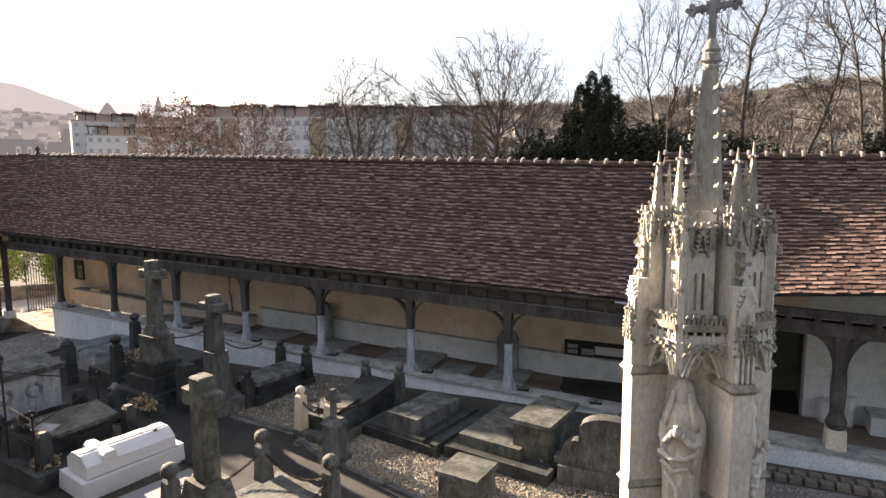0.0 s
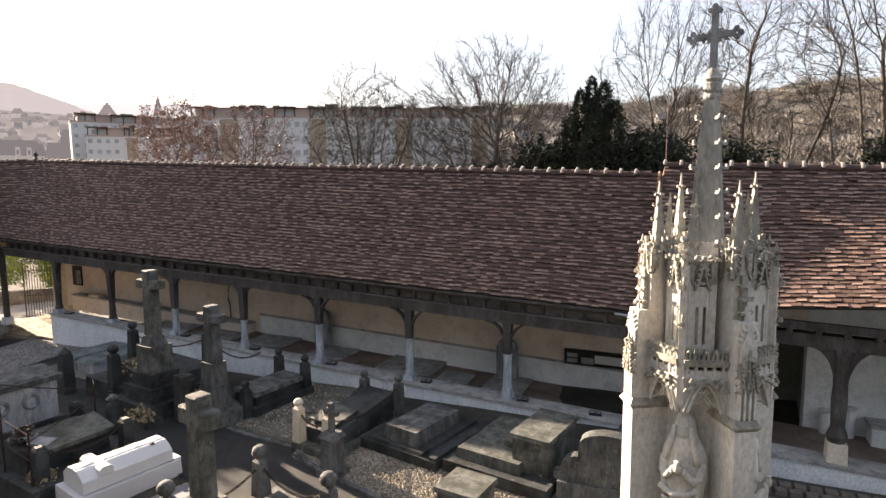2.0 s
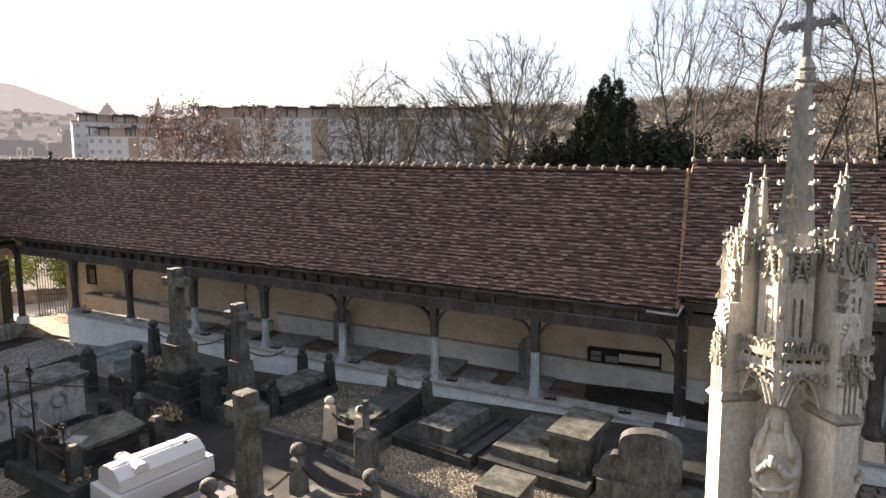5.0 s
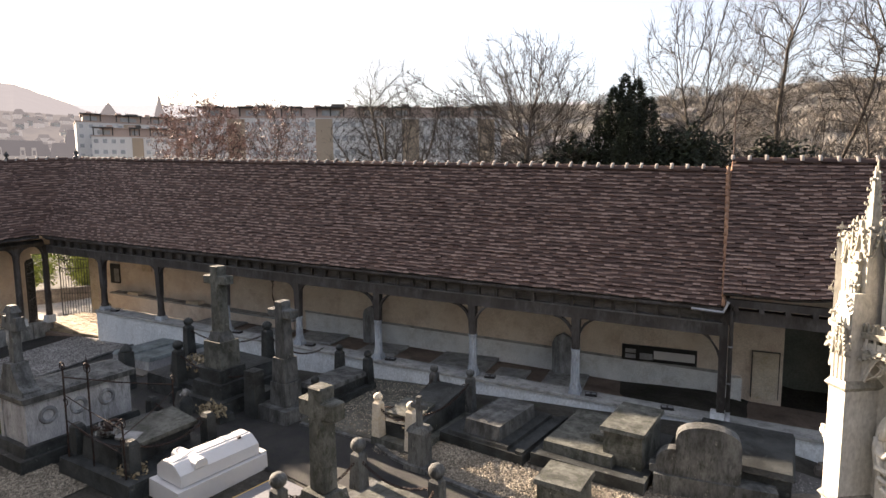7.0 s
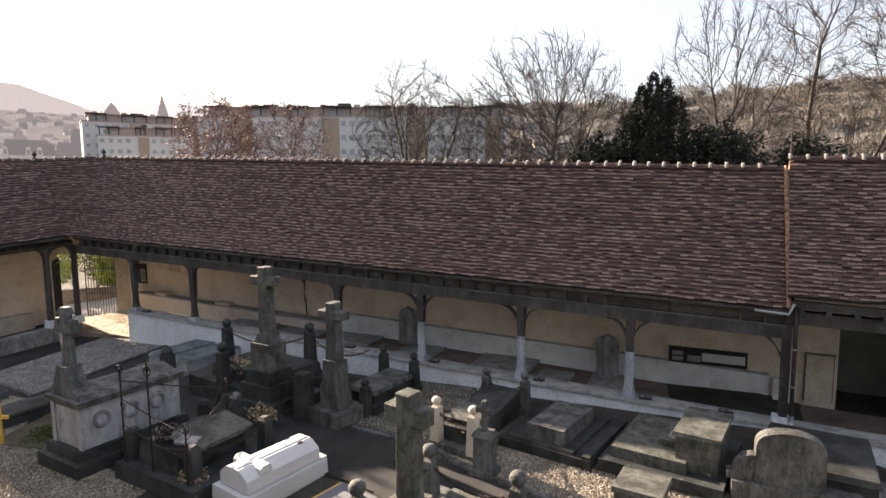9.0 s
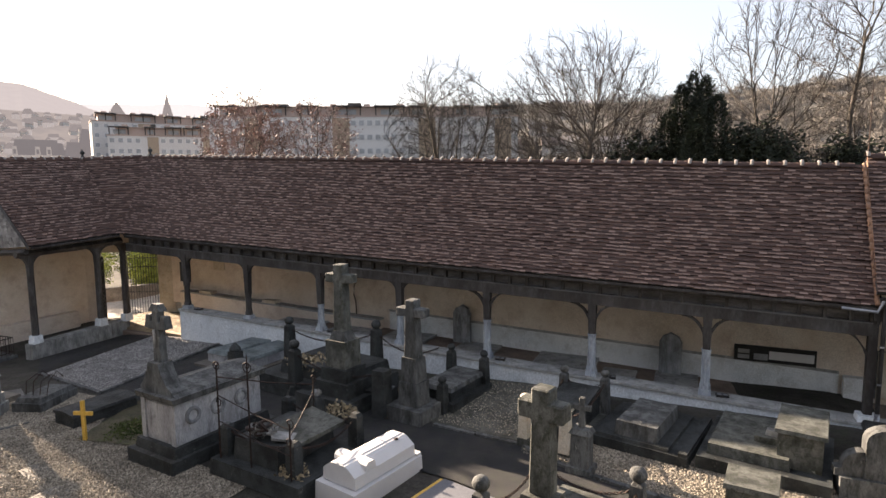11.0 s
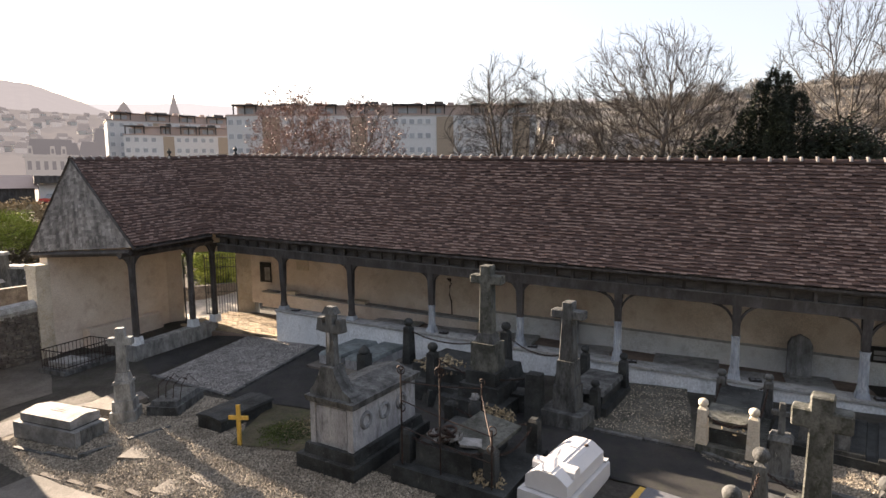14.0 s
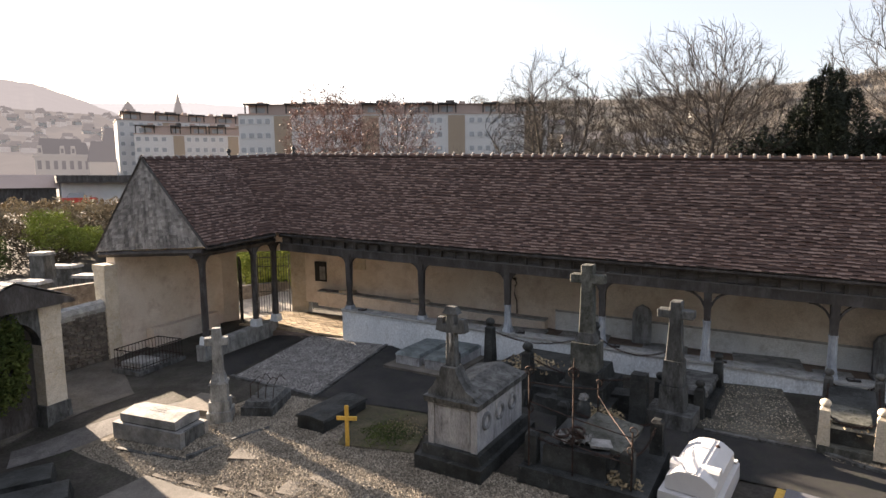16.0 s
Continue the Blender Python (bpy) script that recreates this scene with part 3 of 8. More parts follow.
E0, E1, R0, R1 = B(-25.6, EAVE_V, EAVE_W), B(-1.25, EAVE_V, EAVE_W), B(-26.6, RIDGE_V, RIDGE_W), B(-1.25, RIDGE_V, RIDGE_W)
K0, K1 = B(-27.6, 4.35, EAVE_W), B(-1.25, 4.35, EAVE_W)
roof_main = under_bent("roof_main", E0, E1, R0, R1, sag_main, M["wood"], "long steep roof of small old brown clay tiles")
under_roof("roof_rear", [K1, K0, R0, R1], TILE, "rear slope of the long tiled roof")
ROOFS = [(roof_main, E0, E1, R0, R1, 33, 0.175, 11)]

# right-hand bay, a little higher, with a gentler slope
A_E0, A_E1, A_R0, A_R1 = B(-1.32, -0.42, 3.5), B(9.0, -0.42, 3.5), B(-1.2, 2.2, 6.5), B(9.0, 2.2, 6.5)
# same tiles as the long roof; only sunlight makes them look lighter
roof_annex = under_bent("roof_annex", A_E0, A_E1, A_R0, A_R1, sag_annex, M["wood"], "steep roof of brown clay tiles over the end bay")
under_roof("roof_annex_rear", [B(9, 4.6, 3.5), B(-1.2, 4.6, 3.5), A_R0, A_R1], TILE, "rear slope of the end bay's tiled roof")
ROOFS.append((roof_annex, A_E0, A_E1, A_R0, A_R1, 34, 0.18, 12))

# west wing with its open shingled gable, and the cut-off corner over the gate
G_TOP, G_R, G_L = Vector((-28.02, 9.22, 6.93)), Vector((-25.68, 9.64, 3.92)), Vector((-30.75, 9.1, 3.6))
FIN1, FIN2 = Vector((-28.55, 13.55, 7.12)), R0
INNER, OUT1, OUT2 = E0, Vector((-31.2, 14.5, 3.75)), K0
roof_wing = under_grid("roof_wing", G_R, INNER, G_TOP, FIN1, M["wood"], "tiled roof of the short wing")
roof_corner = under_roof("roof_corner", [INNER, FIN2, FIN1], TILE, "small tiled valley over the corner")
under_roof("roof_wing_rear", [OUT1, G_L, G_TOP, FIN1], TILE, "outer slope of the short wing's roof")
under_roof("roof_gate", [OUT2, OUT1, FIN1, FIN2], TILE, "outer slope over the gate")
ROOFS.append((roof_wing, G_R, INNER, G_TOP, FIN1, 32, 0.175, 13))
ROOFS.append((roof_corner, INNER, INNER + (FIN2 - FIN1) * 0.02, FIN1, FIN2, 32, 0.175, 14))

# west wing: open gable hung with silvered shingles, back wall, posts, beams
gable = thing("gable", "weathered grey wooden shingles hung on the open gable", "gable", kind="structure")
gdir = (G_R - G_L).normalized()
gn = Vector((gdir.y, -gdir.x, 0)).normalized()
bm = bmesh.new()
vs = [bm.verts.new(p + gn * s) for s in (0.02, -0.06) for p in (G_L, G_R, G_TOP)]
bm.faces.new(vs[:3]), bm.faces.new(vs[3:][::-1])
for k in range(3):
    bm.faces.new((vs[(k + 1) % 3], vs[k], vs[k + 3], vs[(k + 1) % 3 + 3]))
part("gable_boarding", bm, M["wood"], gable)
v, f, loose = tile_field(G_L + gn * 0.03, G_R + gn * 0.03, G_TOP + gn * 0.03 - gdir * 0.05, G_TOP + gn * 0.03 + gdir * 0.05, 28, 0.16, keep=lambda p, j: True, thick=0.022, jitter=0.9, seed=5)
for q, fs in loose:
    mesh_part("shingle", [tuple(p) for p in q], list(fs), M["shingle"], gable)
bm = bmesh.new()
for p in (G_L, G_R):
    tube(bm, [p + gn * 0.06 + (p - G_TOP) * 0.03, G_TOP + gn * 0.06], 0.05, 4)
part("verge_board", bm, M["wood"], gable)
bm = bmesh.new()
tube(bm, [G_L + Vector((0.1, 0.0, -0.12)), G_R + Vector((-0.2, 0, -0.2))], 0.11, 4)
part("gable_beam", bm, M["wood"], gable)


def wall_run(bm, a, b, th, z0, z1, zb=None):
    """A straight wall from a to b, its face on the line and its body behind it (to the left of the way)."""
    a, b = Vector((*a, 0)), Vector((*b, 0))
    d = (b - a).normalized()
    n = Vector((-d.y, d.x, 0)) * th
    tops = (z1, z1 if zb is None else zb)
    c = [bm.verts.new((p.x, p.y, z)) for p, z in ((a, z0), (b, z0), (b + n, z0), (a + n, z0), (a, tops[0]), (b, tops[1]), (b + n, tops[1]), (a + n, tops[0]))]
    for f in ((3, 2, 1, 0), (4, 5, 6, 7), (0, 1, 5, 4), (1, 2, 6, 5), (2, 3, 7, 6), (3, 0, 4, 7)):
        bm.faces.new([c[i] for i in f])
    return bm


tagged(part("wall_west", wall_run(bmesh.new(), (-30.0, 9.25), (-30.15, 14.3), 0.45, -0.6, 4.0), M["plaster"]), "stained cream plaster wall of the short wing", "wall", kind="structure")
gate_wall = tagged(part("wall_gate", wall_run(bmesh.new(), (-30.15, 14.3), (-29.8, 14.85), 0.45, -0.6, 4.2), M["plaster"]), "plastered wall on both sides of the gate", "wall", kind="structure")
part("gate_jamb", wall_run(bmesh.new(), (-28.0, 16.35), (-27.25, 16.62), 0.5, -0.6, 4.2), M["palestone"], gate_wall, "pale ashlar gate jamb")
part("gate_lintel", wall_run(bmesh.new(), (-29.8, 14.85), (-28.0, 16.35), 0.4, 2.95, 4.3), M["plaster"], gate_wall)
end_pier = thing("stone_pier", "pale limestone pier ending the wing's wall, chipped", "pier", -30.2, 9.0, -0.4)
for k, (z, w) in enumerate(((0, 0.62), (0.75, 0.58), (1.45, 0.55), (2.1, 0.56), (2.75, 0.6), (3.35, 0.72))):
    part("ashlar_block", B1(0.0, 0.0, z, w, 0.5, (0.75, 0.7, 0.65, 0.65, 0.6, 0.22)[k] - 0.008), M["palestone"], end_pier, bevel=0.015)
bench = tagged(part("bench_wall", S1(-26.3, -15.9, BACK - 0.42, BACK - 0.003, -0.4, 0.24), M["plaster"]), "long low plastered bench along the back wall", "bench", kind="structure")
part("bench_top", S1(-26.3, -15.9, BACK - 0.45, BACK - 0.003, 0.24, 0.3), M["sillcap"], bench)
tagged(part("bench_west", wall_run(bmesh.new(), (-29.55, 10.3), (-29.65, 13.6), 0.4, -0.3, 0.5), M["plaster"]), "low plastered bench in the short wing", "bench", kind="structure")
wing_sill = tagged(part("wall_wing_sill", wall_run(bmesh.new(), (-26.12, 9.7), (-26.2, 12.7), 0.42, -0.5, 0.38, 0.5), M["crossstone"]), "worn grey stone sill under the wing's posts", "low wall", kind="structure")
part("wing_return", wall_run(bmesh.new(), (-26.2, 12.75), (-26.35, 13.6), 0.4, -0.5, 0.5, 0.46), M["crossstone"], wing_sill)
wing_beam = tagged(part("beam_wing", tube(bmesh.new(), [(-26.3, 9.5, 3.62), (-26.33, 11.6, 3.68), (-26.1, 13.3, 3.78)], 0.14, 4), M["wood"]), "dark oak beam over the wing's posts", "beam", kind="structure")
part("eave_board", tube(bmesh.new(), [G_R + Vector((-0.05, 0.1, -0.08)), E0 + Vector((-0.05, 0, -0.1))], 0.06, 4), M["wood"], wing_beam)
for x, y, z, h in ((-26.32, 9.95, 0.37, 3.18), (-26.35, 12.4, 0.47, 3.13), (-26.3, 13.45, 0.45, 3.21)):
    t = thing("wing_post", "dark oak post with short curved braces on a pale block", "post", x, y, z, 93, group="posts of the wing")
    part("base_block", B1(0, 0, 0, 0.34, 0.34, 0.3, top=0.85), M["whitewash"], t, bevel=0.02)
    part("shaft", lathe(bmesh.new(), [(0.12, 0.3), (0.11, h - 0.6), (0.14, h)], seg=8), M["wood"], t)
    for s in (-1, 1):
        poly = [(s * (0.08 + 0.4 * (1 - math.cos(radians(15 * k)))), h - 0.5 + 0.48 * math.sin(radians(15 * k))) for k in range(7)] + [(s * 0.08, h)]
        part("brace", prism(bmesh.new(), poly if s < 0 else poly[::-1], 0.12, Matrix.Identity(4)), M["wood"], t)

# iron gate of two leaves, one swung open
def gate_leaf(width, height):
    t = thing("iron_gate", "black wrought-iron gate leaf with upright bars", "gate", group="gate leaves")
    fr = bmesh.new()
    tube(fr, [(0, 0, 0), (0, 0, height)], 0.03, 6)
    tube(fr, [(width, 0, 0), (width, 0, height)], 0.025, 6)
    for z in (0.05, height * 0.38, height * 0.8, height * 0.95):
        tube(fr, [(0, 0, z), (width, 0, z)], 0.018, 4)
    part("gate_frame", fr, M["black"], t)
    for k in range(1, 12):
        part("bar", tube(bmesh.new(), [(width * k / 12, 0, 0.04), (width * k / 12, 0, height + 0.06)], 0.014, 4), M["black"], t)
    return t


leaf = gate_leaf(1.43, 2.85)
leaf.matrix_world = pose(-28.51, 16.8, -0.15, 0, 0, 213)
copy_thing(leaf, pose(-29.72, 14.86, -0.1, 0, 0, -40))
# brick paving by the gate
pave = tagged(part("pavement", wall_run(bmesh.new(), (-27.6, 13.7), (-22.8, 13.34), 3.0, -0.3, 0.06, 0.12), M["earth"]), "worn brick paving inside the gate", "pavement", kind="structure")
brick_me = bmesh.new()
box(brick_me, 0, 0, -0.04, 0.312, 0.152, 0.075, top=0.95, topy=0.9)
first_brick = None
rr = random.Random(40)
for j in range(17):
    for i in range(17):
        x, y = -28.2 + 0.32 * (i + 0.5 * (j % 2)), 13.5 + 0.16 * j
        if first_brick is None:
            first_brick = o = part("brick", brick_me, M["brick"], pave)
        else:
            o = new("brick", first_brick.data)
            o.parent = pave
        o.matrix_basis = pose(x, y, 0.1 + 0.0125 * (x + 27.6) + rr.uniform(-0.006, 0.006), rr.gauss(0, 0.8), rr.gauss(0, 0.8), 1 + rr.gauss(0, 0.6))
# dressed blocks of the gate jamb
for k in range(11):
    cut = 0.42 if k % 2 else 0.62
    for s0, s1 in ((0.0, cut), (cut, 1.0)):
        fa, fb = Vector((-28.0, 16.35)).lerp(Vector((-27.25, 16.62)), s0 + 0.008), Vector((-28.0, 16.35)).lerp(Vector((-27.25, 16.62)), s1 - 0.008)
        off = Vector((0.339, -0.941)) * (0.012 + rr.uniform(0, 0.006))
        part("ashlar_block", wall_run(bmesh.new(), fa + off, fb + off, 0.05, -0.1 + 0.37 * k, 0.262 + 0.37 * k), M["palestone"], gate_wall, bevel=0.006)

# right-hand bay
annex_post = thing("annex_post", "dark worn oak post on a pale stone block", "post", *B(2.42, 0, SILL - 0.02), 0.6, group="posts of the end bay")
part("base_block", B1(0, 0, 0, 0.36, 0.36, 0.42, top=0.94), M["palestone"], annex_post, "pale stone block", bevel=0.025)
part("shaft", lathe(bmesh.new(), [(0.16, 0.42), (0.2, 0.55), (0.13, 0.75), (0.15, 1.3), (0.13, 1.6), (0.17, 2.35)], seg=8), M["wood"], annex_post)
for s in (-1, 1):
    poly = [(s * (0.1 + 0.5 * (1 - math.cos(radians(11.25 * k)))), 1.5 + 0.85 * math.sin(radians(11.25 * k))) for k in range(9)] + [(s * 0.1, 2.35)]
    part("brace", prism(bmesh.new(), poly if s < 0 else poly[::-1], 0.14, Matrix.Identity(4)), M["wood"], annex_post)
copy_thing(annex_post, pose(*B(5.9, 0, SILL - 0.02), 0, 0, 0.6))
annex_beam = tagged(part("beam_annex", S1(-1.3, 9.0, -0.14, 0.14, 2.82, 3.1), M["wood"]), "dark oak beam of the end bay", "beam", kind="structure")
part("wall_plate", S1(-1.3, 9.0, -0.3, -0.16, 3.2, 3.36), M["wood"], annex_beam)
for k in range(20):
    part("rafter_foot", S1(-1.1 + 0.5 * k, -1.0 + 0.5 * k, -0.3, 0.1, 3.1, 3.3), M["wood"], annex_beam)
corner_post = thing("corner_post", "tall dark oak post where the two roofs meet", "post", *B(-1.22, 0, SILL - 0.05), 0.6)
part("foot_block", B1(-0.05, -0.02, 0, 0.42, 0.4, 0.2, top=0.9), M["whitewash"], corner_post, bevel=0.02)
part("shaft", B1(-0.04, 0.03, 0.2, 0.17, 0.2, 2.8), M["wood"], corner_post, bevel=0.015)
part("brace", prism(bmesh.new(), [(-(0.1 + 0.55 * (1 - math.cos(radians(11.25 * k)))), 1.2 + 0.85 * math.sin(radians(11.25 * k))) for k in range(9)] + [(-0.4, 2.05), (-0.1, 1.6)], 0.12, Matrix.Identity(4)), M["wood"], corner_post)
pipe = thing("drainpipe", "brown-painted downpipe beside the corner post", "drainpipe", *B(-1.12, -0.2, SILL), 0)
part("pipe", tube(bmesh.new(), [(0, 0, 0.0), (0, 0, 2.55), (-0.05, -0.1, 2.75)], 0.045, 8), M["wood"], pipe, smooth=True)
part("pipe_shoe", tube(bmesh.new(), [(0, 0, 0.25), (0, -0.02, 0.1), (0, -0.12, -0.06)], 0.06, 8), M["zinc"], pipe)
for z in (0.9, 1.75):
    part("clip", lathe(bmesh.new(), [(0.055, 0), (0.055, 0.04)], z=z, seg=8), M["zinc"], pipe)
gutter = tagged(part("trim_gutter", tube(bmesh.new(), [B(-1.95, EAVE_V - 0.06, EAVE_W - 0.1), B(-1.3, EAVE_V - 0.06, EAVE_W - 0.12), B(-1.2, EAVE_V - 0.03, EAVE_W + 0.12)], 0.035, 6), M["zinc"]), "short grey gutter end at the roof step", "gutter", kind="structure")
# orange verge where the higher roof meets the lower
verge = thing("verge_tiles", "line of orange clay verge tiles bedded in mortar", "verge", kind="structure")
for k in range(17):
    a, b = E1.lerp(R1, k / 17), E1.lerp(R1, (k + 1.1) / 17)
    nrm = Vector((0, -0.79, 0.61))
    bm = bmesh.new()
    tube(bm, [a + nrm * 0.03 + Vector((-0.05, 0, 0)), b + nrm * 0.02 + Vector((-0.05, 0, 0))], 0.05, 6, 0.038)
    part("verge_tile", bm, M["rust_tile"], verge, smooth=True)
# flank under the higher roof
bm = bmesh.new()
vs = [bm.verts.new(p) for p in (E1 - Vector((0, 0, 0.1)), R1 - Vector((0, 0, 0.1)), A_R0, A_E0)]
bm.faces.new(vs)
part("step_cheek", bm, M["rust_tile"], verge)


# ridges with half-round tiles and pale mortar knobs
def ridge(name, a, b, step, label):
    t = thing(name, label, "ridge", kind="structure")
    a, b = Vector(a), Vector(b)
    n = int((b - a).length / step)
    d = (b - a).normalized()
    bm = bmesh.new()
    prof = [(0.14 * math.sin(radians(q)), 0.11 * math.cos(radians(q)) - 0.06) for q in range(-100, 101, 40)]
    for x in (0, step * 0.99):
        k = 1.0 if x else 0.9
        for s, z in prof:
            bm.verts.new((x, s * k, z * k))
    bm.verts.ensure_lookup_table()
    m = len(prof)
    for k in range(m - 1):
        bm.faces.new((bm.verts[k], bm.verts[k + 1], bm.verts[m + k + 1], bm.verts[m + k]))
    first = part("ridge_tile", bm, TILE, t, smooth=True)
    kn = bmesh.new()
    prof2 = [(0.165 * math.sin(radians(q)), 0.135 * math.cos(radians(q)) - 0.06) for q in range(-80, 81, 20)]
    for x, sc in ((-0.04, 0.9), (-0.02, 1.05), (0.02, 1.05), (0.045, 0.9)):
        for s, z in prof2:
            kn.verts.new((x, s * sc, z * sc + (0.02 if abs(s) < 0.05 else 0)))
    kn.verts.ensure_lookup_table()
    m = len(prof2)
    for r in range(3):
        for k in range(m - 1):
            kn.faces.new((kn.verts[r * m + k], kn.verts[r * m + k + 1], kn.verts[(r + 1) * m + k + 1], kn.verts[(r + 1) * m + k]))
    knob = part("mortar_joint", kn, M["mortar"], t, smooth=True)
    q = d.to_track_quat("X", "Z")
    rnd = random.Random(n)
    for i in range(n):
        for src, nm in ((first, "ridge_tile"), (knob, "mortar_joint")):
            o = src if i == 0 else new(nm, src.data)
            o.parent = t
            o.matrix_basis = Matrix.LocRotScale(a + d * step * i + Vector((0, 0, rnd.uniform(-0.012, 0.012))), q, (1, 1, rnd.uniform(0.9, 1.15)))
    return t


ridge("ridge_main", R0, R1, 0.375, "half-round ridge tiles with pale mortar joints")
ridge("ridge_annex", A_R0 + Vector((0, 0, 0.02)), A_R1, 0.375, "half-round ridge tiles of the end bay")
ridge("ridge_wing", G_TOP, FIN1, 0.375, "half-round ridge tiles of the wing")
ridge("ridge_corner", FIN1, FIN2, 0.375, "half-round ridge tiles over the corner")
for p in (FIN1, FIN2):
    t = thing("finial", "small dark clay finial on the ridge", "finial", p.x, p.y, p.z, group="ridge finials")
    part("finial_knob", lathe(bmesh.new(), [(0.1, 0), (0.07, 0.08), (0.03, 0.13), (0.09, 0.2), (0.09, 0.26), (0.03, 0.32), (0.01, 0.4)], seg=10), M["darkstone"], t, smooth=True)


# ---- garden wall, gate pillar and the land to the west ----
gwall = tagged(part("wall_garden", wall_run(bmesh.new(), (-30.2, 2.0), (-30.0, 8.75), 0.45, -0.8, 1.35, 1.6), M["rubble"]), "rough rubble boundary wall with a rounded coping", "wall", kind="structure")
bm = bmesh.new()
rnd = random.Random(3)
tube(bm, [(-30.2, 8.9, 1.66), (-30.2, 7.5, 1.58), (-30.25, 6.4, 1.52), (-30.3, 4.0, 1.42), (-30.4, 2.0, 1.36)], 0.27, 8)
part("coping", bm, M["sillcap"], gwall)
def rubble_face(parent, a, b, z0, z1, zb, depth, seed, size=0.24, material=None):
    """Uneven stones proud of a wall's face from a to b."""
    rr = random.Random(seed)
    a, b = Vector(a), Vector(b)
    ln = (b - a).length
    d = (b - a).normalized()
    n = Vector((d.y, -d.x))
    verts, faces = [], []
    z = 0.0
    while z < max(z1, zb) - z0 - 0.08:
        h = rr.uniform(0.6, 1.05) * size * 0.62
        s = -rr.random() * size
        while s < ln:
            w = rr.uniform(0.6, 1.5) * size
            top = z0 + (z1 - z0) + (zb - z1) * (s / ln)
            if z0 + z + h < top and s + w > 0:
                s0, s1 = max(0, s + 0.015), min(ln, s + w - 0.015)
                o = depth * rr.uniform(0.4, 1.0)
                k = len(verts)
                for off, e in ((-0.03, 0.0), (o, 0.025)):
                    for ss, zz in ((s0 + e, z + e), (s1 - e, z + e * rr.uniform(0.3, 1.5)), (s1 - e, z + h - e - 0.012), (s0 + e, z + h - e * rr.uniform(0.3, 1.5) - 0.012)):
                        p = a + d * ss + n * off
                        verts.append((p.x, p.y, z0 + zz))
                faces += [(k + 4, k + 5, k + 6, k + 7), (k, k + 1, k + 5, k + 4), (k + 1, k + 2, k + 6, k + 5), (k + 2, k + 3, k + 7, k + 6), (k + 3, k, k + 4, k + 7)]
            s += w
        z += h
    o = mesh_part("stones", verts, faces, material or M["rubble"], parent)
    o["kind"] = "stuff"
    return o


rubble_face(gwall, (-30.18, 2.0), (-29.99, 8.75), -0.4, 1.3, 1.55, 0.07, 8)
sign = thing("blue_sign", "small blue enamel notice on the rubble wall", "sign", -29.92, 7.0, 0.95, 90)
part("plate", B1(0, 0, 0, 0.26, 0.015, 0.4), M["blue"], sign)
part("notice", B1(0, -0.012, 0.06, 0.14, 0.006, 0.04), M["white"], sign)
part("notice", B1(0, -0.012, 0.2, 0.06, 0.006, 0.12), M["white"], sign)

pillar = thing("gate_pillar", "pale ashlar pillar of an arched gateway with a shingled roof and a grey base", "pillar", -26.15, 4.62, ground_z(-26.35, 4.25) - 0.05, 96)
part("plinth", B1(0, 0, 0, 0.72, 0.6, 0.66, top=0.93), M["stone"], pillar, "grey cement base", bevel=0.02)
for k in range(5):
    part("ashlar_block", B1(0.0, 0, 0.66 + 0.44 * k, 0.56 - 0.01 * (k % 2), 0.48, 0.434), M["palestone"], pillar, bevel=0.012)
part("capital", B1(0, 0, 2.86, 0.58, 0.5, 0.5, top=1.04), M["palestone"], pillar, bevel=0.015)
arch = [(-0.28, 2.3)] + [(-1.02 + 0.74 * math.cos(radians(a)), 2.3 + 0.74 * math.sin(radians(a))) for a in range(15, 166, 15)] + [(-1.76, 2.3), (-2.3, 2.3), (-2.3, 3.36), (-0.28, 3.36)]
# arch darkened and a board added to stand for shade in the opening
part("arch", prism(bmesh.new(), arch, 0.46, Matrix.Identity(4)), M["stone"], pillar, "arch in stone darkened for shade")
part("far_jamb", B1(-2.03, 0, 0, 0.54, 0.46, 2.3), M["stone"], pillar)
part("gate_door", B1(-1.02, 0.15, 0.1, 1.46, 0.06, 2.85), M["wood"], pillar, "dark board added for the opening's shade")
part("roof_core", prism(bmesh.new(), [(0.5, 3.36), (0.5, 3.44), (-1.0, 4.05), (-2.5, 3.44), (-2.5, 3.36)], 1.1, Matrix.Identity(4)), M["wood"], pillar)
for side_ in (-1, 1):
    for k in range(11):
        f = k / 11
        m = Matrix.Translation((-1.0 + side_ * 1.52 * (1 - f), 0, 3.475 + 0.61 * f)) @ Matrix.Rotation(side_ * radians(17), 4, "Y")
        for q in range(6):
            part("shingle", B1(-side_ * 0.07, -0.48 + 0.19 * q + 0.04 * (k % 2), 0.02, 0.2, 0.183, 0.018, m=m), M["shingle"], pillar)


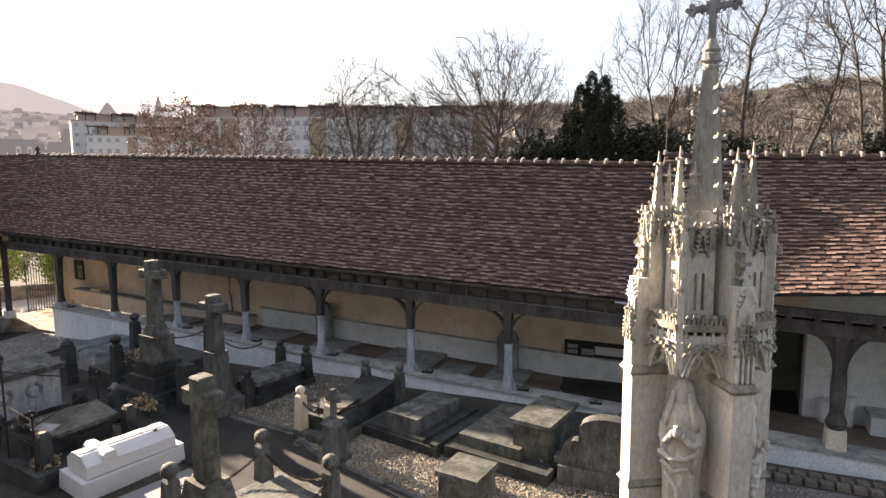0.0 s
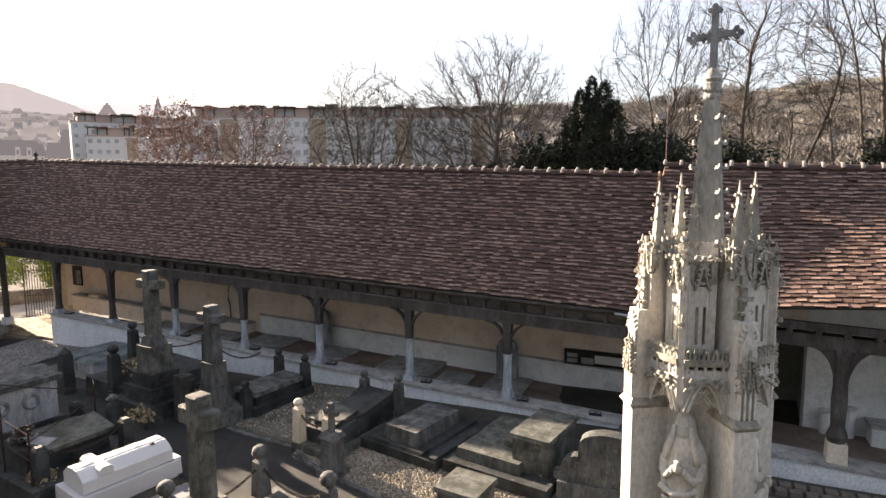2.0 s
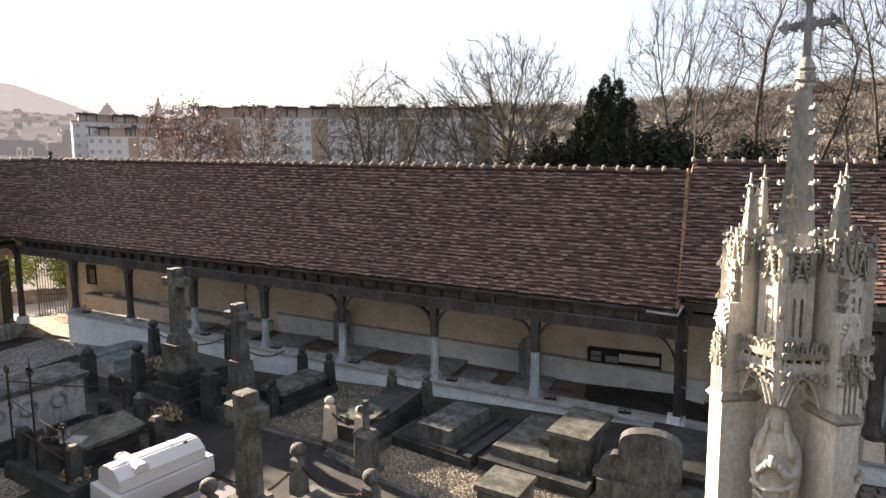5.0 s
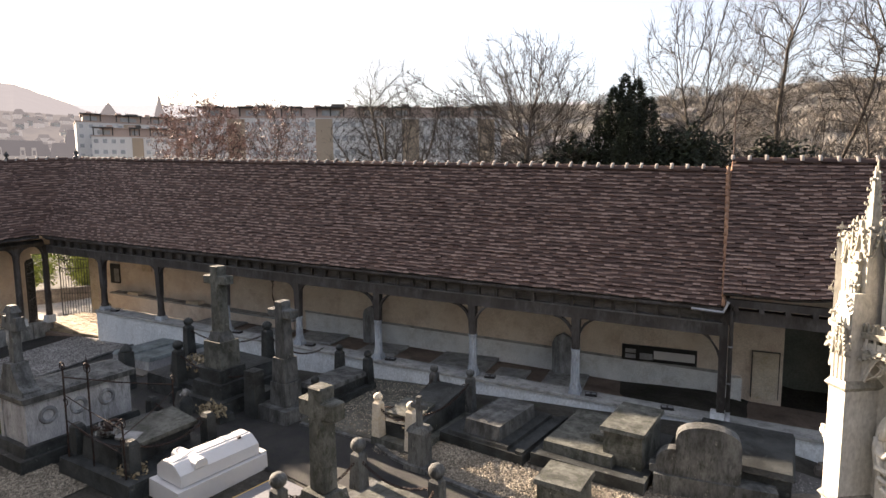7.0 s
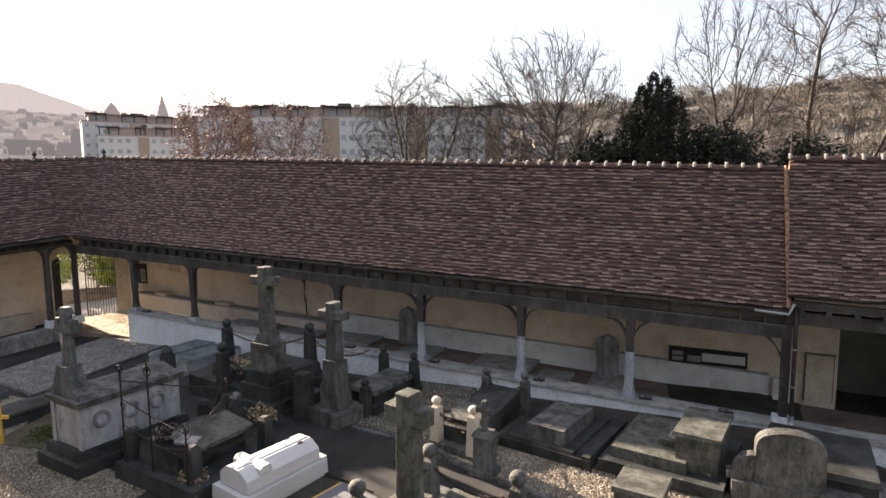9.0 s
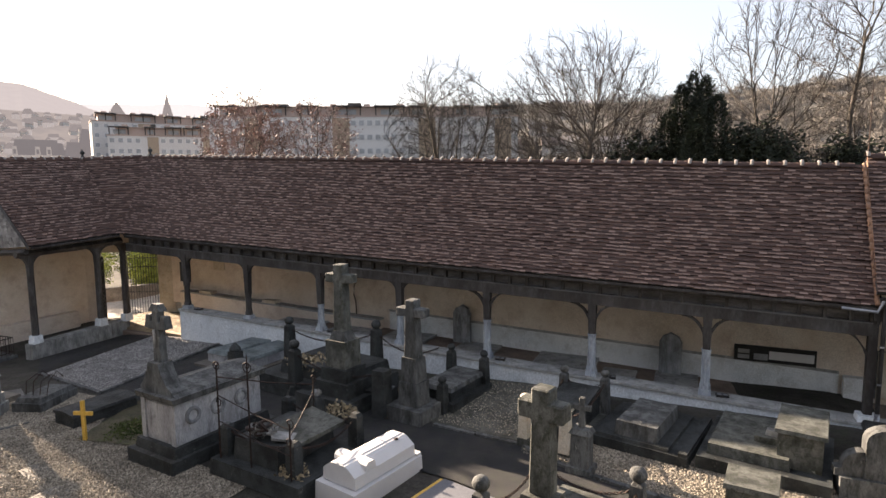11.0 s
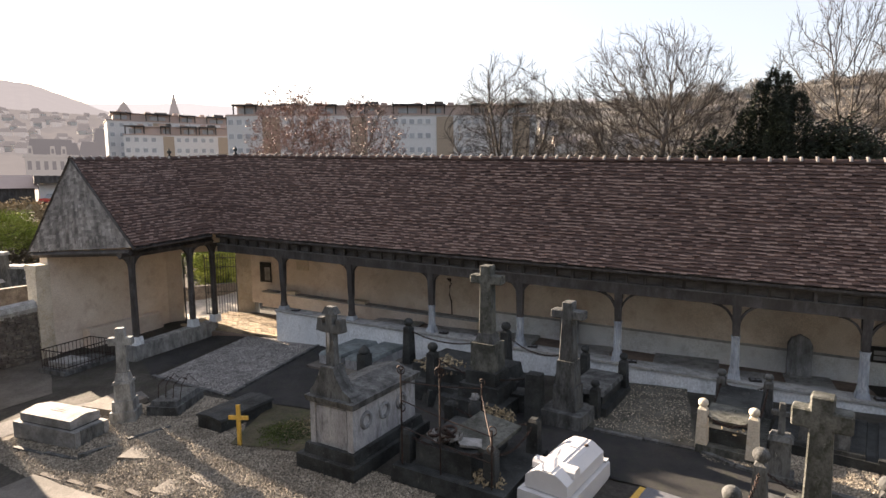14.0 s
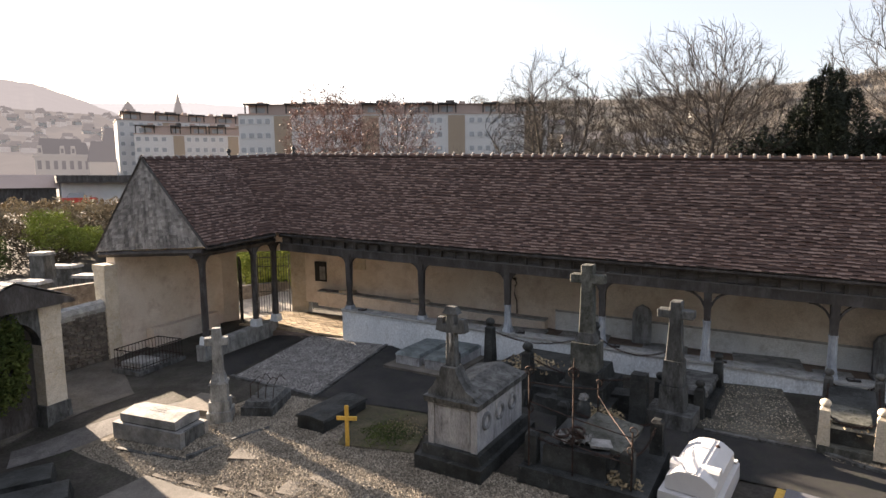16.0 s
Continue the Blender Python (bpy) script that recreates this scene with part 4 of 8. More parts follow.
def leaf_mass(name, centre, size, count, leaf, material, seed, parent=None, shell=0.55, label="", drop=0.0):
    """Many small leaves filling an uneven rounded mass."""
    rr = random.Random(seed)
    verts, faces = [], []
    c = Vector(centre)
    while len(faces) < count:
        d = Vector((rr.gauss(0, 1), rr.gauss(0, 1), rr.gauss(0, 1))).normalized()
        lump = 0.78 + 0.38 * noise.noise(d * 2.3 + Vector((seed, 0, 0))) + 0.15 * noise.noise(d * 6 + Vector((0, seed, 0)))
        r = lump * (shell + (1 - shell) * rr.random() ** 0.5)
        p = c + Vector((d.x * size[0], d.y * size[1], d.z * size[2])) * r
        u = Vector((rr.gauss(0, 1), rr.gauss(0, 1), rr.gauss(0, 0.7))).normalized()
        w = u.orthogonal().normalized()
        s = leaf * rr.uniform(0.6, 1.4)
        k = len(verts)
        verts += [tuple(p - u * s), tuple(p + w * s * 0.5), tuple(p + u * s), tuple(p - w * s * 0.5)]
        faces.append((k, k + 1, k + 2, k + 3))
    o = mesh_part(name, verts, faces, material, parent, label)
    o["kind"] = "stuff"
    return o


# added out of view so its shadow falls over the slabs
yard_wall = tagged(part("wall_yard", B1(-26.4, -3.0, -0.8, 0.45, 10.6, 3.7), M["rubble"]), "unseen rubble wall added beside the gateway to shade the slabs", "wall", kind="structure")
part("coping", B1(-26.4, -3.0, 2.9, 0.6, 10.6, 0.14, top=0.8, topy=1.0), M["sillcap"], yard_wall)
ivy = thing("ivy", "dark green ivy covering the gateway", "ivy", -25.9, 3.45, 0)
leaf_mass("foliage", (0, 0, 1.75), (0.45, 0.75, 1.6), 4200, 0.06, M["ivy"], 21, ivy, 0.5)


# ---- trees ----
def bare_tree(x, y, z, height, radius, seed, label, stems=4, fan=0.5, marks=1800, reach=0.5, twigs=2, fine=0.0085, name="bare_tree", group="bare trees", leaves=0, belly=0.56, tall=0.42):
    """A leafless tree: stems fan out from the foot and fork on towards marks strewn through a domed crown, ending in fine twigs."""
    rg = np.random.default_rng(seed)
    t = thing(name, label, "tree", x, y, z, group=group)
    step = 0.26

    def unit(d):
        return d / (np.linalg.norm(d, axis=-1, keepdims=True) + 1e-9)

    cz = height * belly
    m = unit(rg.normal(0, 1, (marks, 3))) * rg.random((marks, 1)) ** 0.42
    m *= 0.94 + 0.07 * np.sin(5 * np.arctan2(m[:, 1:2], m[:, 0:1]) + seed) * np.cos(4 * m[:, 2:3])
    m = m * np.array([radius, radius, 1.0])
    m[:, 2] = cz + np.where(m[:, 2] > 0, m[:, 2] * (height - cz - 0.5), m[:, 2] * cz * 0.86)
    # stems
    pos, par, dirs = [], [], []
    a = 6.2832 * (np.arange(stems) + rg.uniform(-0.3, 0.3, stems)) / stems
    spread = fan * rg.uniform(0.35, 1.1, stems) if stems > 1 else np.zeros(1)
    for k in range(stems):
        d = np.array([math.cos(a[k]) * spread[k], math.sin(a[k]) * spread[k], 1.0])
        p = np.array([math.cos(a[k]) * 0.14, math.sin(a[k]) * 0.14, -0.3]) * (1 if stems > 1 else 0)
        last = -1
        for q in range(int(height * tall * rg.uniform(0.7, 1.3) / step)):
            d = unit(d + rg.normal(0, 0.035, 3) + np.array([0, 0, 0.012]))
            pos.append(p)
            par.append(last)
            dirs.append(d)
            last = len(pos) - 1
            p = p + d * step
    P, D, par = np.array(pos), np.array(dirs), list(par)
    kidc = np.zeros(len(P), int)
    best, near = np.full(marks, -1), np.full(marks, 9e9)
    fresh = np.arange(len(P))
    alive = np.ones(marks, bool)
    for turn in range(110):
        for c in range(0, len(fresh), 400):
            f = fresh[c:c + 400]
            v = m[:, None] - P[f][None]
            g = np.linalg.norm(v, axis=2)
            cone = (v * D[f][None]).sum(2) / (g + 1e-9)
            g = np.where((cone > 0.42) & (g < 3.4), g, 9e9)
            b = g.argmin(1)
            gb = g[np.arange(marks), b]
            up = gb < near
            best[up], near[up] = f[b[up]], gb[up]
        alive &= near > reach
        use = alive & (best >= 0) & (near < 9e8)
        if not use.any():
            break
        pull = np.zeros_like(P)
        np.add.at(pull, best[use], unit(m[use] - P[best[use]]))
        grow = np.nonzero((np.abs(pull).sum(1) > 0) & (kidc < 3))[0]
        if not len(grow):
            break
        nd = unit(unit(pull[grow]) + 1.0 * D[grow] + rg.normal(0, 0.12, (len(grow), 3)) + np.array([0, 0, 0.1]))
        kidc[grow] += 1
        e = P[grow] + nd * step
        inside = np.hypot(e[:, 0], e[:, 1]) ** 2 / radius ** 2 + ((e[:, 2] - cz) / np.where(e[:, 2] > cz, height - cz, cz)) ** 2 < 1.02
        grow, nd = grow[inside], nd[inside]
        if not len(grow):
            break
        fresh = np.arange(len(P), len(P) + len(grow))
        P = np.concatenate([P, P[grow] + nd * step])
        D = np.concatenate([D, nd])
        par += grow.tolist()
        kidc = np.concatenate([kidc, np.zeros(len(grow), int)])
        near[alive & (best >= 0) & (kidc[np.maximum(best, 0)] >= 3)] = 9e9
        if turn % 8 == 7:
            fresh = np.nonzero(kidc < 3)[0]
    # girth from the tips down
    par = np.array(par)
    load = np.zeros(len(P))
    for k in range(len(P) - 1, -1, -1):
        load[k] = max(load[k], fine ** 2.15)
        if par[k] >= 0:
            load[par[k]] += load[k]
    r = load ** (1 / 2.15)
    thick, thin = ([], []), ([], [])

    def tubes(a0, a1, r0, r1, sides, out):
        verts, faces = out
        if not len(a0):
            return
        axis = unit(a1 - a0)
        u = unit(np.cross(axis, np.where(np.abs(axis[:, 2:3]) < 0.9, np.array([[0, 0, 1.0]]), np.array([[1.0, 0, 0]]))))
        w = np.cross(axis, u)
        base = len(verts)
        rows = [p + rad[:, None] * (math.cos(6.2832 * j / sides) * u + math.sin(6.2832 * j / sides) * w) for p, rad in ((a0, r0), (a1, r1)) for j in range(sides)]
        verts.extend(map(tuple, np.stack(rows, 1).reshape(-1, 3).tolist()))
        for k in range(len(a0)):
            o = base + 2 * sides * k
            for j in range(sides):
                faces.append((o + j, o + (j + 1) % sides, o + sides + (j + 1) % sides, o + sides + j))

    ok = np.nonzero(par >= 0)[0]
    pa = par[ok]
    r_at = np.minimum(r[pa], r[ok] * 1.25)
    big = r[ok] > 0.028
    tubes(P[pa][big], P[ok][big], r_at[big], r[ok][big], 6, thick)
    tubes(P[pa][~big], P[ok][~big], r_at[~big], r[ok][~big], 3, thin)
    # twigs
    slim = np.nonzero((r < fine * 2.6) & (P[:, 2] > height * 0.2))[0]
    src = np.repeat(slim, twigs)
    n = len(src)
    d = unit(0.9 * D[src] + rg.normal(0, 0.5, (n, 3)) + np.array([0, 0, 0.15]))
    ln = rg.uniform(0.18, 0.46, (n, 1))
    mid = P[src] + d * ln
    tip = mid + unit(d + rg.normal(0, 0.16, (n, 3)) + np.array([0, 0, 0.1])) * ln * 0.8
    f1 = np.full(n, fine)
    tubes(P[src], mid, f1 * 0.9, f1 * 0.75, 3, thin)
    tubes(mid, tip, f1 * 0.75, f1 * 0.4, 3, thin)
    mesh_part("trunk", *thick, M["bark"], t, smooth=True)
    mesh_part("crown", *thin, M["twig"], t)
    if leaves:
        c = tip[rg.integers(0, n, leaves)] + rg.normal(0, 0.12, (leaves, 3))
        u = unit(rg.normal(0, 1, (leaves, 3)))
        w = unit(np.cross(u, rg.normal(0, 1, (leaves, 3))))
        sz = rg.uniform(0.045, 0.1, (leaves, 1))
        lv = np.stack([c - u * sz, c + w * sz * 0.6, c + u * sz, c - w * sz * 0.6], 1).reshape(-1, 3).tolist()
        mesh_part("foliage", [tuple(q) for q in lv], [(4 * k, 4 * k + 1, 4 * k + 2, 4 * k + 3) for k in range(leaves)], M["deadleaf"], t, "red-brown dead leaves")["kind"] = "stuff"
    return t


bare_tree(-11.9, 31.5, 2.0, 13.2, 5.4, 4, "large leafless tree with a broad rounded crown", stems=6, fan=0.5, marks=3600, reach=0.42, fine=0.008)
bare_tree(-20.3, 31.6, 1.8, 12.7, 4.0, 7, "leafless tree of many slender upright stems", stems=13, fan=0.4, marks=2600, reach=0.4, fine=0.008, tall=0.7)
bare_tree(-17.2, 36.5, 2.0, 10.4, 3.6, 9, "pale leafless tree of many slender stems", stems=7, fan=0.42, marks=1200, reach=0.5, fine=0.008, tall=0.6)
for k, (x, y, h, r) in enumerate(((-2.2, 32.5, 14.6, 4.4), (2.2, 33.2, 17.2, 4.2), (6.0, 32.6, 18.4, 4.4), (10.0, 34.2, 18.6, 4.4), (14.5, 33.5, 18.6, 4.4))):
    bare_tree(x, y, 2.2, h, r, 241 + k, "tall leafless tree with slender upright branches", stems=4 + k % 2, fan=0.24, marks=1300, reach=0.52, fine=0.008, belly=0.6, tall=0.5)
for k, (x, y, h, r) in enumerate(((-1.0, 29.6, 5.8, 2.6), (3.2, 29.0, 5.2, 2.6), (6.6, 29.5, 5.8, 2.6), (-24.6, 33.0, 6.2, 2.6), (-28.5, 36.0, 7.0, 2.8), (-15.5, 30.2, 5.4, 2.2), (-9.0, 29.0, 5.6, 2.2))):
    bare_tree(x, y, 2.0, h, r, 130 + k, "tangled leafless shrub with arching shoots", stems=9, fan=0.8, marks=420, reach=0.45, name="bare_shrub", group="bare shrubs", belly=0.5)
bare_tree(-37.4, 31.8, 1.5, 12.2, 3.6, 31, "young tree still holding red-brown dead leaves", stems=4, fan=0.35, marks=700, name="leafy_tree", group="trees with dead leaves", leaves=14000)
bare_tree(-33.9, 36.3, 1.5, 12.0, 3.9, 32, "young tree with only a few brown leaves", stems=4, fan=0.38, marks=800, name="leafy_tree", group="trees with dead leaves", leaves=7000)

# dark evergreen and the hedge of evergreens behind the roof
yew = thing("evergreen_tree", "dense dark evergreen tree with an uneven pointed top", "tree", -5.9, 30.4, 2.0)
part("trunk", tube(bmesh.new(), [(0, 0, 0), (0, 0, 8)], 0.2, 6, 0.05), M["bark"], yew)
lv, lf = [], []
rr = random.Random(77)
spurs = [(0.0, 0.0, 9.2, 0.8), (0.55, 0.2, 9.0, 0.7), (-0.55, -0.2, 8.6, 0.8), (1.1, -0.3, 8.0, 0.9), (-1.1, 0.3, 7.4, 0.9), (0.2, -0.9, 8.0, 0.8)]
for k in range(42000):
    cx, cy, hh, ww = spurs[k % len(spurs)]
    h = rr.random() ** 1.1
    z = 0.8 + (hh - 0.8) * h
    a = rr.uniform(0, 6.283)
    wid = 1.85 * ww * (1 - h) ** 0.36 * (0.66 + 0.4 * noise.noise((math.cos(a) * 1.6 + cx, math.sin(a) * 1.6, z * 0.7)) + 0.3 * noise.noise((math.cos(a) * 4 + cx, math.sin(a) * 4, z * 2.1)))
    r = wid * rr.uniform(0.5, 1.05)
    p = Vector((cx + r * math.cos(a), cy + r * math.sin(a), z + 0.35 * rr.random()))
    u = Vector((math.cos(a) * 0.8 + rr.gauss(0, 0.5), math.sin(a) * 0.8 + rr.gauss(0, 0.5), rr.gauss(0.5, 0.5))).normalized()
    w = u.orthogonal().normalized()
    s = rr.uniform(0.05, 0.12)
    q = len(lv)
    lv += [tuple(p - u * s), tuple(p + w * s * 0.35), tuple(p + u * s), tuple(p - w * s * 0.35)]
    lf.append((q, q + 1, q + 2, q + 3))
mesh_part("crown", lv, lf, M["yew"], yew)
for k, (x, y, z, sx, sy, sz, n) in enumerate(((-8.4, 30.2, 5.4, 2.6, 1.4, 3.5, 9000), (-3.0, 30.6, 5.6, 2.8, 1.5, 4.0, 11000), (0.9, 31.8, 5.2, 2.4, 1.5, 3.6, 7000), (8.0, 32.0, 5.6, 3.4, 1.5, 4.0, 10000), (-11.6, 30.0, 4.8, 2.0, 1.3, 3.0, 5000))):
    t = thing("evergreen_shrub", "dark evergreen bush behind the roof", "bush", x, y, z, group="evergreen bushes")
    leaf_mass("foliage", (0, 0, 0), (sx, sy, sz), n, 0.13, M["yew"], 60 + k, t, 0.4)

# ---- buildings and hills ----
# No haze in the air: these glow faintly instead; HILL3 is just paled.
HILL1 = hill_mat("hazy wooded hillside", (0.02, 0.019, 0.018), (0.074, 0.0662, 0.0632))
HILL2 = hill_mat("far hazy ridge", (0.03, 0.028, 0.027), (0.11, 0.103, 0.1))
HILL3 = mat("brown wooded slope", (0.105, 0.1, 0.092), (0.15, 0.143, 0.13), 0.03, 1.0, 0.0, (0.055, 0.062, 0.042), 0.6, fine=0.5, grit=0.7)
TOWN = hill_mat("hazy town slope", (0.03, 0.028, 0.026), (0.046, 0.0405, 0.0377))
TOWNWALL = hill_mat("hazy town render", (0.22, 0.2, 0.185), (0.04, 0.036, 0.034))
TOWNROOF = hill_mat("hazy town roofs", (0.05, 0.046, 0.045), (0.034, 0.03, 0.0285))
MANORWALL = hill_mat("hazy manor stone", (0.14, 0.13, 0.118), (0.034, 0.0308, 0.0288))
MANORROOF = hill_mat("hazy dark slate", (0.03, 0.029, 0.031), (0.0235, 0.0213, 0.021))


def hill_line(name, crest, material, depth, label, base=-5.0):
    """A hillside whose crest runs through the given places, falling towards the viewer."""
    pts = []
    for a, b in zip(crest, crest[1:]):
        a, b = Vector(a), Vector(b)
        for k in range(24):
            pts.append(a.lerp(b, k / 24))
    pts.append(Vector(crest[-1]))
    ln = (pts[0].xy - Vector((-8, 0))).length
    verts, faces = [], []
    rows = 8
    for j in range(rows + 1):
        for i, p in enumerate(pts):
            e = Vector((-8, 0, 0))
            h = p - e
            f = 1 - depth * j / rows
            wob = 0.003 * ln * noise.noise((i * 0.12, j * 0.6, ln)) + 0.0012 * ln * noise.noise((i * 0.9, j * 2.1, ln))
            z = base + (p.z - base) * (1 - (j / rows)) ** 1.3 + wob * (0.5 if j == 0 else 1)
            verts.append((e.x + h.x * f, e.y + h.y * f, z))
    w = len(pts)
    for j in range(rows):
        for i in range(w - 1):
            faces.append((j * w + i, (j + 1) * w + i, (j + 1) * w + i + 1, j * w + i + 1))
    return tagged(mesh_part(name, verts, faces, material, smooth=True), label, "hill", kind="structure")


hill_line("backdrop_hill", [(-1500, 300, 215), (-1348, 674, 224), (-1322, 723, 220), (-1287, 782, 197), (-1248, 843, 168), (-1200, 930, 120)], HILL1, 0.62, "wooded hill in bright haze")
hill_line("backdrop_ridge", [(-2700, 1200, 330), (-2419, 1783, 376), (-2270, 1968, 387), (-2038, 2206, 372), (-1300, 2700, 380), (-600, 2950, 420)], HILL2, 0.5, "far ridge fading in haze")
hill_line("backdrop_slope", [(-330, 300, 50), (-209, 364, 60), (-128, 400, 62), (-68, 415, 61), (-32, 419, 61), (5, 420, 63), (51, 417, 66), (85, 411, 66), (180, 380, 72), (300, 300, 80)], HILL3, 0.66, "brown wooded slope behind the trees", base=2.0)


def block(name, a, b, depth, z0, z1, storeys, bays, stripes, label, attic=True):
    """A long apartment building: rendered wall, ochre stair strips, rows of windows, attic storey set back."""
    a, b = Vector((*a, 0)), Vector((*b, 0))
    ln = (b - a).length
    ang = math.degrees(math.atan2(b.y - a.y, b.x - a.x))
    t = thing(name, label, "apartment building", a.x, a.y, z0, ang, group="apartment buildings")
    h = z1 - z0
    part("wall", B1(ln / 2, depth / 2, 0, ln, depth, h), M["apt"], t)
    for s in stripes:
        part("stair_strip", B1(s * ln, -0.05, 0, ln * 0.055, 0.2, h - 0.3), M["aptbrown"], t, "ochre rendered strip")
    part("parapet", B1(ln / 2, depth / 2, h, ln + 0.4, depth + 0.4, 0.35), M["aptroof"], t)
    if attic:
        part("attic", B1(ln / 2, depth / 2 + 0.8, h + 0.35, ln - 4, depth - 3, 2.3), M["aptroof"], t, "terracotta-clad attic storey")
        part("attic_roof", B1(ln / 2, depth / 2 + 0.8, h + 2.65, ln - 3, depth - 2, 0.2), M["aptroof"], t)
        for k in range(9):
            x = 4 + (ln - 8) * k / 8
            part("chimney", B1(x, depth / 2, h + 3.0, 1.6, 1.2, 0.9), M["aptroof"], t)
            part("vent_pipe", lathe(bmesh.new(), [(0.12, 0), (0.12, 1.3)], x=x + 2.2, y=depth / 2, z=h + 3.0, seg=5), M["zinc"], t)
        rw = random.Random(int(ln) + 3)
        for k in range(8):
            x, wide = ln * (k + rw.uniform(0.35, 0.65)) / 8, ln * rw.uniform(0.05, 0.105)
            part("terrace_frame", B1(x, 1.2, h + 2.6, wide, 1.6, 0.34), M["wood"], t, "dark timber terrace frame")
            if k % 2:
                part("roof_hut", B1(x + 0.2 * wide, depth / 2, h + 2.8, wide * 0.45, 2.4, rw.uniform(0.8, 1.3)), M["wood"], t, "dark rooftop hut")
            for q in (-1, 0, 1):
                part("frame_post", B1(x + q * wide * 0.45, 1.2, h + 0.35, 0.3, 0.3, 2.3), M["wood"], t)
            part("attic_window", B1(x, 2.22, h + 0.8, wide * 0.6, 0.2, 1.3), M["glass"], t)
    rr = random.Random(int(ln))
    wf, pn = bmesh.new(), bmesh.new()
    sh = h / storeys
    box(wf, 0, -0.03, 0, 1.5, 0.14, 1.45)
    box(pn, 0, -0.06, 0.1, 1.25, 0.14, 1.25)
    wf_me, pn_me = part("window", wf, M["white"], t), None
    pane = part("pane", pn, M["glass"], wf_me)
    first = True
    for s in range(storeys):
        for k in range(bays):
            x = ln * (k + 0.5) / bays
            if any(abs(x - q * ln) < ln * 0.035 for q in stripes):
                continue
            if first:
                o, first = wf_me, False
            else:
                o = new("window", wf_me.data)
                o.parent = t
                c = new("pane", pane.data)
                c.parent = o
            o.location = (x, 0, s * sh + sh * 0.35)
    return t


block("apartment_building", (-171.5, 112.5), (-132, 152.5), 11, 2.0, 21.3, 6, 24, (0.22, 0.5, 0.78), "long white apartment building with ochre strips and tiled attic")
block("apartment_building", (-187, 118.0), (-148, 185), 12, 2.0, 27.0, 8, 28, (0.2, 0.5, 0.8), "taller pale apartment building behind the first")
block("apartment_building", (-120, 104), (-52, 141.5), 12, 2.0, 23.0, 6, 38, (0.14, 0.42, 0.7, 0.95), "long grey-white apartment building with ochre strips")


def spire(x, y, z, base, h, label):
    t = thing("church_spire", label, "spire", x, y, z, 20)
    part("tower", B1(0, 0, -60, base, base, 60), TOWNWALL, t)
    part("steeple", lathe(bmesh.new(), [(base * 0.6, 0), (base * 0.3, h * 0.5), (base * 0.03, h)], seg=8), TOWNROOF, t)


spire(-742, 519, 95, 28, 24, "broad church spire in the haze")
spire(-704.7, 568, 100, 14, 33, "slender church spire in the haze")
spire(-690, 780, 100, 6, 14, "distant small spire in the haze")

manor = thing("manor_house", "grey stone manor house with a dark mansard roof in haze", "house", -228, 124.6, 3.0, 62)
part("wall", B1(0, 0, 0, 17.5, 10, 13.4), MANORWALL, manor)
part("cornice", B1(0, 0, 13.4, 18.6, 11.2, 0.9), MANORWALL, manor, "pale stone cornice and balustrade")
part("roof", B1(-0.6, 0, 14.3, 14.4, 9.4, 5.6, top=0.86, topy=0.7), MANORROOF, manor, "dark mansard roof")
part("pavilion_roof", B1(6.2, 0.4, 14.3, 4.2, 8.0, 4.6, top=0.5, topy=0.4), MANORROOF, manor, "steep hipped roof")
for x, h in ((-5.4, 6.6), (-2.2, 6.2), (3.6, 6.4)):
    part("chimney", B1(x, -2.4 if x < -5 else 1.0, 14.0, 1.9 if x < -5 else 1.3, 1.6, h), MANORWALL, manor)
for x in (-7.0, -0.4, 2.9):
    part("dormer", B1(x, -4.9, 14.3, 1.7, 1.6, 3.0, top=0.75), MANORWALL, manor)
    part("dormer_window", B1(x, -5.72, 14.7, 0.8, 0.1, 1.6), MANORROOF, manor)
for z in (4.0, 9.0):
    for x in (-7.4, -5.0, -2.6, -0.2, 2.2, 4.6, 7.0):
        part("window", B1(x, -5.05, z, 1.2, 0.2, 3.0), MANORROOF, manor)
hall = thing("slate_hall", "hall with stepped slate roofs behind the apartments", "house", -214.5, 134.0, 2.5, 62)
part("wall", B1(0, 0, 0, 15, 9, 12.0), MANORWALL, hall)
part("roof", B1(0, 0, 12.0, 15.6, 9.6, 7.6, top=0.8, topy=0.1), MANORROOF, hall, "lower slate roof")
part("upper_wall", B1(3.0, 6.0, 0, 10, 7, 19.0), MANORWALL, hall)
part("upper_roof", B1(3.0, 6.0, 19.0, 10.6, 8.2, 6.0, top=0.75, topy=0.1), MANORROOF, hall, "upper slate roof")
# sunlight along the gable given as a strip of paler render
part("verge", B1(-2.0, 4.6, 18.6, 0.5, 0.8, 6.4, top=0.5), M["hazewall"], hall, "pale strip painting a sunlit gable edge")
rr = random.Random(5)
for k in range(120):
    f, q = rr.random(), rr.uniform(0.08, 0.72) ** 1.2
    ca = Vector((-960, 420, 118)).lerp(Vector((-820, 630, 110)), f)
    x, y = -8 + (ca.x + 8) * (1 - 0.72 * q), ca.y * (1 - 0.72 * q)
    z = 2 + (ca.z - 2) * (1 - q) ** 1.3
    s = rr.uniform(0.5, 0.95)
    t = thing("town_house", "small distant house in the haze", "house", x, y, z - 5, rr.uniform(0, 180), group="town houses")
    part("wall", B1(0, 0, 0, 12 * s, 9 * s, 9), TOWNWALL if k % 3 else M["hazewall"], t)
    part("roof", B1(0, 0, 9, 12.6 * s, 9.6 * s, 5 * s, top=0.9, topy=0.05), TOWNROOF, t)
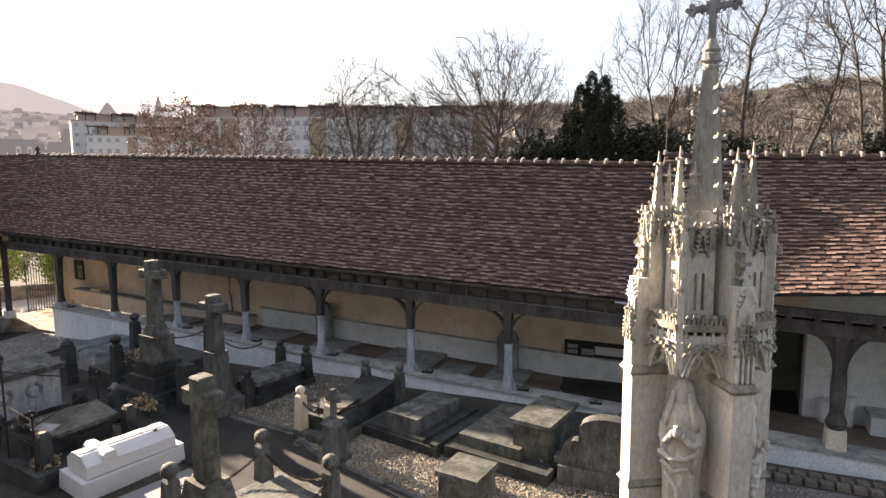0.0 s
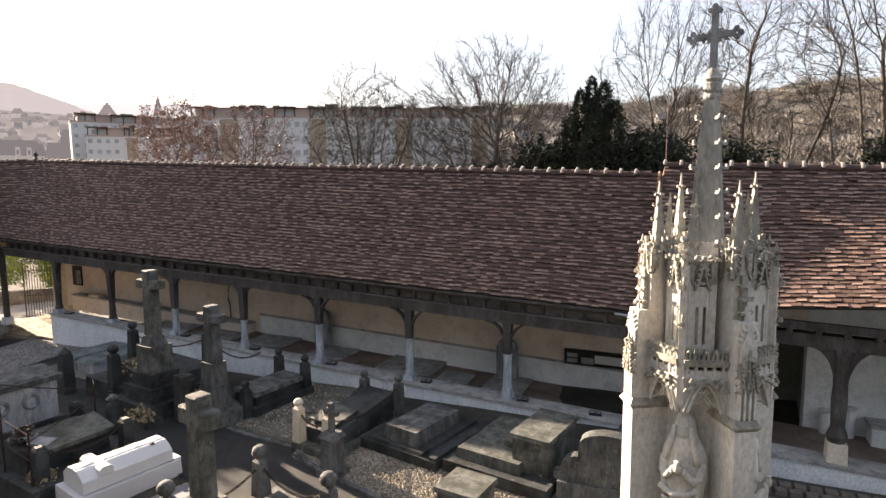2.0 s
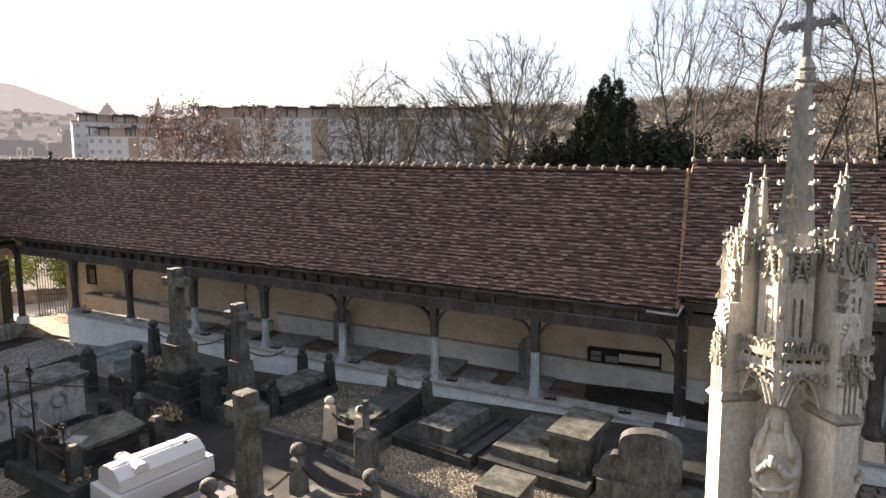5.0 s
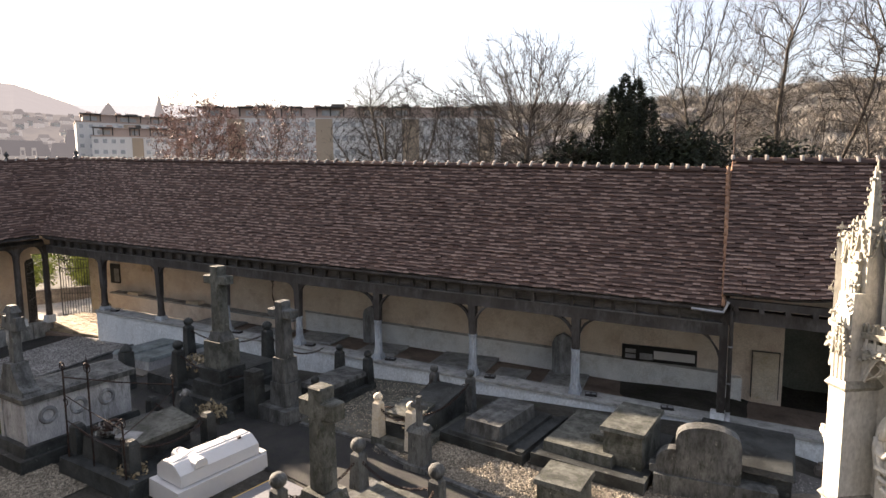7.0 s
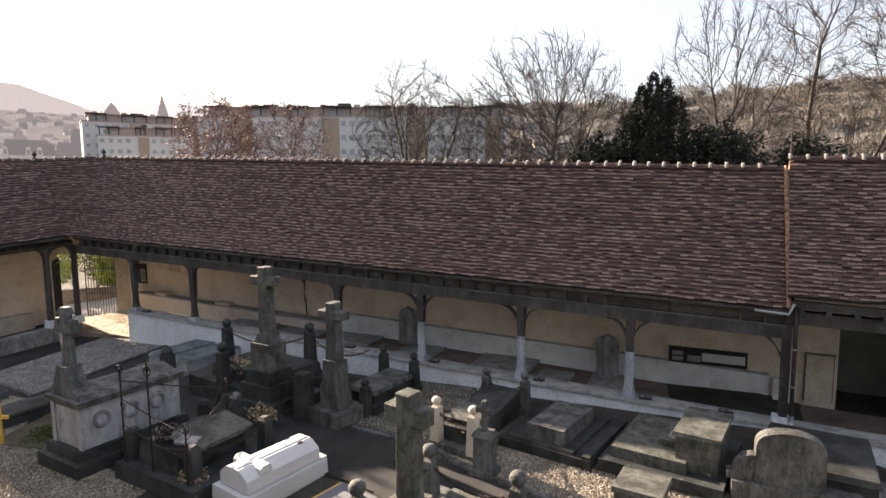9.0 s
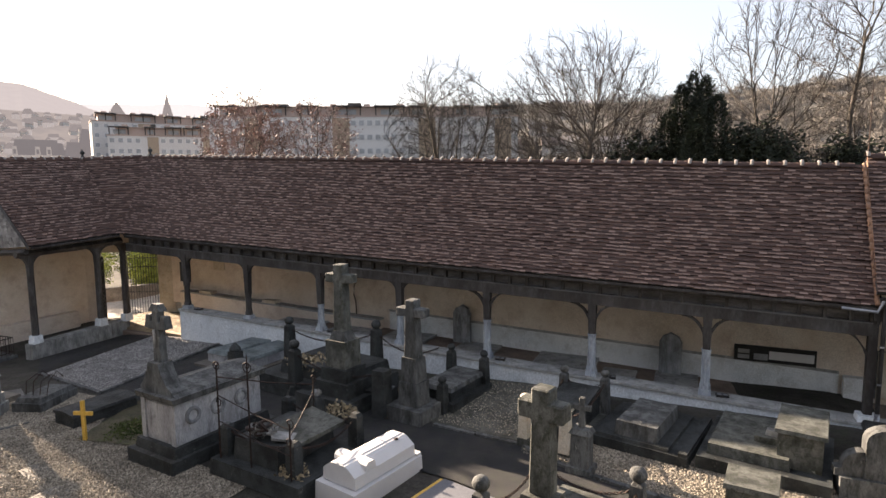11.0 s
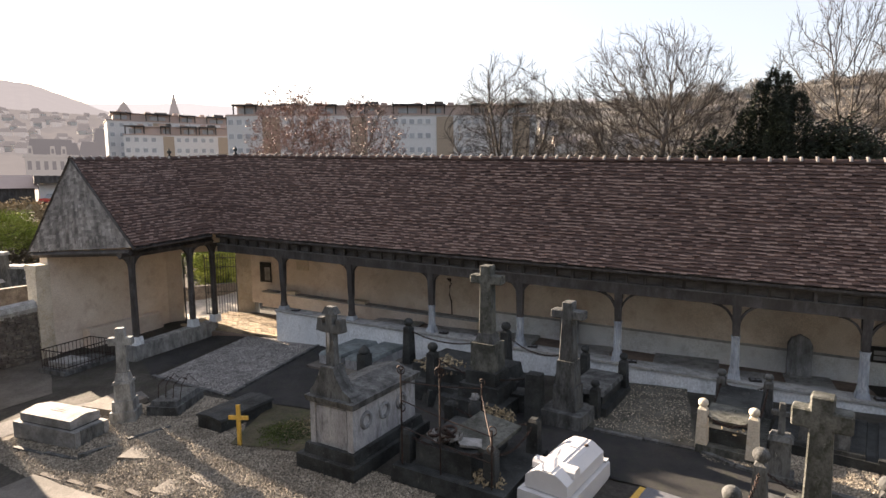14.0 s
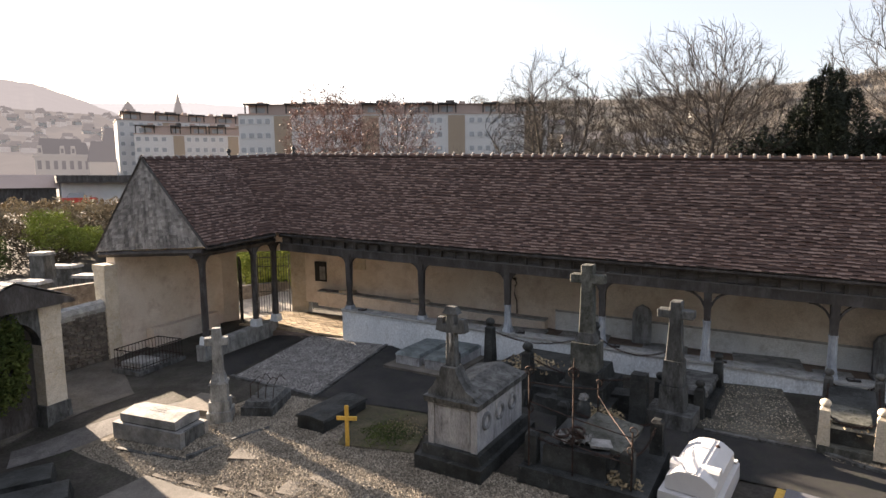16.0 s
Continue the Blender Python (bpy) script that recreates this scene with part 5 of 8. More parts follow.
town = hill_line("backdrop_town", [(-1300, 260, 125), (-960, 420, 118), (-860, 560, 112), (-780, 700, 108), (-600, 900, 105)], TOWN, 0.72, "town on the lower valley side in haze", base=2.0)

rr = random.Random(15)
for k in range(9):
    a, d = radians(rr.uniform(88, 108)), rr.uniform(215, 330)
    x, y = -10 + d * math.cos(a), d * math.sin(a)
    z = 2 + 60 * max(0.0, 1 - (420 - d) / 280) ** 1.3
    t = thing("hillside_house", "pale house among trees on the far slope", "house", x, y, z - 3, rr.uniform(-30, 30), group="hillside houses")
    part("wall", B1(0, 0, 0, 9, 7, 6.5), M["hazewall"], t)
    part("roof", B1(0, 0, 6.5, 9.8, 7.8, 3.2, top=0.92, topy=0.05), M["hazeslate"] if k % 3 else M["hazetile"], t)
    for q in (-2.6, 0, 2.6):
        part("window", B1(q, -3.52, 3.2, 1.0, 0.1, 1.3), M["glass"], t)
def copse(centre, size, count, material, seed, parent):
    """A far stand of bare trees: many thin upright forked slivers in a rounded mass."""
    rg = np.random.default_rng(seed)
    d = rg.normal(0, 1, (count, 3))
    d /= np.linalg.norm(d, axis=1)[:, None]
    p = np.array(centre) + d * np.array(size) * (rg.random((count, 1)) ** 0.4)
    lean = np.stack([rg.normal(0, 0.35, count), rg.normal(0, 0.35, count), np.ones(count)], 1) * rg.uniform(0.6, 1.9, (count, 1))
    wid = np.stack([rg.normal(0, 1, count), rg.normal(0, 1, count), np.zeros(count)], 1)
    wid *= 0.16 / (np.linalg.norm(wid, axis=1)[:, None] + 1e-6)
    v = np.stack([p - wid, p + wid, p + lean], 1).reshape(-1, 3).tolist()
    o = mesh_part("branches", [tuple(c) for c in v], [(3 * k, 3 * k + 1, 3 * k + 2) for k in range(count)], material, parent)
    o["kind"] = "stuff"


far_wood = thing("far_trees", "bare brown woods on the far slope", "wood", kind="stuff")
for k in range(200):
    a, d = radians(rr.uniform(55, 114)), rr.uniform(150, 420)
    x, y = -10 + d * math.cos(a), d * math.sin(a)
    z = 2 + 60 * max(0.0, 1 - (420 - d) / 280) ** 1.3
    w = rr.uniform(5, 9)
    copse((x, y, z + 2), (w, w, rr.uniform(3, 5)), 700, M["farwood"], 500 + k, far_wood)

for k in range(150):
    a, d = radians(rr.uniform(50, 92)), rr.uniform(130, 430)
    x, y = -10 + d * math.cos(a), d * math.sin(a)
    z = 2 + 62 * max(0.0, 1 - (420 - d) / 280) ** 1.3
    w = rr.uniform(6, 11)
    copse((x, y, z + 2), (w, w, rr.uniform(3, 6)), 800, M["farwood"], 800 + k, far_wood)

# sheds, bank and bushes in the middle distance
bank = thing("hedge_bank", "dry brown hedge on a bank", "hedge", kind="structure")
for k in range(9):
    leaf_mass("foliage", (-62 + 0.5 * k, 14 + 2.6 * k, 3.4), (2.6, 2.2, 2.0), 2800, 0.11, M["drygrass"], 90 + k, bank, 0.5)
for k in range(6):
    leaf_mass("foliage", (-54.5 + 0.3 * k, 12 + 2.9 * k, 2.0), (2.3, 2.0, 2.4), 2600, 0.1, M["bramble"], 190 + k, bank, 0.4)
for k, (x, y, z, sx, sz, n, mt) in enumerate(((-52.0, 19.3, 3.0, 1.9, 1.8, 3200, "fresh"), (-50.6, 20.9, 2.3, 1.7, 1.2, 2400, "fresh"), (-47.5, 13.0, 2.2, 1.8, 1.9, 2000, "ivy"), (-49.6, 24.0, 2.4, 1.6, 2.0, 1800, "ivy"), (-31.5, 8.4, 0.7, 1.2, 0.7, 1800, "fresh"), (-32.2, 6.2, 0.6, 1.2, 0.8, 1600, "fresh"), (-34.0, 20.6, 1.5, 1.6, 1.9, 4200, "fresh"), (-31.6, 20.9, 1.7, 1.6, 2.2, 4200, "fresh"), (-37.5, 22.5, 2.4, 2.4, 2.8, 5000, "ivy"), (-34.6, 24.0, 2.6, 2.6, 3.0, 5500, "ivy"), (-36.6, 18.6, 1.6, 1.6, 1.7, 1900, "fresh"))):
    t = thing("bush", "sunlit bush of yellow-green leaves" if mt == "fresh" else "dense bush of dark green leaves", "bush", x, y, z, group="bushes")
    leaf_mass("foliage", (0, 0, 0), (sx, sx, sz), int(n * 2.2), 0.06, M[mt], 30 + k, t, 0.45)
tagged(part("wall_terrace", wall_run(bmesh.new(), (-38.5, 17.0), (-39.2, 7.0), 0.4, -0.5, 1.15), M["rubble"]), "low terrace wall beyond the churchyard", "wall", kind="structure")
lane = tagged(part("wall_lane", wall_run(bmesh.new(), (-31.5, 21.5), (-35.5, 14.5), 0.4, -0.5, 0.6), M["rubble"]), "low rubble wall of the lane beyond the gate", "wall", kind="structure")
for k, (x, y, z, sx, sy, sz) in enumerate(((-43.3, 14.0, 0.6, 0.9, 0.8, 2.1), (-41.8, 12.4, 0.8, 1.9, 0.9, 0.7), (-44.5, 15.8, 0.7, 1.6, 0.9, 1.0), (-41.5, 15.6, 0.8, 1.9, 0.9, 0.55))):
    t = thing("far_tomb", "grey tomb on the upper terrace", "tomb", x, y, z - 0.4, 20, group="far tombs")
    part("body", B1(0, 0, 0, sx, sy, sz, top=0.94), M["stone"], t, bevel=0.03)
    part("cap", B1(0, 0, sz, sx * 1.12, sy * 1.12, 0.16, top=0.9), M["ledger"], t, bevel=0.02)
shed = thing("shed", "low dark wooden shed", "shed", -92, 36, 3.2, 62)
part("wall", B1(0, 0, 0, 12, 6, 2.6), M["wood"], shed)
part("roof", B1(0, 0, 2.6, 13, 7, 1.7, top=0.9, topy=0.05), M["aptroof"], shed)
shop = thing("shop", "small shop with a dark flat canopy and red and white front", "shop", -84, 47, 3.2, 62)
part("wall", B1(0, 0, 0, 14, 7, 3.2), M["white"], shop)
part("canopy", B1(0, -1, 3.2, 15, 9, 0.9), M["wood"], shop)
part("shopfront", B1(3, -3.55, 0.6, 5, 0.2, 1.8), M["red"], shop)
car = thing("car", "parked red car, far off", "car", -83, 40.5, 3.55, 62)
part("body", B1(0, 0, 0.3, 4.0, 1.7, 0.7, top=0.95), M["red"], car, bevel=0.12)
part("cabin", B1(-0.2, 0, 1.0, 2.2, 1.5, 0.55, top=0.72), M["glass"], car, bevel=0.05)
for sx in (-1.25, 1.25):
    for sy in (-0.8, 0.8):
        part("wheel", tube(bmesh.new(), [(sx, sy - 0.1, 0.32), (sx, sy + 0.1, 0.32)], 0.32, 10), M["black"], car)


# ---- ground surfaces of the churchyard ----
patch("lane", [(-37.0, 13.5), (-30.0, 14.6), (-28.0, 16.9), (-31.5, 21.4)], M["lane"], 0.02, "pale sunlit lane beyond the gate", "path")
patch("gravel_plot", [(-23.7, 8.65), (-20.2, 8.25), (-20.9, 13.3), (-24.4, 13.3)], M["gravel"], 0.02, "rectangular plot of grey gravel", "gravel")
patch("gravel_front", [(-24.2, 3.75), (-12.6, 2.6), (-12.4, 6.1), (-22.0, 6.9)], M["tangravel"], 0.012, "pale gravel between the graves", "gravel")
patch("gravel_middle", [(-21.9, 6.8), (-17.7, 6.3), (-19.0, 8.0), (-21.6, 8.0)], M["tangravel"], 0.018, "gravel beside the plot", "gravel")
patch("gravel_north", [(-10.4, 9.9), (-8.15, 9.75), (-8.5, 13.2), (-11.3, 13.1)], M["mossshade"], 0.02, "grey gravel before the low wall", "gravel")
patch("gravel_east", [(-8.1, 8.9), (-0.5, 7.4), (4.5, 12.2), (-8.1, 10.4)], M["tangravel"], 0.014, "pale gravel between tombs", "gravel")
patch("gravel_annex", [(-0.4, 9.0), (6.0, 9.0), (6.0, 12.3), (-0.4, 12.3)], M["gravel"], 0.024, "grey gravel before the end bay", "gravel")
patch("asphalt_path", [(-17.0, 8.9), (-7.9, 7.5), (-8.05, 9.55), (-16.5, 10.6)], M["asphalt"], 0.03, "dark asphalt path between the graves", "path")
patch("asphalt_path_east", [(-8.3, 7.5), (-4.2, 6.4), (-3.0, 7.6), (-8.05, 9.4)], M["asphalt"], 0.034, "asphalt path curving past the graves", "path")
patch("asphalt_path_west", [(-26.0, 13.3), (-26.0, 9.8), (-23.85, 8.6), (-24.5, 13.4)], M["asphalt"], 0.02, "dark asphalt strip beside the gravel plot", "path")
patch("asphalt_path_plot", [(-20.05, 8.2), (-16.4, 8.4), (-16.6, 11.2), (-20.75, 13.2)], M["asphalt"], 0.022, "dark asphalt strip beside the gravel plot", "path")
patch("grave_grass", [(-17.75, 6.0), (-15.9, 6.3), (-16.5, 8.25), (-18.5, 8.2)], M["grass"], 0.05, "mossy earth of an unmarked grave", "grave plot")
patch("trodden_yard", [(-30.0, 5.0), (-25.7, 4.6), (-25.6, 6.6), (-29.9, 9.0)], M["trodden"], 0.018, "trodden pale earth before the wing", "path")
patch("concrete_path", [(-25.4, 3.2), (-24.4, 2.6), (-22.2, 7.3), (-22.9, 7.6)], M["gravel"], 0.02, "worn gravelled path", "path")
patch("concrete_apron", [(-21.4, 0.5), (-14.0, 0.0), (-14.2, 3.3), (-21.0, 3.6)], M["concrete"], 0.05, "pale concrete apron", "path")


def kerb(pts, w, h, material, label, lift=0.0):
    """A line of stone kerb following the ground."""
    t = thing("kerb", label, "kerb", group="kerbs", kind="structure")
    for (xa, ya), (xb, yb) in zip(pts, pts[1:]):
        d = math.hypot(xb - xa, yb - ya)
        n = max(1, round(d / 0.9))
        ang = math.atan2(yb - ya, xb - xa)
        for k in range(n):
            x, y = xa + (xb - xa) * (k + 0.5) / n, ya + (yb - ya) * (k + 0.5) / n
            bm = B1(0, 0, -0.1, d / n - 0.012, w, h + 0.1, top=0.98, topy=0.9)
            o = part("kerbstone", bm, material, t, bevel=0.01)
            o.matrix_basis = Matrix.Translation((x, y, ground_z(x, y) + lift)) @ Matrix.Rotation(ang, 4, "Z")
    return t


kerb([(-20.9, 3.68), (-18.2, 3.8), (-14.0, 3.5)], 0.12, 0.03, M["rubble"], "dark stone kerb along the concrete")
kerb([(-23.75, 8.6), (-20.15, 8.2), (-20.85, 13.2)], 0.12, 0.07, M["stone"], "grey kerb round the gravel plot")
kerb([(-22.7, 4.1), (-20.6, 4.3), (-19.9, 6.2)], 0.1, 0.05, M["stone"], "grey kerb in the gravel")
kerb([(-8.0, 9.5), (-7.4, 9.1), (-6.4, 8.75), (-5.2, 8.5), (-4.0, 8.2)], 0.12, 0.08, M["stone"], "curved kerb of the asphalt path")
kerb([(-10.3, 9.75), (-8.1, 9.55)], 0.12, 0.07, M["stone"], "kerb of the asphalt path")
for x, y, sx, sy, r in ((-16.9, 4.75, 0.9, 0.55, -12), (-17.3, 4.2, 0.8, 0.5, 8), (-19.3, 5.0, 0.9, 0.6, 20), (-15.6, 4.3, 0.8, 0.6, -5), (-14.9, 3.9, 0.7, 0.5, 15)):
    t = thing("flagstone", "flat grey flagstone lying in the gravel", "flagstone", x, y, ground_z(x, y) - 0.03, r, group="flagstones")
    part("slab", B1(0, 0, 0, sx, sy, 0.055, top=0.97), M["flag"], t, bevel=0.01)
for k in range(26):
    x, y = 0.2 + 0.26 * (k % 13) + 0.1 * (k // 13), 12.55 + 0.27 * (k // 13)
    part("cobble", B1(0, 0, -0.05, 0.23, 0.24, 0.13, top=0.85), M["rubble"], sill, bevel=0.025).location = (x + 0.4, y, ground_z(x, y))


# ---- parts of graves ----
def steps(t, mt, rows, name="step"):
    """Blocks set one on another: (width, depth, z0, z1, taper)."""
    for w, d, z0, z1, tp in rows:
        part(name, B1(0, 0, z0, w, d, z1 - z0, top=tp), mt, t, bevel=0.02)


def cross_mesh(w, th, z0, z1, arm, arm_z, arm_h, taper=0.8, cham=0.035):
    """An upright Latin cross from z0 to z1 with chamfered edges."""
    h = z1 - z0
    wa = w * taper
    poly = [(-w / 2, z0), (w / 2, z0), (wa / 2, arm_z - arm_h / 2), (arm / 2, arm_z - arm_h / 2), (arm / 2, arm_z + arm_h / 2), (wa / 2, arm_z + arm_h / 2), (wa / 2, z1),
            (-wa / 2, z1), (-wa / 2, arm_z + arm_h / 2), (-arm / 2, arm_z + arm_h / 2), (-arm / 2, arm_z - arm_h / 2), (-wa / 2, arm_z - arm_h / 2)]
    bm = prism(bmesh.new(), poly, th, Matrix.Identity(4))
    bmesh.ops.recalc_face_normals(bm, faces=bm.faces)
    if cham:
        bmesh.ops.bevel(bm, geom=[e for e in bm.edges if len(e.link_faces) == 2 and e.calc_face_angle(0) > 0.5], offset=cham, segments=1, affect="EDGES", clamp_overlap=True)
    return bm


def bollard(x, y, z, h, w, mt, label, group, ball=0.105, rz=-10):
    """A tapering square grave post with a ball on a neck."""
    t = thing("grave_post", label, "grave post", x, y, z, rz, group=group)
    part("post", B1(0, 0, 0, w * 1.15, w * 1.15, h - 2 * ball - 0.05, top=0.78), mt, t, bevel=0.02)
    part("cap", B1(0, 0, h - 2 * ball - 0.05, w * 0.9, w * 0.9, 0.06, top=0.5), mt, t)
    n = 8
    part("ball", lathe(bmesh.new(), [(0.02 + ball * math.sin(math.pi * k / n), h - ball - ball * math.cos(math.pi * k / n)) for k in range(n + 1)], seg=12), mt, t, smooth=True)
    return Vector((x, y, z + h - 2 * ball - 0.12))


def chain(a, b, sag, label="rusty iron chain hung between grave posts", link=0.075):
    """A hanging chain of interlocked links."""
    a, b = Vector(a), Vector(b)
    t = thing("chain", label, "chain", group="chains")
    n = max(4, int(((b - a).length + sag) / (link * 0.8)))
    verts, faces = [], []
    for i in range(n):
        s0, s1 = i / n, (i + 1) / n
        p, q = [a.lerp(b, s) - Vector((0, 0, sag * 4 * s * (1 - s))) for s in (s0, s1)]
        d = (q - p).normalized()
        up = Vector((0, 0, 1)) if i % 2 else d.cross(Vector((0, 0, 1))).normalized()
        side = d.cross(up).normalized()
        up = side.cross(d)
        c = (p + q) / 2
        ln, wd, r = (q - p).length * 0.72, 0.024, 0.0095
        loop = [c + d * ln * math.cos(2 * math.pi * k / 8) + up * wd * math.sin(2 * math.pi * k / 8) for k in range(8)]
        base = len(verts)
        for k in range(8):
            o = (loop[k] - c).normalized()
            verts += [tuple(loop[k] + o * r), tuple(loop[k] + side * r), tuple(loop[k] - o * r), tuple(loop[k] - side * r)]
        for k in range(8):
            j = (k + 1) % 8
            for m in range(4):
                l = (m + 1) % 4
                faces.append((base + 4 * k + m, base + 4 * k + l, base + 4 * j + l, base + 4 * j + m))
    mesh_part("chain_run", verts, faces, M["iron"], t)["kind"] = "stuff"


def ring(bm, r, tr, m, seg=16, sub=6):
    rows = []
    for i in range(seg):
        a = 2 * math.pi * i / seg
        rows.append([bm.verts.new(m @ Vector(((r + tr * math.cos(2 * math.pi * k / sub)) * math.cos(a), (r + tr * math.cos(2 * math.pi * k / sub)) * math.sin(a), tr * math.sin(2 * math.pi * k / sub)))) for k in range(sub)])
    for i in range(seg):
        for k in range(sub):
            bm.faces.new((rows[i][k], rows[(i + 1) % seg][k], rows[(i + 1) % seg][(k + 1) % sub], rows[i][(k + 1) % sub]))
    return bm


def scroll(bm, p, d, size, r=0.012):
    """A wrought-iron volute starting at p, in the upright plane of direction d."""
    pts = []
    for k in range(15):
        a = -math.pi / 2 + k * 0.42
        q = size * (1 - k / 19)
        pts.append(Vector(p) + Vector(d) * (size * 0.0 + q * math.cos(a)) + Vector((0, 0, size + q * math.sin(a))))
    tube(bm, pts, r, 4)


def G(x, y):
    return ground_z(x, y)


# white painted tomb with a coped lid and a raised cross
t = thing("white_tomb", "bright white painted tomb with a coped lid bearing a raised cross", "tomb", -10.25, 7.0, G(-10.2, 7), -10.4)
part("base", B1(0, 0, 0, 1.0, 1.92, 0.34, top=0.985), M["white"], t, bevel=0.012)
part("base_block", B1(0, 0.9, 0.34, 0.92, 0.13, 0.05), M["white"], t, bevel=0.01)
part("bed", B1(0, 0, 0.34, 0.76, 1.6, 0.02), M["stone"], t, "dark joint under the lid")
bm = prism(bmesh.new(), [(-0.41, 0.36), (0.41, 0.36), (0.4, 0.58), (0.22, 0.71), (0.15, 0.735), (-0.15, 0.735), (-0.22, 0.71), (-0.4, 0.58)], 1.66, Matrix.Identity(4))
part("lid", bm, M["white"], t, bevel=0.01)
bm = prism(bmesh.new(), [(-0.13, 0.6), (0.13, 0.6), (0.12, 0.7), (0.07, 0.75), (-0.07, 0.75), (-0.12, 0.7)], 0.82, Matrix.Translation((0, -0.42, 0)) @ Matrix.Rotation(radians(90), 4, "Z"))
part("cross_arm", bm, M["white"], t, bevel=0.01)
part("cross_stem", B1(0, 0.0, 0.725, 0.2, 1.62, 0.026, top=0.8, topy=1.0), M["white"], t, bevel=0.006)
for k, (x, y, w) in enumerate(((0.23, 0.2, 0.3), (0.25, 0.28, 0.24), (0.27, 0.36, 0.3))):
    part("worn_writing", B1(0, 0, 0, 0.012, w, 0.004), M["stone"], t).matrix_basis = Matrix.Translation((x, y, 0.715 - (x - 0.2) * 0.74)) @ Matrix.Rotation(radians(38), 4, "Y")
part("bronze_ornament", lathe(bmesh.new(), [(0.05, 0), (0.04, 0.02), (0.01, 0.03)], x=0.17, y=0.55, z=0.732, seg=8), M["iron"], t)

# flat slate-coloured slab beside it, with an ochre edge
t = thing("flat_grave", "low grave with a smooth blue-grey slab and an ochre edge", "grave", -8.55, 6.25, G(-8.5, 6.3), -12)
part("edging", B1(0, 0, 0, 1.35, 2.15, 0.16), M["yellow"], t, "ochre tiled edge", bevel=0.01)
part("slab", B1(0.08, -0.03, 0.16, 1.2, 2.05, 0.08), M["slate"], t, bevel=0.012)

# raised grave with a tall stone cross, corner posts and chains
t = thing("raised_grave", "raised stone grave under the tall cross, lichened", "grave", -6.2, 6.55, G(-6.2, 6.5), -11)
part("plinth", B1(0, 0, 0, 2.15, 2.1, 0.34, top=0.97), M["stone"], t, bevel=0.02)
part("slab", B1(0.05, 0.12, 0.34, 1.5, 1.6, 0.14, top=0.95), M["mossstone"], t, bevel=0.02)
t = thing("stone_cross", "tall weathered limestone cross on a square foot", "cross", -6.52, 5.7, 0.6, -11, group="tall crosses")
steps(t, M["mossstone"], ((0.95, 0.85, 0, 0.5, 0.97), (0.66, 0.6, 0.5, 1.0, 0.72)), "foot")
part("cross", cross_mesh(0.33, 0.27, 1.0, 2.54, 0.7, 2.22, 0.26, 0.84, 0.022), M["mossstone"], t)
pts = [bollard(x, y, 0.62, 0.92, 0.22, M["stone"], "squat grey grave post with a round ball", "posts of the tall cross", 0.12) for x, y in ((-7.53, 5.87), (-7.08, 7.42), (-5.41, 7.15), (-5.6, 5.5))]
for a, b in ((0, 1), (1, 2), (2, 3)):
    chain(pts[a], pts[b], 0.28)

# grave with four corner posts, chains and a rusty iron canopy
x0, x1, y0, y1 = -13.25, -11.05, 6.05, 7.95
t = thing("enclosed_grave", "overgrown raised stone grave with a tilted ledger slab", "grave", -12.15, 7.0, G(-12, 7), -5)
part("plinth", B1(0, 0, 0, 2.45, 2.15, 0.32, top=0.98), M["darkstone"], t, bevel=0.03)
part("chest", B1(-0.2, 0.0, 0.32, 1.25, 1.6, 0.42, top=0.96), M["darkstone"], t, bevel=0.03)
part("ledger", B1(0.1, 0.25, 0.76, 1.0, 1.25, 0.09), M["mossstone"], t, bevel=0.015).rotation_euler = (0.05, 0.08, -0.1)
part("fallen_slab", B1(-0.1, -0.35, 0.84, 0.42, 0.28, 0.05), M["ledger"], t, bevel=0.01).rotation_euler = (0.12, 0.1, 0.5)
rr = random.Random(8)
bm = bmesh.new()
for k in range(5):
    ring(bm, rr.uniform(0.1, 0.2), 0.03, pose(-0.35 + rr.gauss(0, 0.2), -0.55 + rr.gauss(0, 0.12), 0.86 + 0.04 * k, rr.gauss(0, 25), rr.gauss(0, 25), 0))
part("iron_wreath", bm, M["iron"], t, "tangled rusty wreaths")
leaf_mass("withered_bouquet", (-0.3, -0.55, 0.9), (0.5, 0.22, 0.13), 260, 0.05, M["ledger"], 14, t, 0.3)
leaf_mass("foliage", (0.7, -0.7, 0.35), (0.45, 0.35, 0.15), 220, 0.045, M["drygrass"], 15, t, 0.3)
tops = []
for x, y in ((x0, y0 + 0.3), (-11.42, 6.2), (-11.09, 7.74), (x0 + 0.2, y1)):
    q = thing("corner_post", "rough square stone corner post of an enclosed grave", "grave post", x, y, G(x, y), -5, group="corner posts")
    part("post", B1(0, 0, 0, 0.25, 0.23, 0.93, top=0.92), M["darkstone"], q, bevel=0.03)
    part("cap", B1(0, 0, 0.93, 0.23, 0.21, 0.07, top=0.6), M["darkstone"], q, bevel=0.01)
    tops.append(Vector((x, y, G(x, y) + 0.9)))
chain(tops[0], tops[1], 0.16)
chain(tops[1], tops[2], 0.24)
chain(tops[2], tops[3], 0.2)
t = thing("iron_canopy", "rusty wrought-iron grave canopy with scrolls", "ironwork")
P = [Vector(p) for p in ((-13.26, 6.15, 0.2), (-12.4, 6.1, 0.2), (-12.3, 7.9, 0.2), (-11.33, 6.0, 0.2))]
Q = [Vector(p) for p in ((-13.26, 6.15, 2.43), (-12.4, 6.1, 2.5), (-12.3, 7.9, 1.75), (-11.33, 6.0, 1.62))]
for a, b in zip(P, Q):
    part("upright", tube(bmesh.new(), [a, b], 0.018, 5), M["iron"], t)
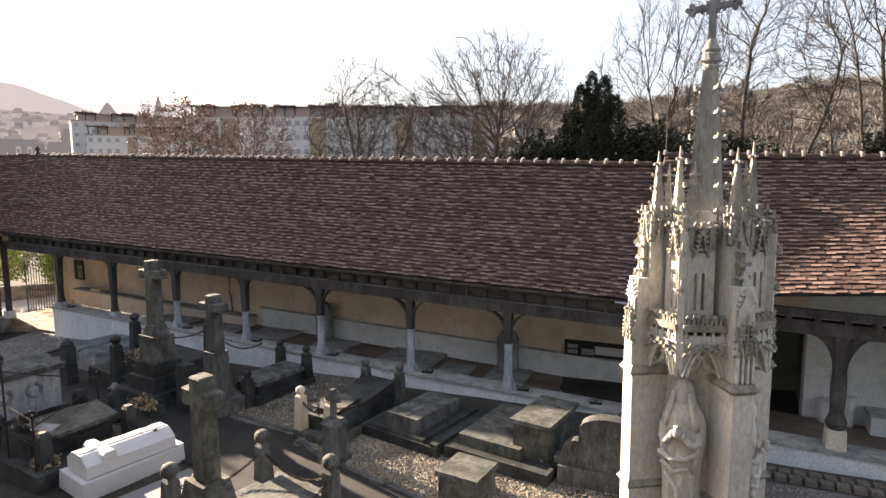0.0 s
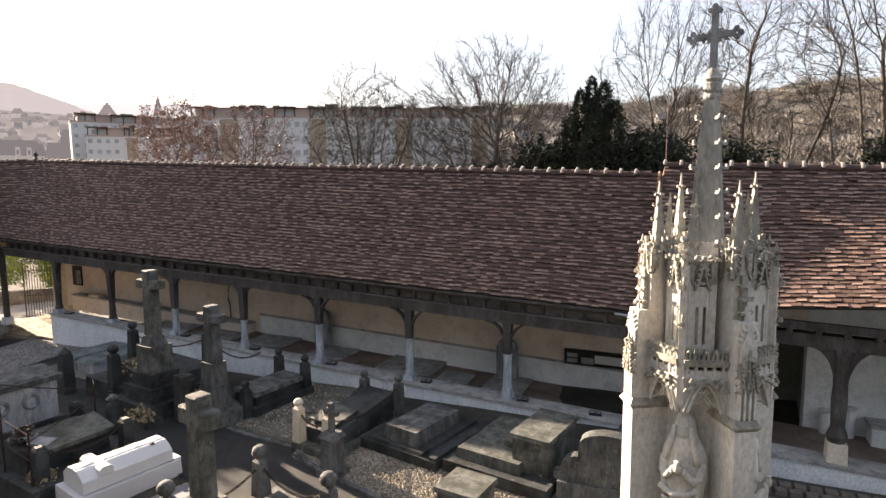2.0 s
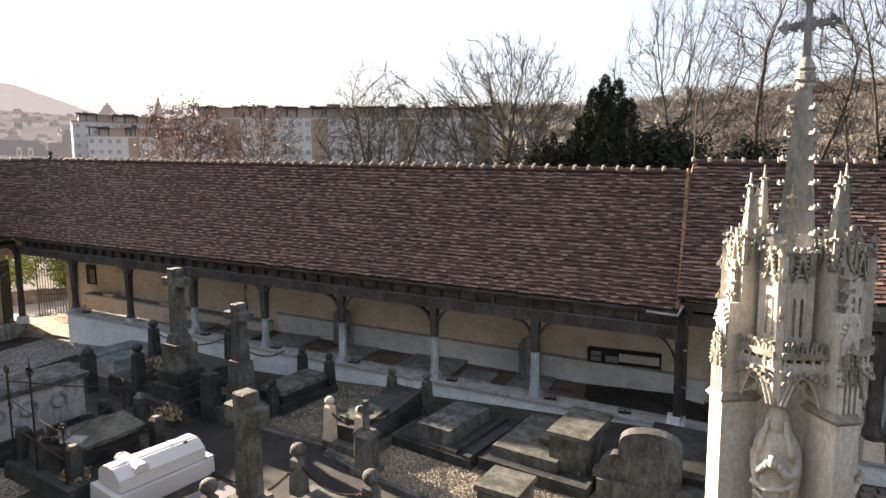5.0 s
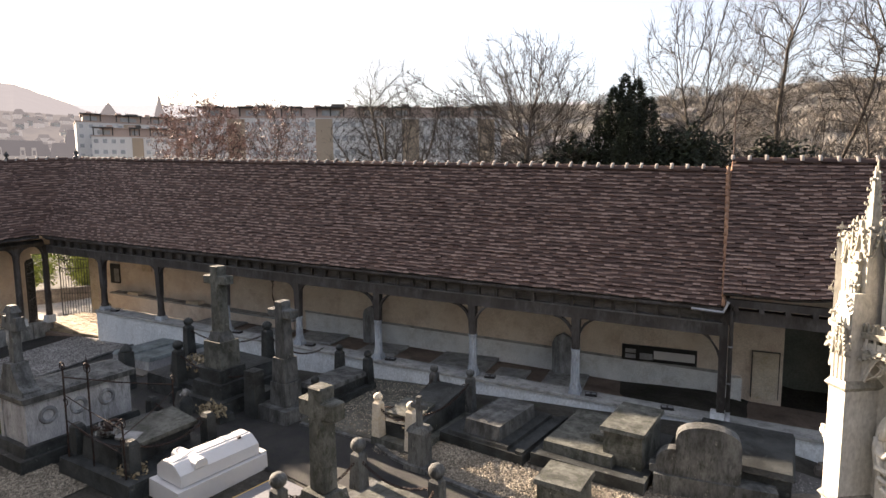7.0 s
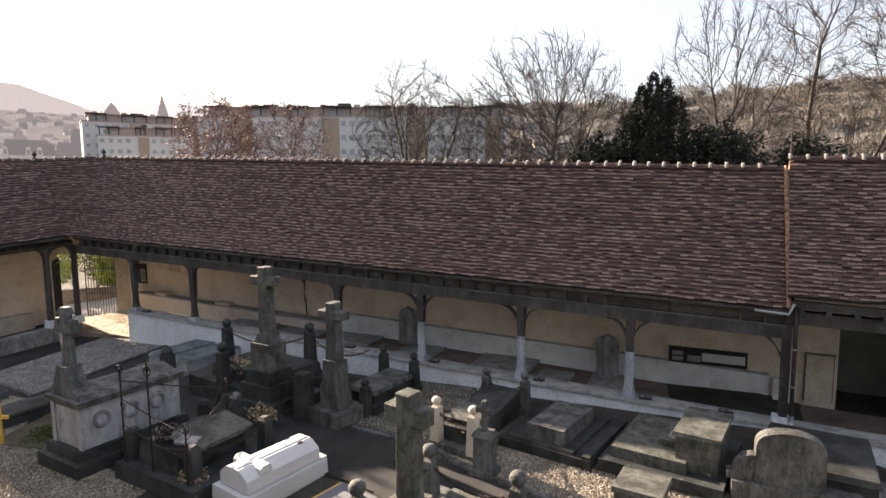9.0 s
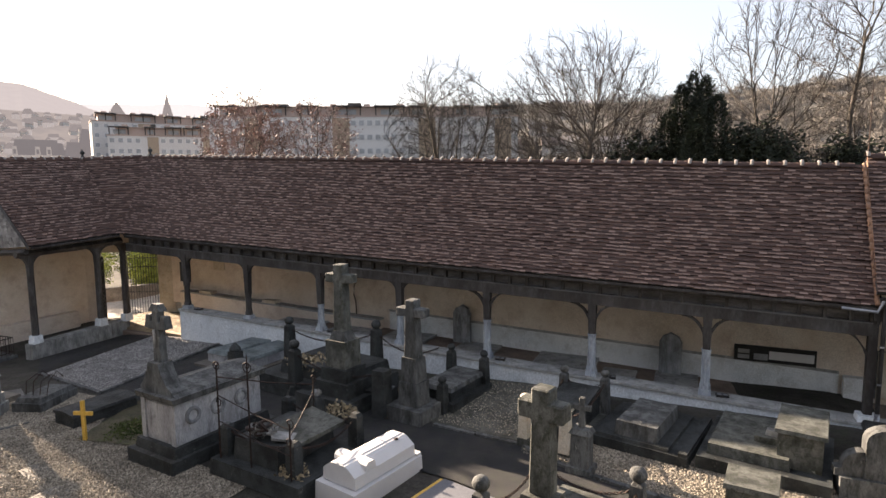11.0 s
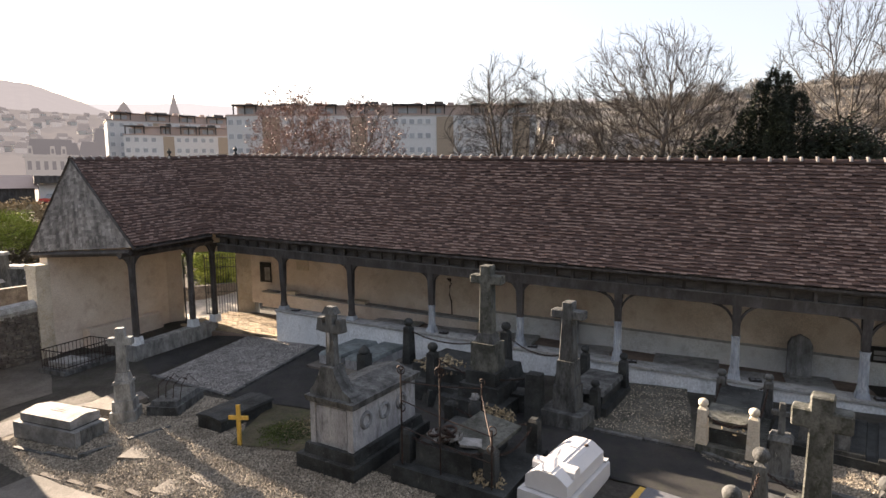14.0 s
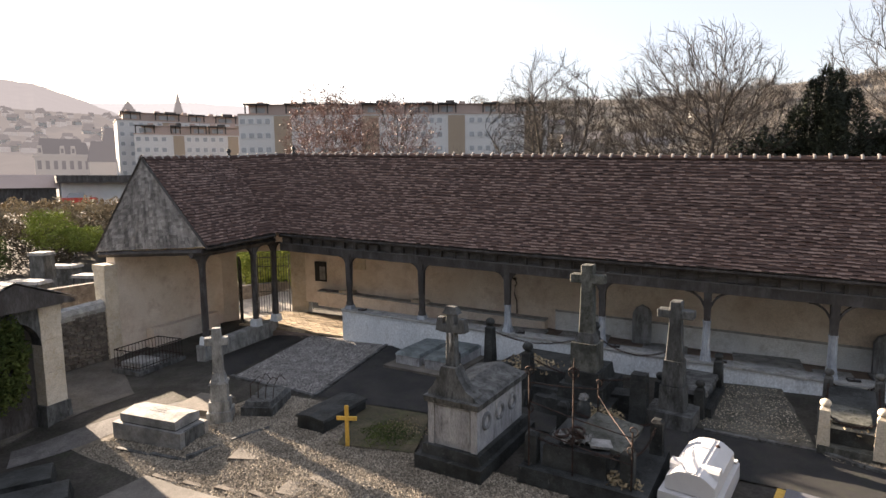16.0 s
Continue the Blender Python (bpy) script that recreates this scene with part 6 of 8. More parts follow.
for a, b in ((Q[0] - Vector((0, 0, 0.25)), Q[2] - Vector((0, 0, 0.15))), (Q[0] - Vector((0, 0, 0.62)), Q[3] - Vector((0, 0, 0.12))), (Q[0] - Vector((0, 0, 1.15)), Q[3] - Vector((0, 0, 0.62))), (Q[2] - Vector((0, 0, 0.3)), Q[3] - Vector((0, 0, 0.25)))):
    part("rail", tube(bmesh.new(), [a, a.lerp(b, 0.5) - Vector((0, 0, 0.03)), b], 0.013, 4), M["iron"], t)
for p, d, s in ((Q[0], (1, 0, 0), 0.1), (Q[0], (-1, 0, 0), 0.1), (Q[1], (1, 0, 0), 0.12), (Q[1], (-1, 0, 0), 0.12), (Q[2], (1, 0, 0), 0.1), (Q[3], (1, 0, 0), 0.11), (Q[3] - Vector((0, 0, 0.35)), (-1, 0, 0), 0.1), (Q[0] - Vector((0, 0, 0.75)), (1, 0, 0), 0.1)):
    bm = bmesh.new()
    scroll(bm, p - Vector((0, 0, 0.1)), d, s)
    part("scroll", bm, M["iron"], t)
part("finial", tube(bmesh.new(), [Q[1], Q[1] + Vector((0, 0, 0.28))], 0.02, 5, 0.004), M["iron"], t)
t = thing("grave_lantern", "small grey funerary urn on the path edge", "urn", -12.75, 8.6, G(-12.7, 8.6), 0)
part("urn", lathe(bmesh.new(), [(0.14, 0), (0.14, 0.25), (0.1, 0.3), (0.16, 0.5), (0.16, 0.7), (0.07, 0.82)], seg=10), M["darkstone"], t, smooth=True)
leaf_mass("withered_bouquet", (0, 0, 0.9), (0.14, 0.14, 0.1), 80, 0.05, M["ledger"], 16, t, 0.2)

# sarcophagus with a cross at its foot and wreaths along its side
t = thing("sarcophagus", "large grey stone sarcophagus with carved wreaths and a coped lid", "tomb", -14.72, 7.1, G(-14.7, 7), -5)
part("plinth", B1(0, 0, -0.05, 1.55, 2.75, 0.33), M["darkstone"], t, bevel=0.03)
part("step", B1(0, 0, 0.28, 1.35, 2.5, 0.2, top=0.97), M["darkstone"], t, bevel=0.03)
part("body", B1(0, 0, 0.48, 1.1, 2.2, 0.9), M["sarc"], t, bevel=0.02)
part("cornice", B1(0, 0, 1.38, 1.26, 2.36, 0.13, top=1.03), M["stone"], t, bevel=0.025)
part("lid", prism(bmesh.new(), [(-0.6, 1.51), (0.6, 1.51), (0.55, 1.55), (0.0, 1.69), (-0.55, 1.55)], 2.2, Matrix.Identity(4)), M["stone"], t)
for k in range(3):
    m = pose(0.555, -0.7 + 0.62 * k, 1.02, 0, 90, 0)
    bm = ring(bmesh.new(), 0.15, 0.045, m)
    part("wreath", bm, M["greystone"], t, "carved stone wreath", smooth=True)
part("end_panel", B1(0.0, -1.105, 0.6, 0.8, 0.03, 0.72), M["sarc"], t, bevel=0.01)
for sx in (-0.5, 0.5):
    part("pilaster", B1(sx, -1.11, 0.48, 0.14, 0.05, 0.9), M["sarc"], t, bevel=0.01)
part("cross_foot", prism(bmesh.new(), [(-0.58, 1.51), (0.52, 1.51), (0.5, 1.6), (0.3, 1.72), (0.14, 1.95), (0.06, 2.15), (-0.26, 2.15), (-0.34, 1.95), (-0.46, 1.72), (-0.58, 1.6)], 0.34, Matrix.Translation((0, -0.94, 0))), M["stone"], t, bevel=0.02)
part("cross", cross_mesh(0.24, 0.18, 2.0, 3.3, 0.54, 2.92, 0.17, 0.8, 0.018), M["stone"], t).location = (-0.1, -0.92, 0)
for a in (-1, 1):
    part("carved_end", B1(a * 0.25 - 0.1, -0.92, 2.86, 0.17, 0.2, 0.27, top=0.72), M["stone"], t, "worn flared arm end", bevel=0.035)
part("carved_end", B1(-0.1, -0.92, 3.22, 0.34, 0.22, 0.15, top=0.6), M["stone"], t, bevel=0.03)
tube_bm = tube(bmesh.new(), [(-0.08, -1.05, 2.85), (-0.06, -1.06, 2.6), (-0.1, -1.05, 2.45)], 0.03, 6, 0.012)
part("small_crucifix", tube_bm, M["ledger"], t, "small pale metal ornament")

moss = thing("moss", "low green moss and weeds on a plain earth grave", "moss", -16.9, 7.0, G(-16.9, 7.0) + 0.06, kind="stuff")
leaf_mass("foliage", (0, 0, 0), (0.95, 0.95, 0.04), 3200, 0.02, M["ivy"], 23, moss, 0.1)
leaf_mass("foliage", (0.2, 0.3, 0), (0.8, 0.8, 0.04), 900, 0.022, M["drygrass"], 24, moss, 0.1)

# yellow wooden cross of a recent grave
t = thing("wooden_cross", "bright yellow varnished wooden grave cross", "cross", -17.48, 6.06, G(-17.5, 6.06) - 0.02, 20)
part("upright", B1(0, 0, 0, 0.085, 0.05, 1.0), M["yellow"], t, bevel=0.006)
part("arm", B1(0, 0.0, 0.66, 0.46, 0.045, 0.085), M["yellow"], t, bevel=0.006)

# low dark tomb beside it
t = thing("low_tomb", "low blackened stone tomb sunk in the ground", "tomb", -18.75, 7.25, G(-18.7, 7.2), -4)
part("chest", B1(0, -0.05, 0, 0.86, 1.62, 0.28, top=0.98), M["darkstone"], t, bevel=0.03)
part("lid", prism(bmesh.new(), [(-0.46, 0.28), (0.46, 0.28), (0.43, 0.34), (0, 0.39), (-0.43, 0.34)], 1.68, Matrix.Translation((0, -0.05, 0))), M["darkstone"], t)

# stone cross on a stepped foot, and the low grave behind it
t = thing("stone_cross", "weathered grey stone cross on a tall stepped foot", "cross", -21.44, 6.08, G(-21.5, 6.2), 38, group="tall crosses")
steps(t, M["crossstone"], ((0.6, 0.58, 0, 0.3, 1), (0.5, 0.48, 0.3, 0.56, 0.98), (0.4, 0.38, 0.56, 1.0, 0.93), (0.45, 0.43, 1.0, 1.06, 0.9)), "foot")
part("neck", B1(0, 0, 1.05, 0.36, 0.33, 0.22, top=0.72), M["crossstone"], t, bevel=0.02)
part("cross", cross_mesh(0.26, 0.2, 1.27, 2.42, 0.58, 2.08, 0.2, 0.85, 0.018), M["crossstone"], t)
t = thing("low_grave", "low grey grave with a plain slab and iron scrollwork", "grave", -20.9, 7.15, G(-20.9, 7.1), 20)
part("plinth", B1(0, 0, 0, 0.85, 1.3, 0.25), M["stone"], t, bevel=0.03)
part("slab", B1(0, 0, 0.25, 0.75, 1.2, 0.12, top=0.9), M["stone"], t, bevel=0.03)
bm = bmesh.new()
for k in range(4):
    tube(bm, [(-0.3 + 0.2 * k, -0.3, 0.35), (-0.35 + 0.22 * k, -0.2, 0.7), (-0.2 + 0.2 * k, 0.0, 0.85 + 0.1 * (k % 2)), (-0.1 + 0.2 * k, 0.1, 0.75)], 0.013, 4)
part("iron_scrollwork", bm, M["iron"], t)
t = thing("flat_grave", "plain flat concrete grave behind the cross", "grave", -22.5, 6.5, G(-22.5, 6.5), 8)
part("slab", B1(0, 0, 0, 1.2, 1.1, 0.18, top=0.96), M["flag"], t, bevel=0.02)

# pale ledger tomb in the sun
t = thing("ledger_tomb", "pale grey ledger tomb with a coped and engraved slab", "tomb", -22.16, 4.88, G(-22.16, 4.88) - 0.03, 5.5)
part("base", B1(0, 0, 0, 2.12, 0.88, 0.4), M["ledger"], t, bevel=0.015)
part("lid", prism(bmesh.new(), [(-0.38, 0.43), (0.38, 0.43), (0.38, 0.63), (0.02, 0.695), (-0.38, 0.63)], 1.72, Matrix.Rotation(radians(90), 4, "Z")), M["ledger"], t, bevel=0.01)
# blackened stone gives the joint its shade by colour
part("bed", B1(0, 0, 0.4, 1.68, 0.72, 0.03), M["darkstone"], t, "bed joint with its shade painted dark")
for k in range(4):
    part("worn_writing", B1(0, 0, 0, 0.34 + 0.13 * (k % 2), 0.016, 0.004), M["stone"], t).matrix_basis = Matrix.Translation((0.08 - 0.05 * (k % 2), 0.12 - 0.07 * k, 0.697 - 0.18 * abs(0.12 - 0.07 * k))) @ Matrix.Rotation(radians(-10 if k < 2 else 10), 4, "X")
part("base_joint", B1(1.04, 0, 0.02, 0.07, 0.6, 0.385), M["stone"], t)

# railed grave by the wing
t = thing("railed_grave", "small grave inside a low rusty iron railing", "railing", -27.75, 8.75, G(-27.7, 8.7), 5)
part("kerb_frame", B1(0, 0, 0, 1.25, 1.95, 0.14), M["stone"], t, bevel=0.02)
part("rail", tube(bmesh.new(), [(-0.55, -0.9, 0.78), (0.55, -0.9, 0.78), (0.55, 0.9, 0.78), (-0.55, 0.9, 0.78), (-0.55, -0.9, 0.78)], 0.018, 4), M["iron"], t)
part("rail", tube(bmesh.new(), [(-0.55, -0.9, 0.25), (0.55, -0.9, 0.25), (0.55, 0.9, 0.25), (-0.55, 0.9, 0.25), (-0.55, -0.9, 0.25)], 0.014, 4), M["iron"], t)
for k in range(9):
    for x, y in ((-0.55 + 1.1 * k / 8, -0.9), (-0.55 + 1.1 * k / 8, 0.9)):
        part("bar", tube(bmesh.new(), [(x, y, 0.12), (x, y, 0.8)], 0.009, 4), M["iron"], t)
for k in range(1, 13):
    for x in (-0.55, 0.55):
        part("bar", tube(bmesh.new(), [(x, -0.9 + 1.8 * k / 13, 0.12), (x, -0.9 + 1.8 * k / 13, 0.8)], 0.009, 4), M["iron"], t)
part("ledger", B1(0, -0.35, 0.14, 0.9, 0.8, 0.2), M["ledger"], t, bevel=0.02)

# pair of low slabs by the white wall, with a carved cross behind
for x, y in ((-18.85, 12.35), (-17.72, 12.2)):
    t = thing("slab_tomb", "low pale stone tomb with a dark coped slab", "tomb", x, y, G(x, y), -5, group="paired slab tombs")
    part("chest", B1(0, 0, 0, 0.9, 2.05, 0.34), M["sarc"], t, bevel=0.015)
    part("lid", B1(0, 0, 0.34, 0.95, 2.1, 0.1, top=0.9), M["slabtop"], t, "green-grey coped slab", bevel=0.01)
    part("bed", B1(0, -0.2, -0.02, 1.35, 2.4, 0.08), M["flag"], t, bevel=0.01)
t = thing("square_post", "square dark stone post with a rounded top", "grave post", -16.66, 9.92, G(-16.7, 9.9), -6)
part("post", B1(0, 0, 0, 0.34, 0.32, 1.12, top=0.9), M["darkstone"], t, bevel=0.02)
part("cap", lathe(bmesh.new(), [(0.15, 1.12), (0.17, 1.17), (0.14, 1.24), (0.07, 1.31), (0.03, 1.36)], seg=10), M["darkstone"], t, smooth=True)

# tall cross on rock-work with posts and chains
t = thing("stone_cross", "very tall dark stone cross on a stepped rock-work base", "cross", -13.0, 10.0, G(-13, 10), -6, group="tall crosses")
g0 = G(-13, 10)
steps(t, M["darkstone"], ((1.6, 1.45, 0, 0.42, 0.96), (1.15, 1.05, 0.42, 0.78, 0.95), (0.84, 0.8, 0.78, 1.1, 0.97)), "step")
steps(t, M["mossstone"], ((0.66, 0.6, 1.1, 2.02 - g0, 0.97),), "foot")
part("neck", B1(0, 0, 2.02 - g0, 0.5, 0.46, 0.24, top=0.72), M["stone"], t, bevel=0.02)
part("cross", cross_mesh(0.36, 0.29, 2.24 - g0, 3.95 - g0, 0.84, 3.6 - g0, 0.22, 0.8, 0.02), M["mossstone"], t)
leaf_mass("foliage", (0.7, -0.9, 0.35), (0.6, 0.4, 0.2), 250, 0.045, M["drygrass"], 17, t, 0.3)
rr = random.Random(12)
for k in range(14):
    x, y = rr.uniform(-15.2, -11.9), rr.uniform(9.1, 11.6)
    q = thing("rock", "rough dark rock of the grave rockery", "rock", x, y, G(x, y) - 0.05, rr.uniform(0, 90), group="rockery stones")
    s = rr.uniform(0.3, 0.65)
    bm = B1(0, 0, 0, s * 1.4, s, s * 0.8, top=rr.uniform(0.55, 0.85))
    part("stone", bm, M["darkstone"], q, bevel=s * 0.12)
t = thing("grave_mound", "dark stone grave surround heaped with weeds", "grave", -14.2, 10.9, G(-14.2, 10.9), -8)
part("plinth", B1(0, 0, 0, 3.4, 2.2, 0.5, top=0.98), M["darkstone"], t, bevel=0.04)
part("step", B1(0.2, 0.1, 0.5, 2.6, 1.7, 0.35, top=0.95), M["darkstone"], t, bevel=0.04)
leaf_mass("foliage", (-0.3, -0.3, 0.8), (1.1, 0.7, 0.16), 700, 0.055, M["drygrass"], 18, t, 0.2)
pb = [bollard(x, y, G(x, y) + dz, h, 0.26, M["darkstone"], "dark stone grave post with a round ball", "posts of the tallest cross", 0.12) for x, y, dz, h in ((-16.3, 11.8, 0.3, 1.4), (-14.5, 9.9, 0.3, 1.35), (-13.2, 11.9, 0.3, 1.5))]
q = thing("square_post", "square dark stone post with a flat top", "grave post", -11.7, 9.75, G(-11.7, 9.7), -6)
part("post", B1(0, 0, 0, 0.4, 0.36, 1.2, top=0.86), M["darkstone"], q, bevel=0.03)
chain(pb[0], pb[2], 0.35)
chain(pb[2], (-11.2, 11.9, 1.5), 0.35)
chain(pb[1], (-11.75, 9.75, 1.35), 0.3)

# second tall cross
t = thing("stone_cross", "tall dark stone cross on a two-block foot", "cross", -10.97, 10.05, G(-11, 10), -8, group="tall crosses")
g0 = G(-11, 10)
steps(t, M["stone"], ((1.05, 0.95, 0, 0.36, 0.98), (0.56, 0.52, 0.36, 1.2 - g0, 0.96), (0.47, 0.44, 1.21 - g0, 1.8 - g0, 0.9)), "foot")
part("cross", cross_mesh(0.38, 0.3, 1.72 - g0, 3.2 - g0, 0.8, 2.9 - g0, 0.2, 0.66, 0.02), M["stone"], t)
t = thing("ledger_tomb", "low dark tomb with a sloping rough grey slab", "tomb", -10.6, 11.6, G(-10.6, 11.5), -8)
part("plinth", B1(0, 0, 0, 1.2, 2.0, 0.22, top=0.98), M["darkstone"], t, bevel=0.03)
part("chest", B1(0, 0, 0.22, 0.86, 1.7, 0.24, top=0.97), M["darkstone"], t, bevel=0.03)
part("lid", B1(0, 0, 0.46, 0.95, 1.75, 0.1, top=0.94), M["stone"], t, bevel=0.02)
for x, y, h in ((-11.32, 10.6, 1.0), (-10.42, 10.5, 0.95), (-11.1, 12.5, 1.15), (-10.05, 12.35, 1.1)):
    bollard(x, y, G(x, y), h, 0.22, M["darkstone"], "slim dark grave post with a pale ball", "posts of the second cross", 0.09)

# grave with four pale posts
t = thing("chained_grave", "mossy tomb with a sloping slab and dead flowers", "tomb", -7.38, 10.65, G(-7.4, 10.6), -7)
part("plinth", B1(0, 0, 0, 1.25, 2.5, 0.16), M["mossstone"], t, bevel=0.02)
part("chest", prism(bmesh.new(), [(-1.0, 0.16), (1.05, 0.16), (1.05, 0.78), (-1.0, 0.48)], 0.88, Matrix.Rotation(radians(90), 4, "Z")), M["darkstone"], t, bevel=0.02)
part("slab", B1(0, 0, 0, 0.8, 0.75, 0.05), M["mossstone"], t, bevel=0.01).matrix_basis = pose(-0.1, -0.45, 0.6, 8, 0, 0)
leaf_mass("withered_bouquet", (0, -0.85, 0.42), (0.4, 0.2, 0.12), 180, 0.05, M["drygrass"], 19, t, 0.3)
part("small_cross", cross_mesh(0.06, 0.04, 0.6, 0.95, 0.22, 0.84, 0.06, 1, 0), M["darkstone"], t).rotation_euler = (0.9, 0, 0.2)
pw = [bollard(x, y, G(x, y) + 0.1, 1.05, 0.2, M["palestone" if k < 2 else "stone"], "slender pale stone grave post with a small ball", "pale grave posts", 0.085) for k, (x, y) in enumerate(((-8.03, 9.62), (-7.1, 9.42), (-7.7, 11.72), (-6.72, 11.7)))]
chain(pw[0], pw[2], 0.3)
chain(pw[2], pw[3], 0.2)
chain(pw[1], pw[3], 0.25)
chain(pw[0], pw[1], 0.2)

# small cross on a pedestal
t = thing("small_cross", "small grey cross on a square pedestal", "cross", -6.67, 8.96, G(-6.67, 8.96), -7)
steps(t, M["stone"], ((0.5, 0.46, 0, 0.14, 0.97), (0.36, 0.32, 0.14, 0.8, 0.95), (0.42, 0.38, 0.8, 0.9, 0.75)), "foot")
part("cross", cross_mesh(0.12, 0.1, 0.9, 1.5, 0.36, 1.3, 0.1, 0.9, 0.012), M["stone"], t)

# slab tomb A
t = thing("slab_tomb", "long dark stone tomb with a lichened grey slab", "tomb", -5.6, 11.05, G(-5.5, 10.8), -11)
part("plinth", B1(0, 0.02, 0, 2.05, 2.25, 0.2, top=0.99), M["darkstone"], t, bevel=0.03)
part("kerb_bar", B1(0.92, 0.02, 0.2, 0.16, 2.2, 0.07), M["darkstone"], t, bevel=0.02)
part("step", B1(-0.1, 0, 0.2, 1.5, 2.1, 0.07, top=0.98), M["darkstone"], t, bevel=0.02)
part("slab", B1(-0.05, -0.12, 0.27, 0.88, 1.62, 0.3, top=0.95), M["stone"], t, bevel=0.03)
part("seam", B1(-0.05, -0.16, 0.568, 0.03, 1.2, 0.008), M["darkstone"], t)
part("slab_rib", B1(-0.05, -0.12, 0.565, 0.3, 1.45, 0.02, top=0.6, topy=0.97), M["stone"], t)

# chest tomb B
t = thing("chest_tomb", "mossy grave slab with a raised stone chest at its end", "tomb", -3.4, 10.85, G(-3.4, 10.8), -9)
part("plinth", B1(0, 0, 0, 2.2, 2.35, 0.24), M["darkstone"], t, bevel=0.03)
part("ledger", B1(-0.25, 0.05, 0.24, 1.4, 2.0, 0.2, top=0.97), M["mossstone"], t, bevel=0.03)
part("block", B1(0.0, -0.05, 0.44, 0.4, 0.6, 0.12), M["mossstone"], t, bevel=0.02)
part("chest", B1(0.58, -0.1, 0.24, 0.72, 1.35, 0.66), M["mossstone"], t, bevel=0.02)
part("lid", B1(0.58, -0.1, 0.9, 0.84, 1.5, 0.07, top=0.97), M["mossstone"], t, bevel=0.015)
part("open_book", B1(0.1, -0.12, 0.56, 0.26, 0.2, 0.1, top=0.8), M["ledger"], t, bevel=0.02)

# small block tomb nearest the path
t = thing("block_tomb", "small plain block tomb with a flat lid", "tomb", -3.75, 8.85, G(-3.7, 8.8), -6)
part("chest", B1(0, 0, 0, 0.74, 0.74, 0.42), M["mossstone"], t, bevel=0.02)
part("lid", B1(0, 0, 0.42, 0.84, 0.84, 0.09, top=0.97), M["mossstone"], t, bevel=0.015)

# round-headed stone with scrolled wings
t = thing("headstone", "grey round-headed gravestone with scrolled wings", "headstone", -1.5, 9.95, G(-1.5, 9.9) - 0.02, 3)
part("base", B1(0.1, 0.1, 0, 1.95, 0.6, 0.38), M["stone"], t, bevel=0.03)
arch = [(-0.52, 0.34), (0.52, 0.34), (0.52, 1.04), (0.5, 1.12)] + [(0.5 * math.cos(radians(a)), 1.1 + 0.22 * math.sin(radians(a))) for a in range(15, 166, 15)] + [(-0.5, 1.12), (-0.52, 1.04)]
part("stone", prism(bmesh.new(), arch, 0.28, Matrix.Identity(4)), M["stone"], t, bevel=0.02)
wing = [(-0.52, 0.38), (-0.52, 0.85)] + [(-0.55 - 0.3 * math.sin(radians(a)), 0.85 - 0.33 * (1 - math.cos(radians(a)))) for a in range(0, 91, 15)] + [(-0.95, 0.5), (-0.95, 0.38)]
part("wing", prism(bmesh.new(), wing[::-1], 0.22, Matrix.Identity(4)), M["stone"], t)
t = thing("chest_tomb", "dark stone tomb behind the round-headed stone", "tomb", -0.9, 11.1, G(-0.9, 11.1), -6)
part("chest", B1(0, 0, 0, 1.6, 1.9, 0.55), M["darkstone"], t, bevel=0.03)
part("lid", B1(0, 0, 0.55, 1.7, 2.0, 0.1, top=0.95), M["darkstone"], t, bevel=0.02)

# dark slabs in the corner near the concrete
for k, (x, y) in enumerate(((-23.3, 1.9), (-22.2, 1.6), (-21.2, 1.2))):
    t = thing("dark_slab", "low dark grave slab marked with pale lichen rings", "grave slab", x, y, G(x, y), -33, group="dark grave slabs")
    part("slab", B1(0, 0, 0, 0.85, 2.0, 0.3, top=0.94), M["darkstone"], t, bevel=0.05)

# ---- fittings of the gallery ----
def on_wall(u, w, out=0.0):
    return B(u, BACK - out, w)


p = on_wall(-2.87, 0.66, 0.12)
t = thing("notice_board", "long black-framed board with white and grey panels", "notice board", p.x, p.y, p.z, 1)
part("board", B1(0, 0, 0, 2.05, 0.05, 0.46), M["black"], t, bevel=0.01)
part("panel", B1(0.42, -0.03, 0.1, 1.1, 0.012, 0.24), M["white"], t, "white panel")
part("panel", B1(-0.34, -0.03, 0.06, 0.36, 0.012, 0.18), M["zinc"], t, "grey panel")
part("panel", B1(-0.78, -0.03, 0.06, 0.3, 0.012, 0.12), M["zinc"], t, "grey panel")
part("panel", B1(-0.78, -0.03, 0.22, 0.3, 0.012, 0.12), M["ledger"], t, "grey panel")
for u, h, w in ((-12.5, 1.35, 0.62), (-5.62, 1.3, 0.64)):
    p = on_wall(u, -0.1, 0.28)
    t = thing("wall_stele", "old grey upright memorial stone leaning on the wall", "memorial stone", p.x, p.y, p.z, 1, group="memorial stones")
    part("stone", prism(bmesh.new(), [(-w / 2, 0), (w / 2, 0), (w / 2, h - 0.3), (w * 0.36, h - 0.12), (0, h), (-w * 0.36, h - 0.12), (-w / 2, h - 0.3)], 0.2, Matrix.Identity(4)), M["greystone"], t, bevel=0.02)
    part("inscription", B1(0, -0.105, h * 0.4, w * 0.55, 0.012, h * 0.3), M["greystone"], t, "worn grey tablet")
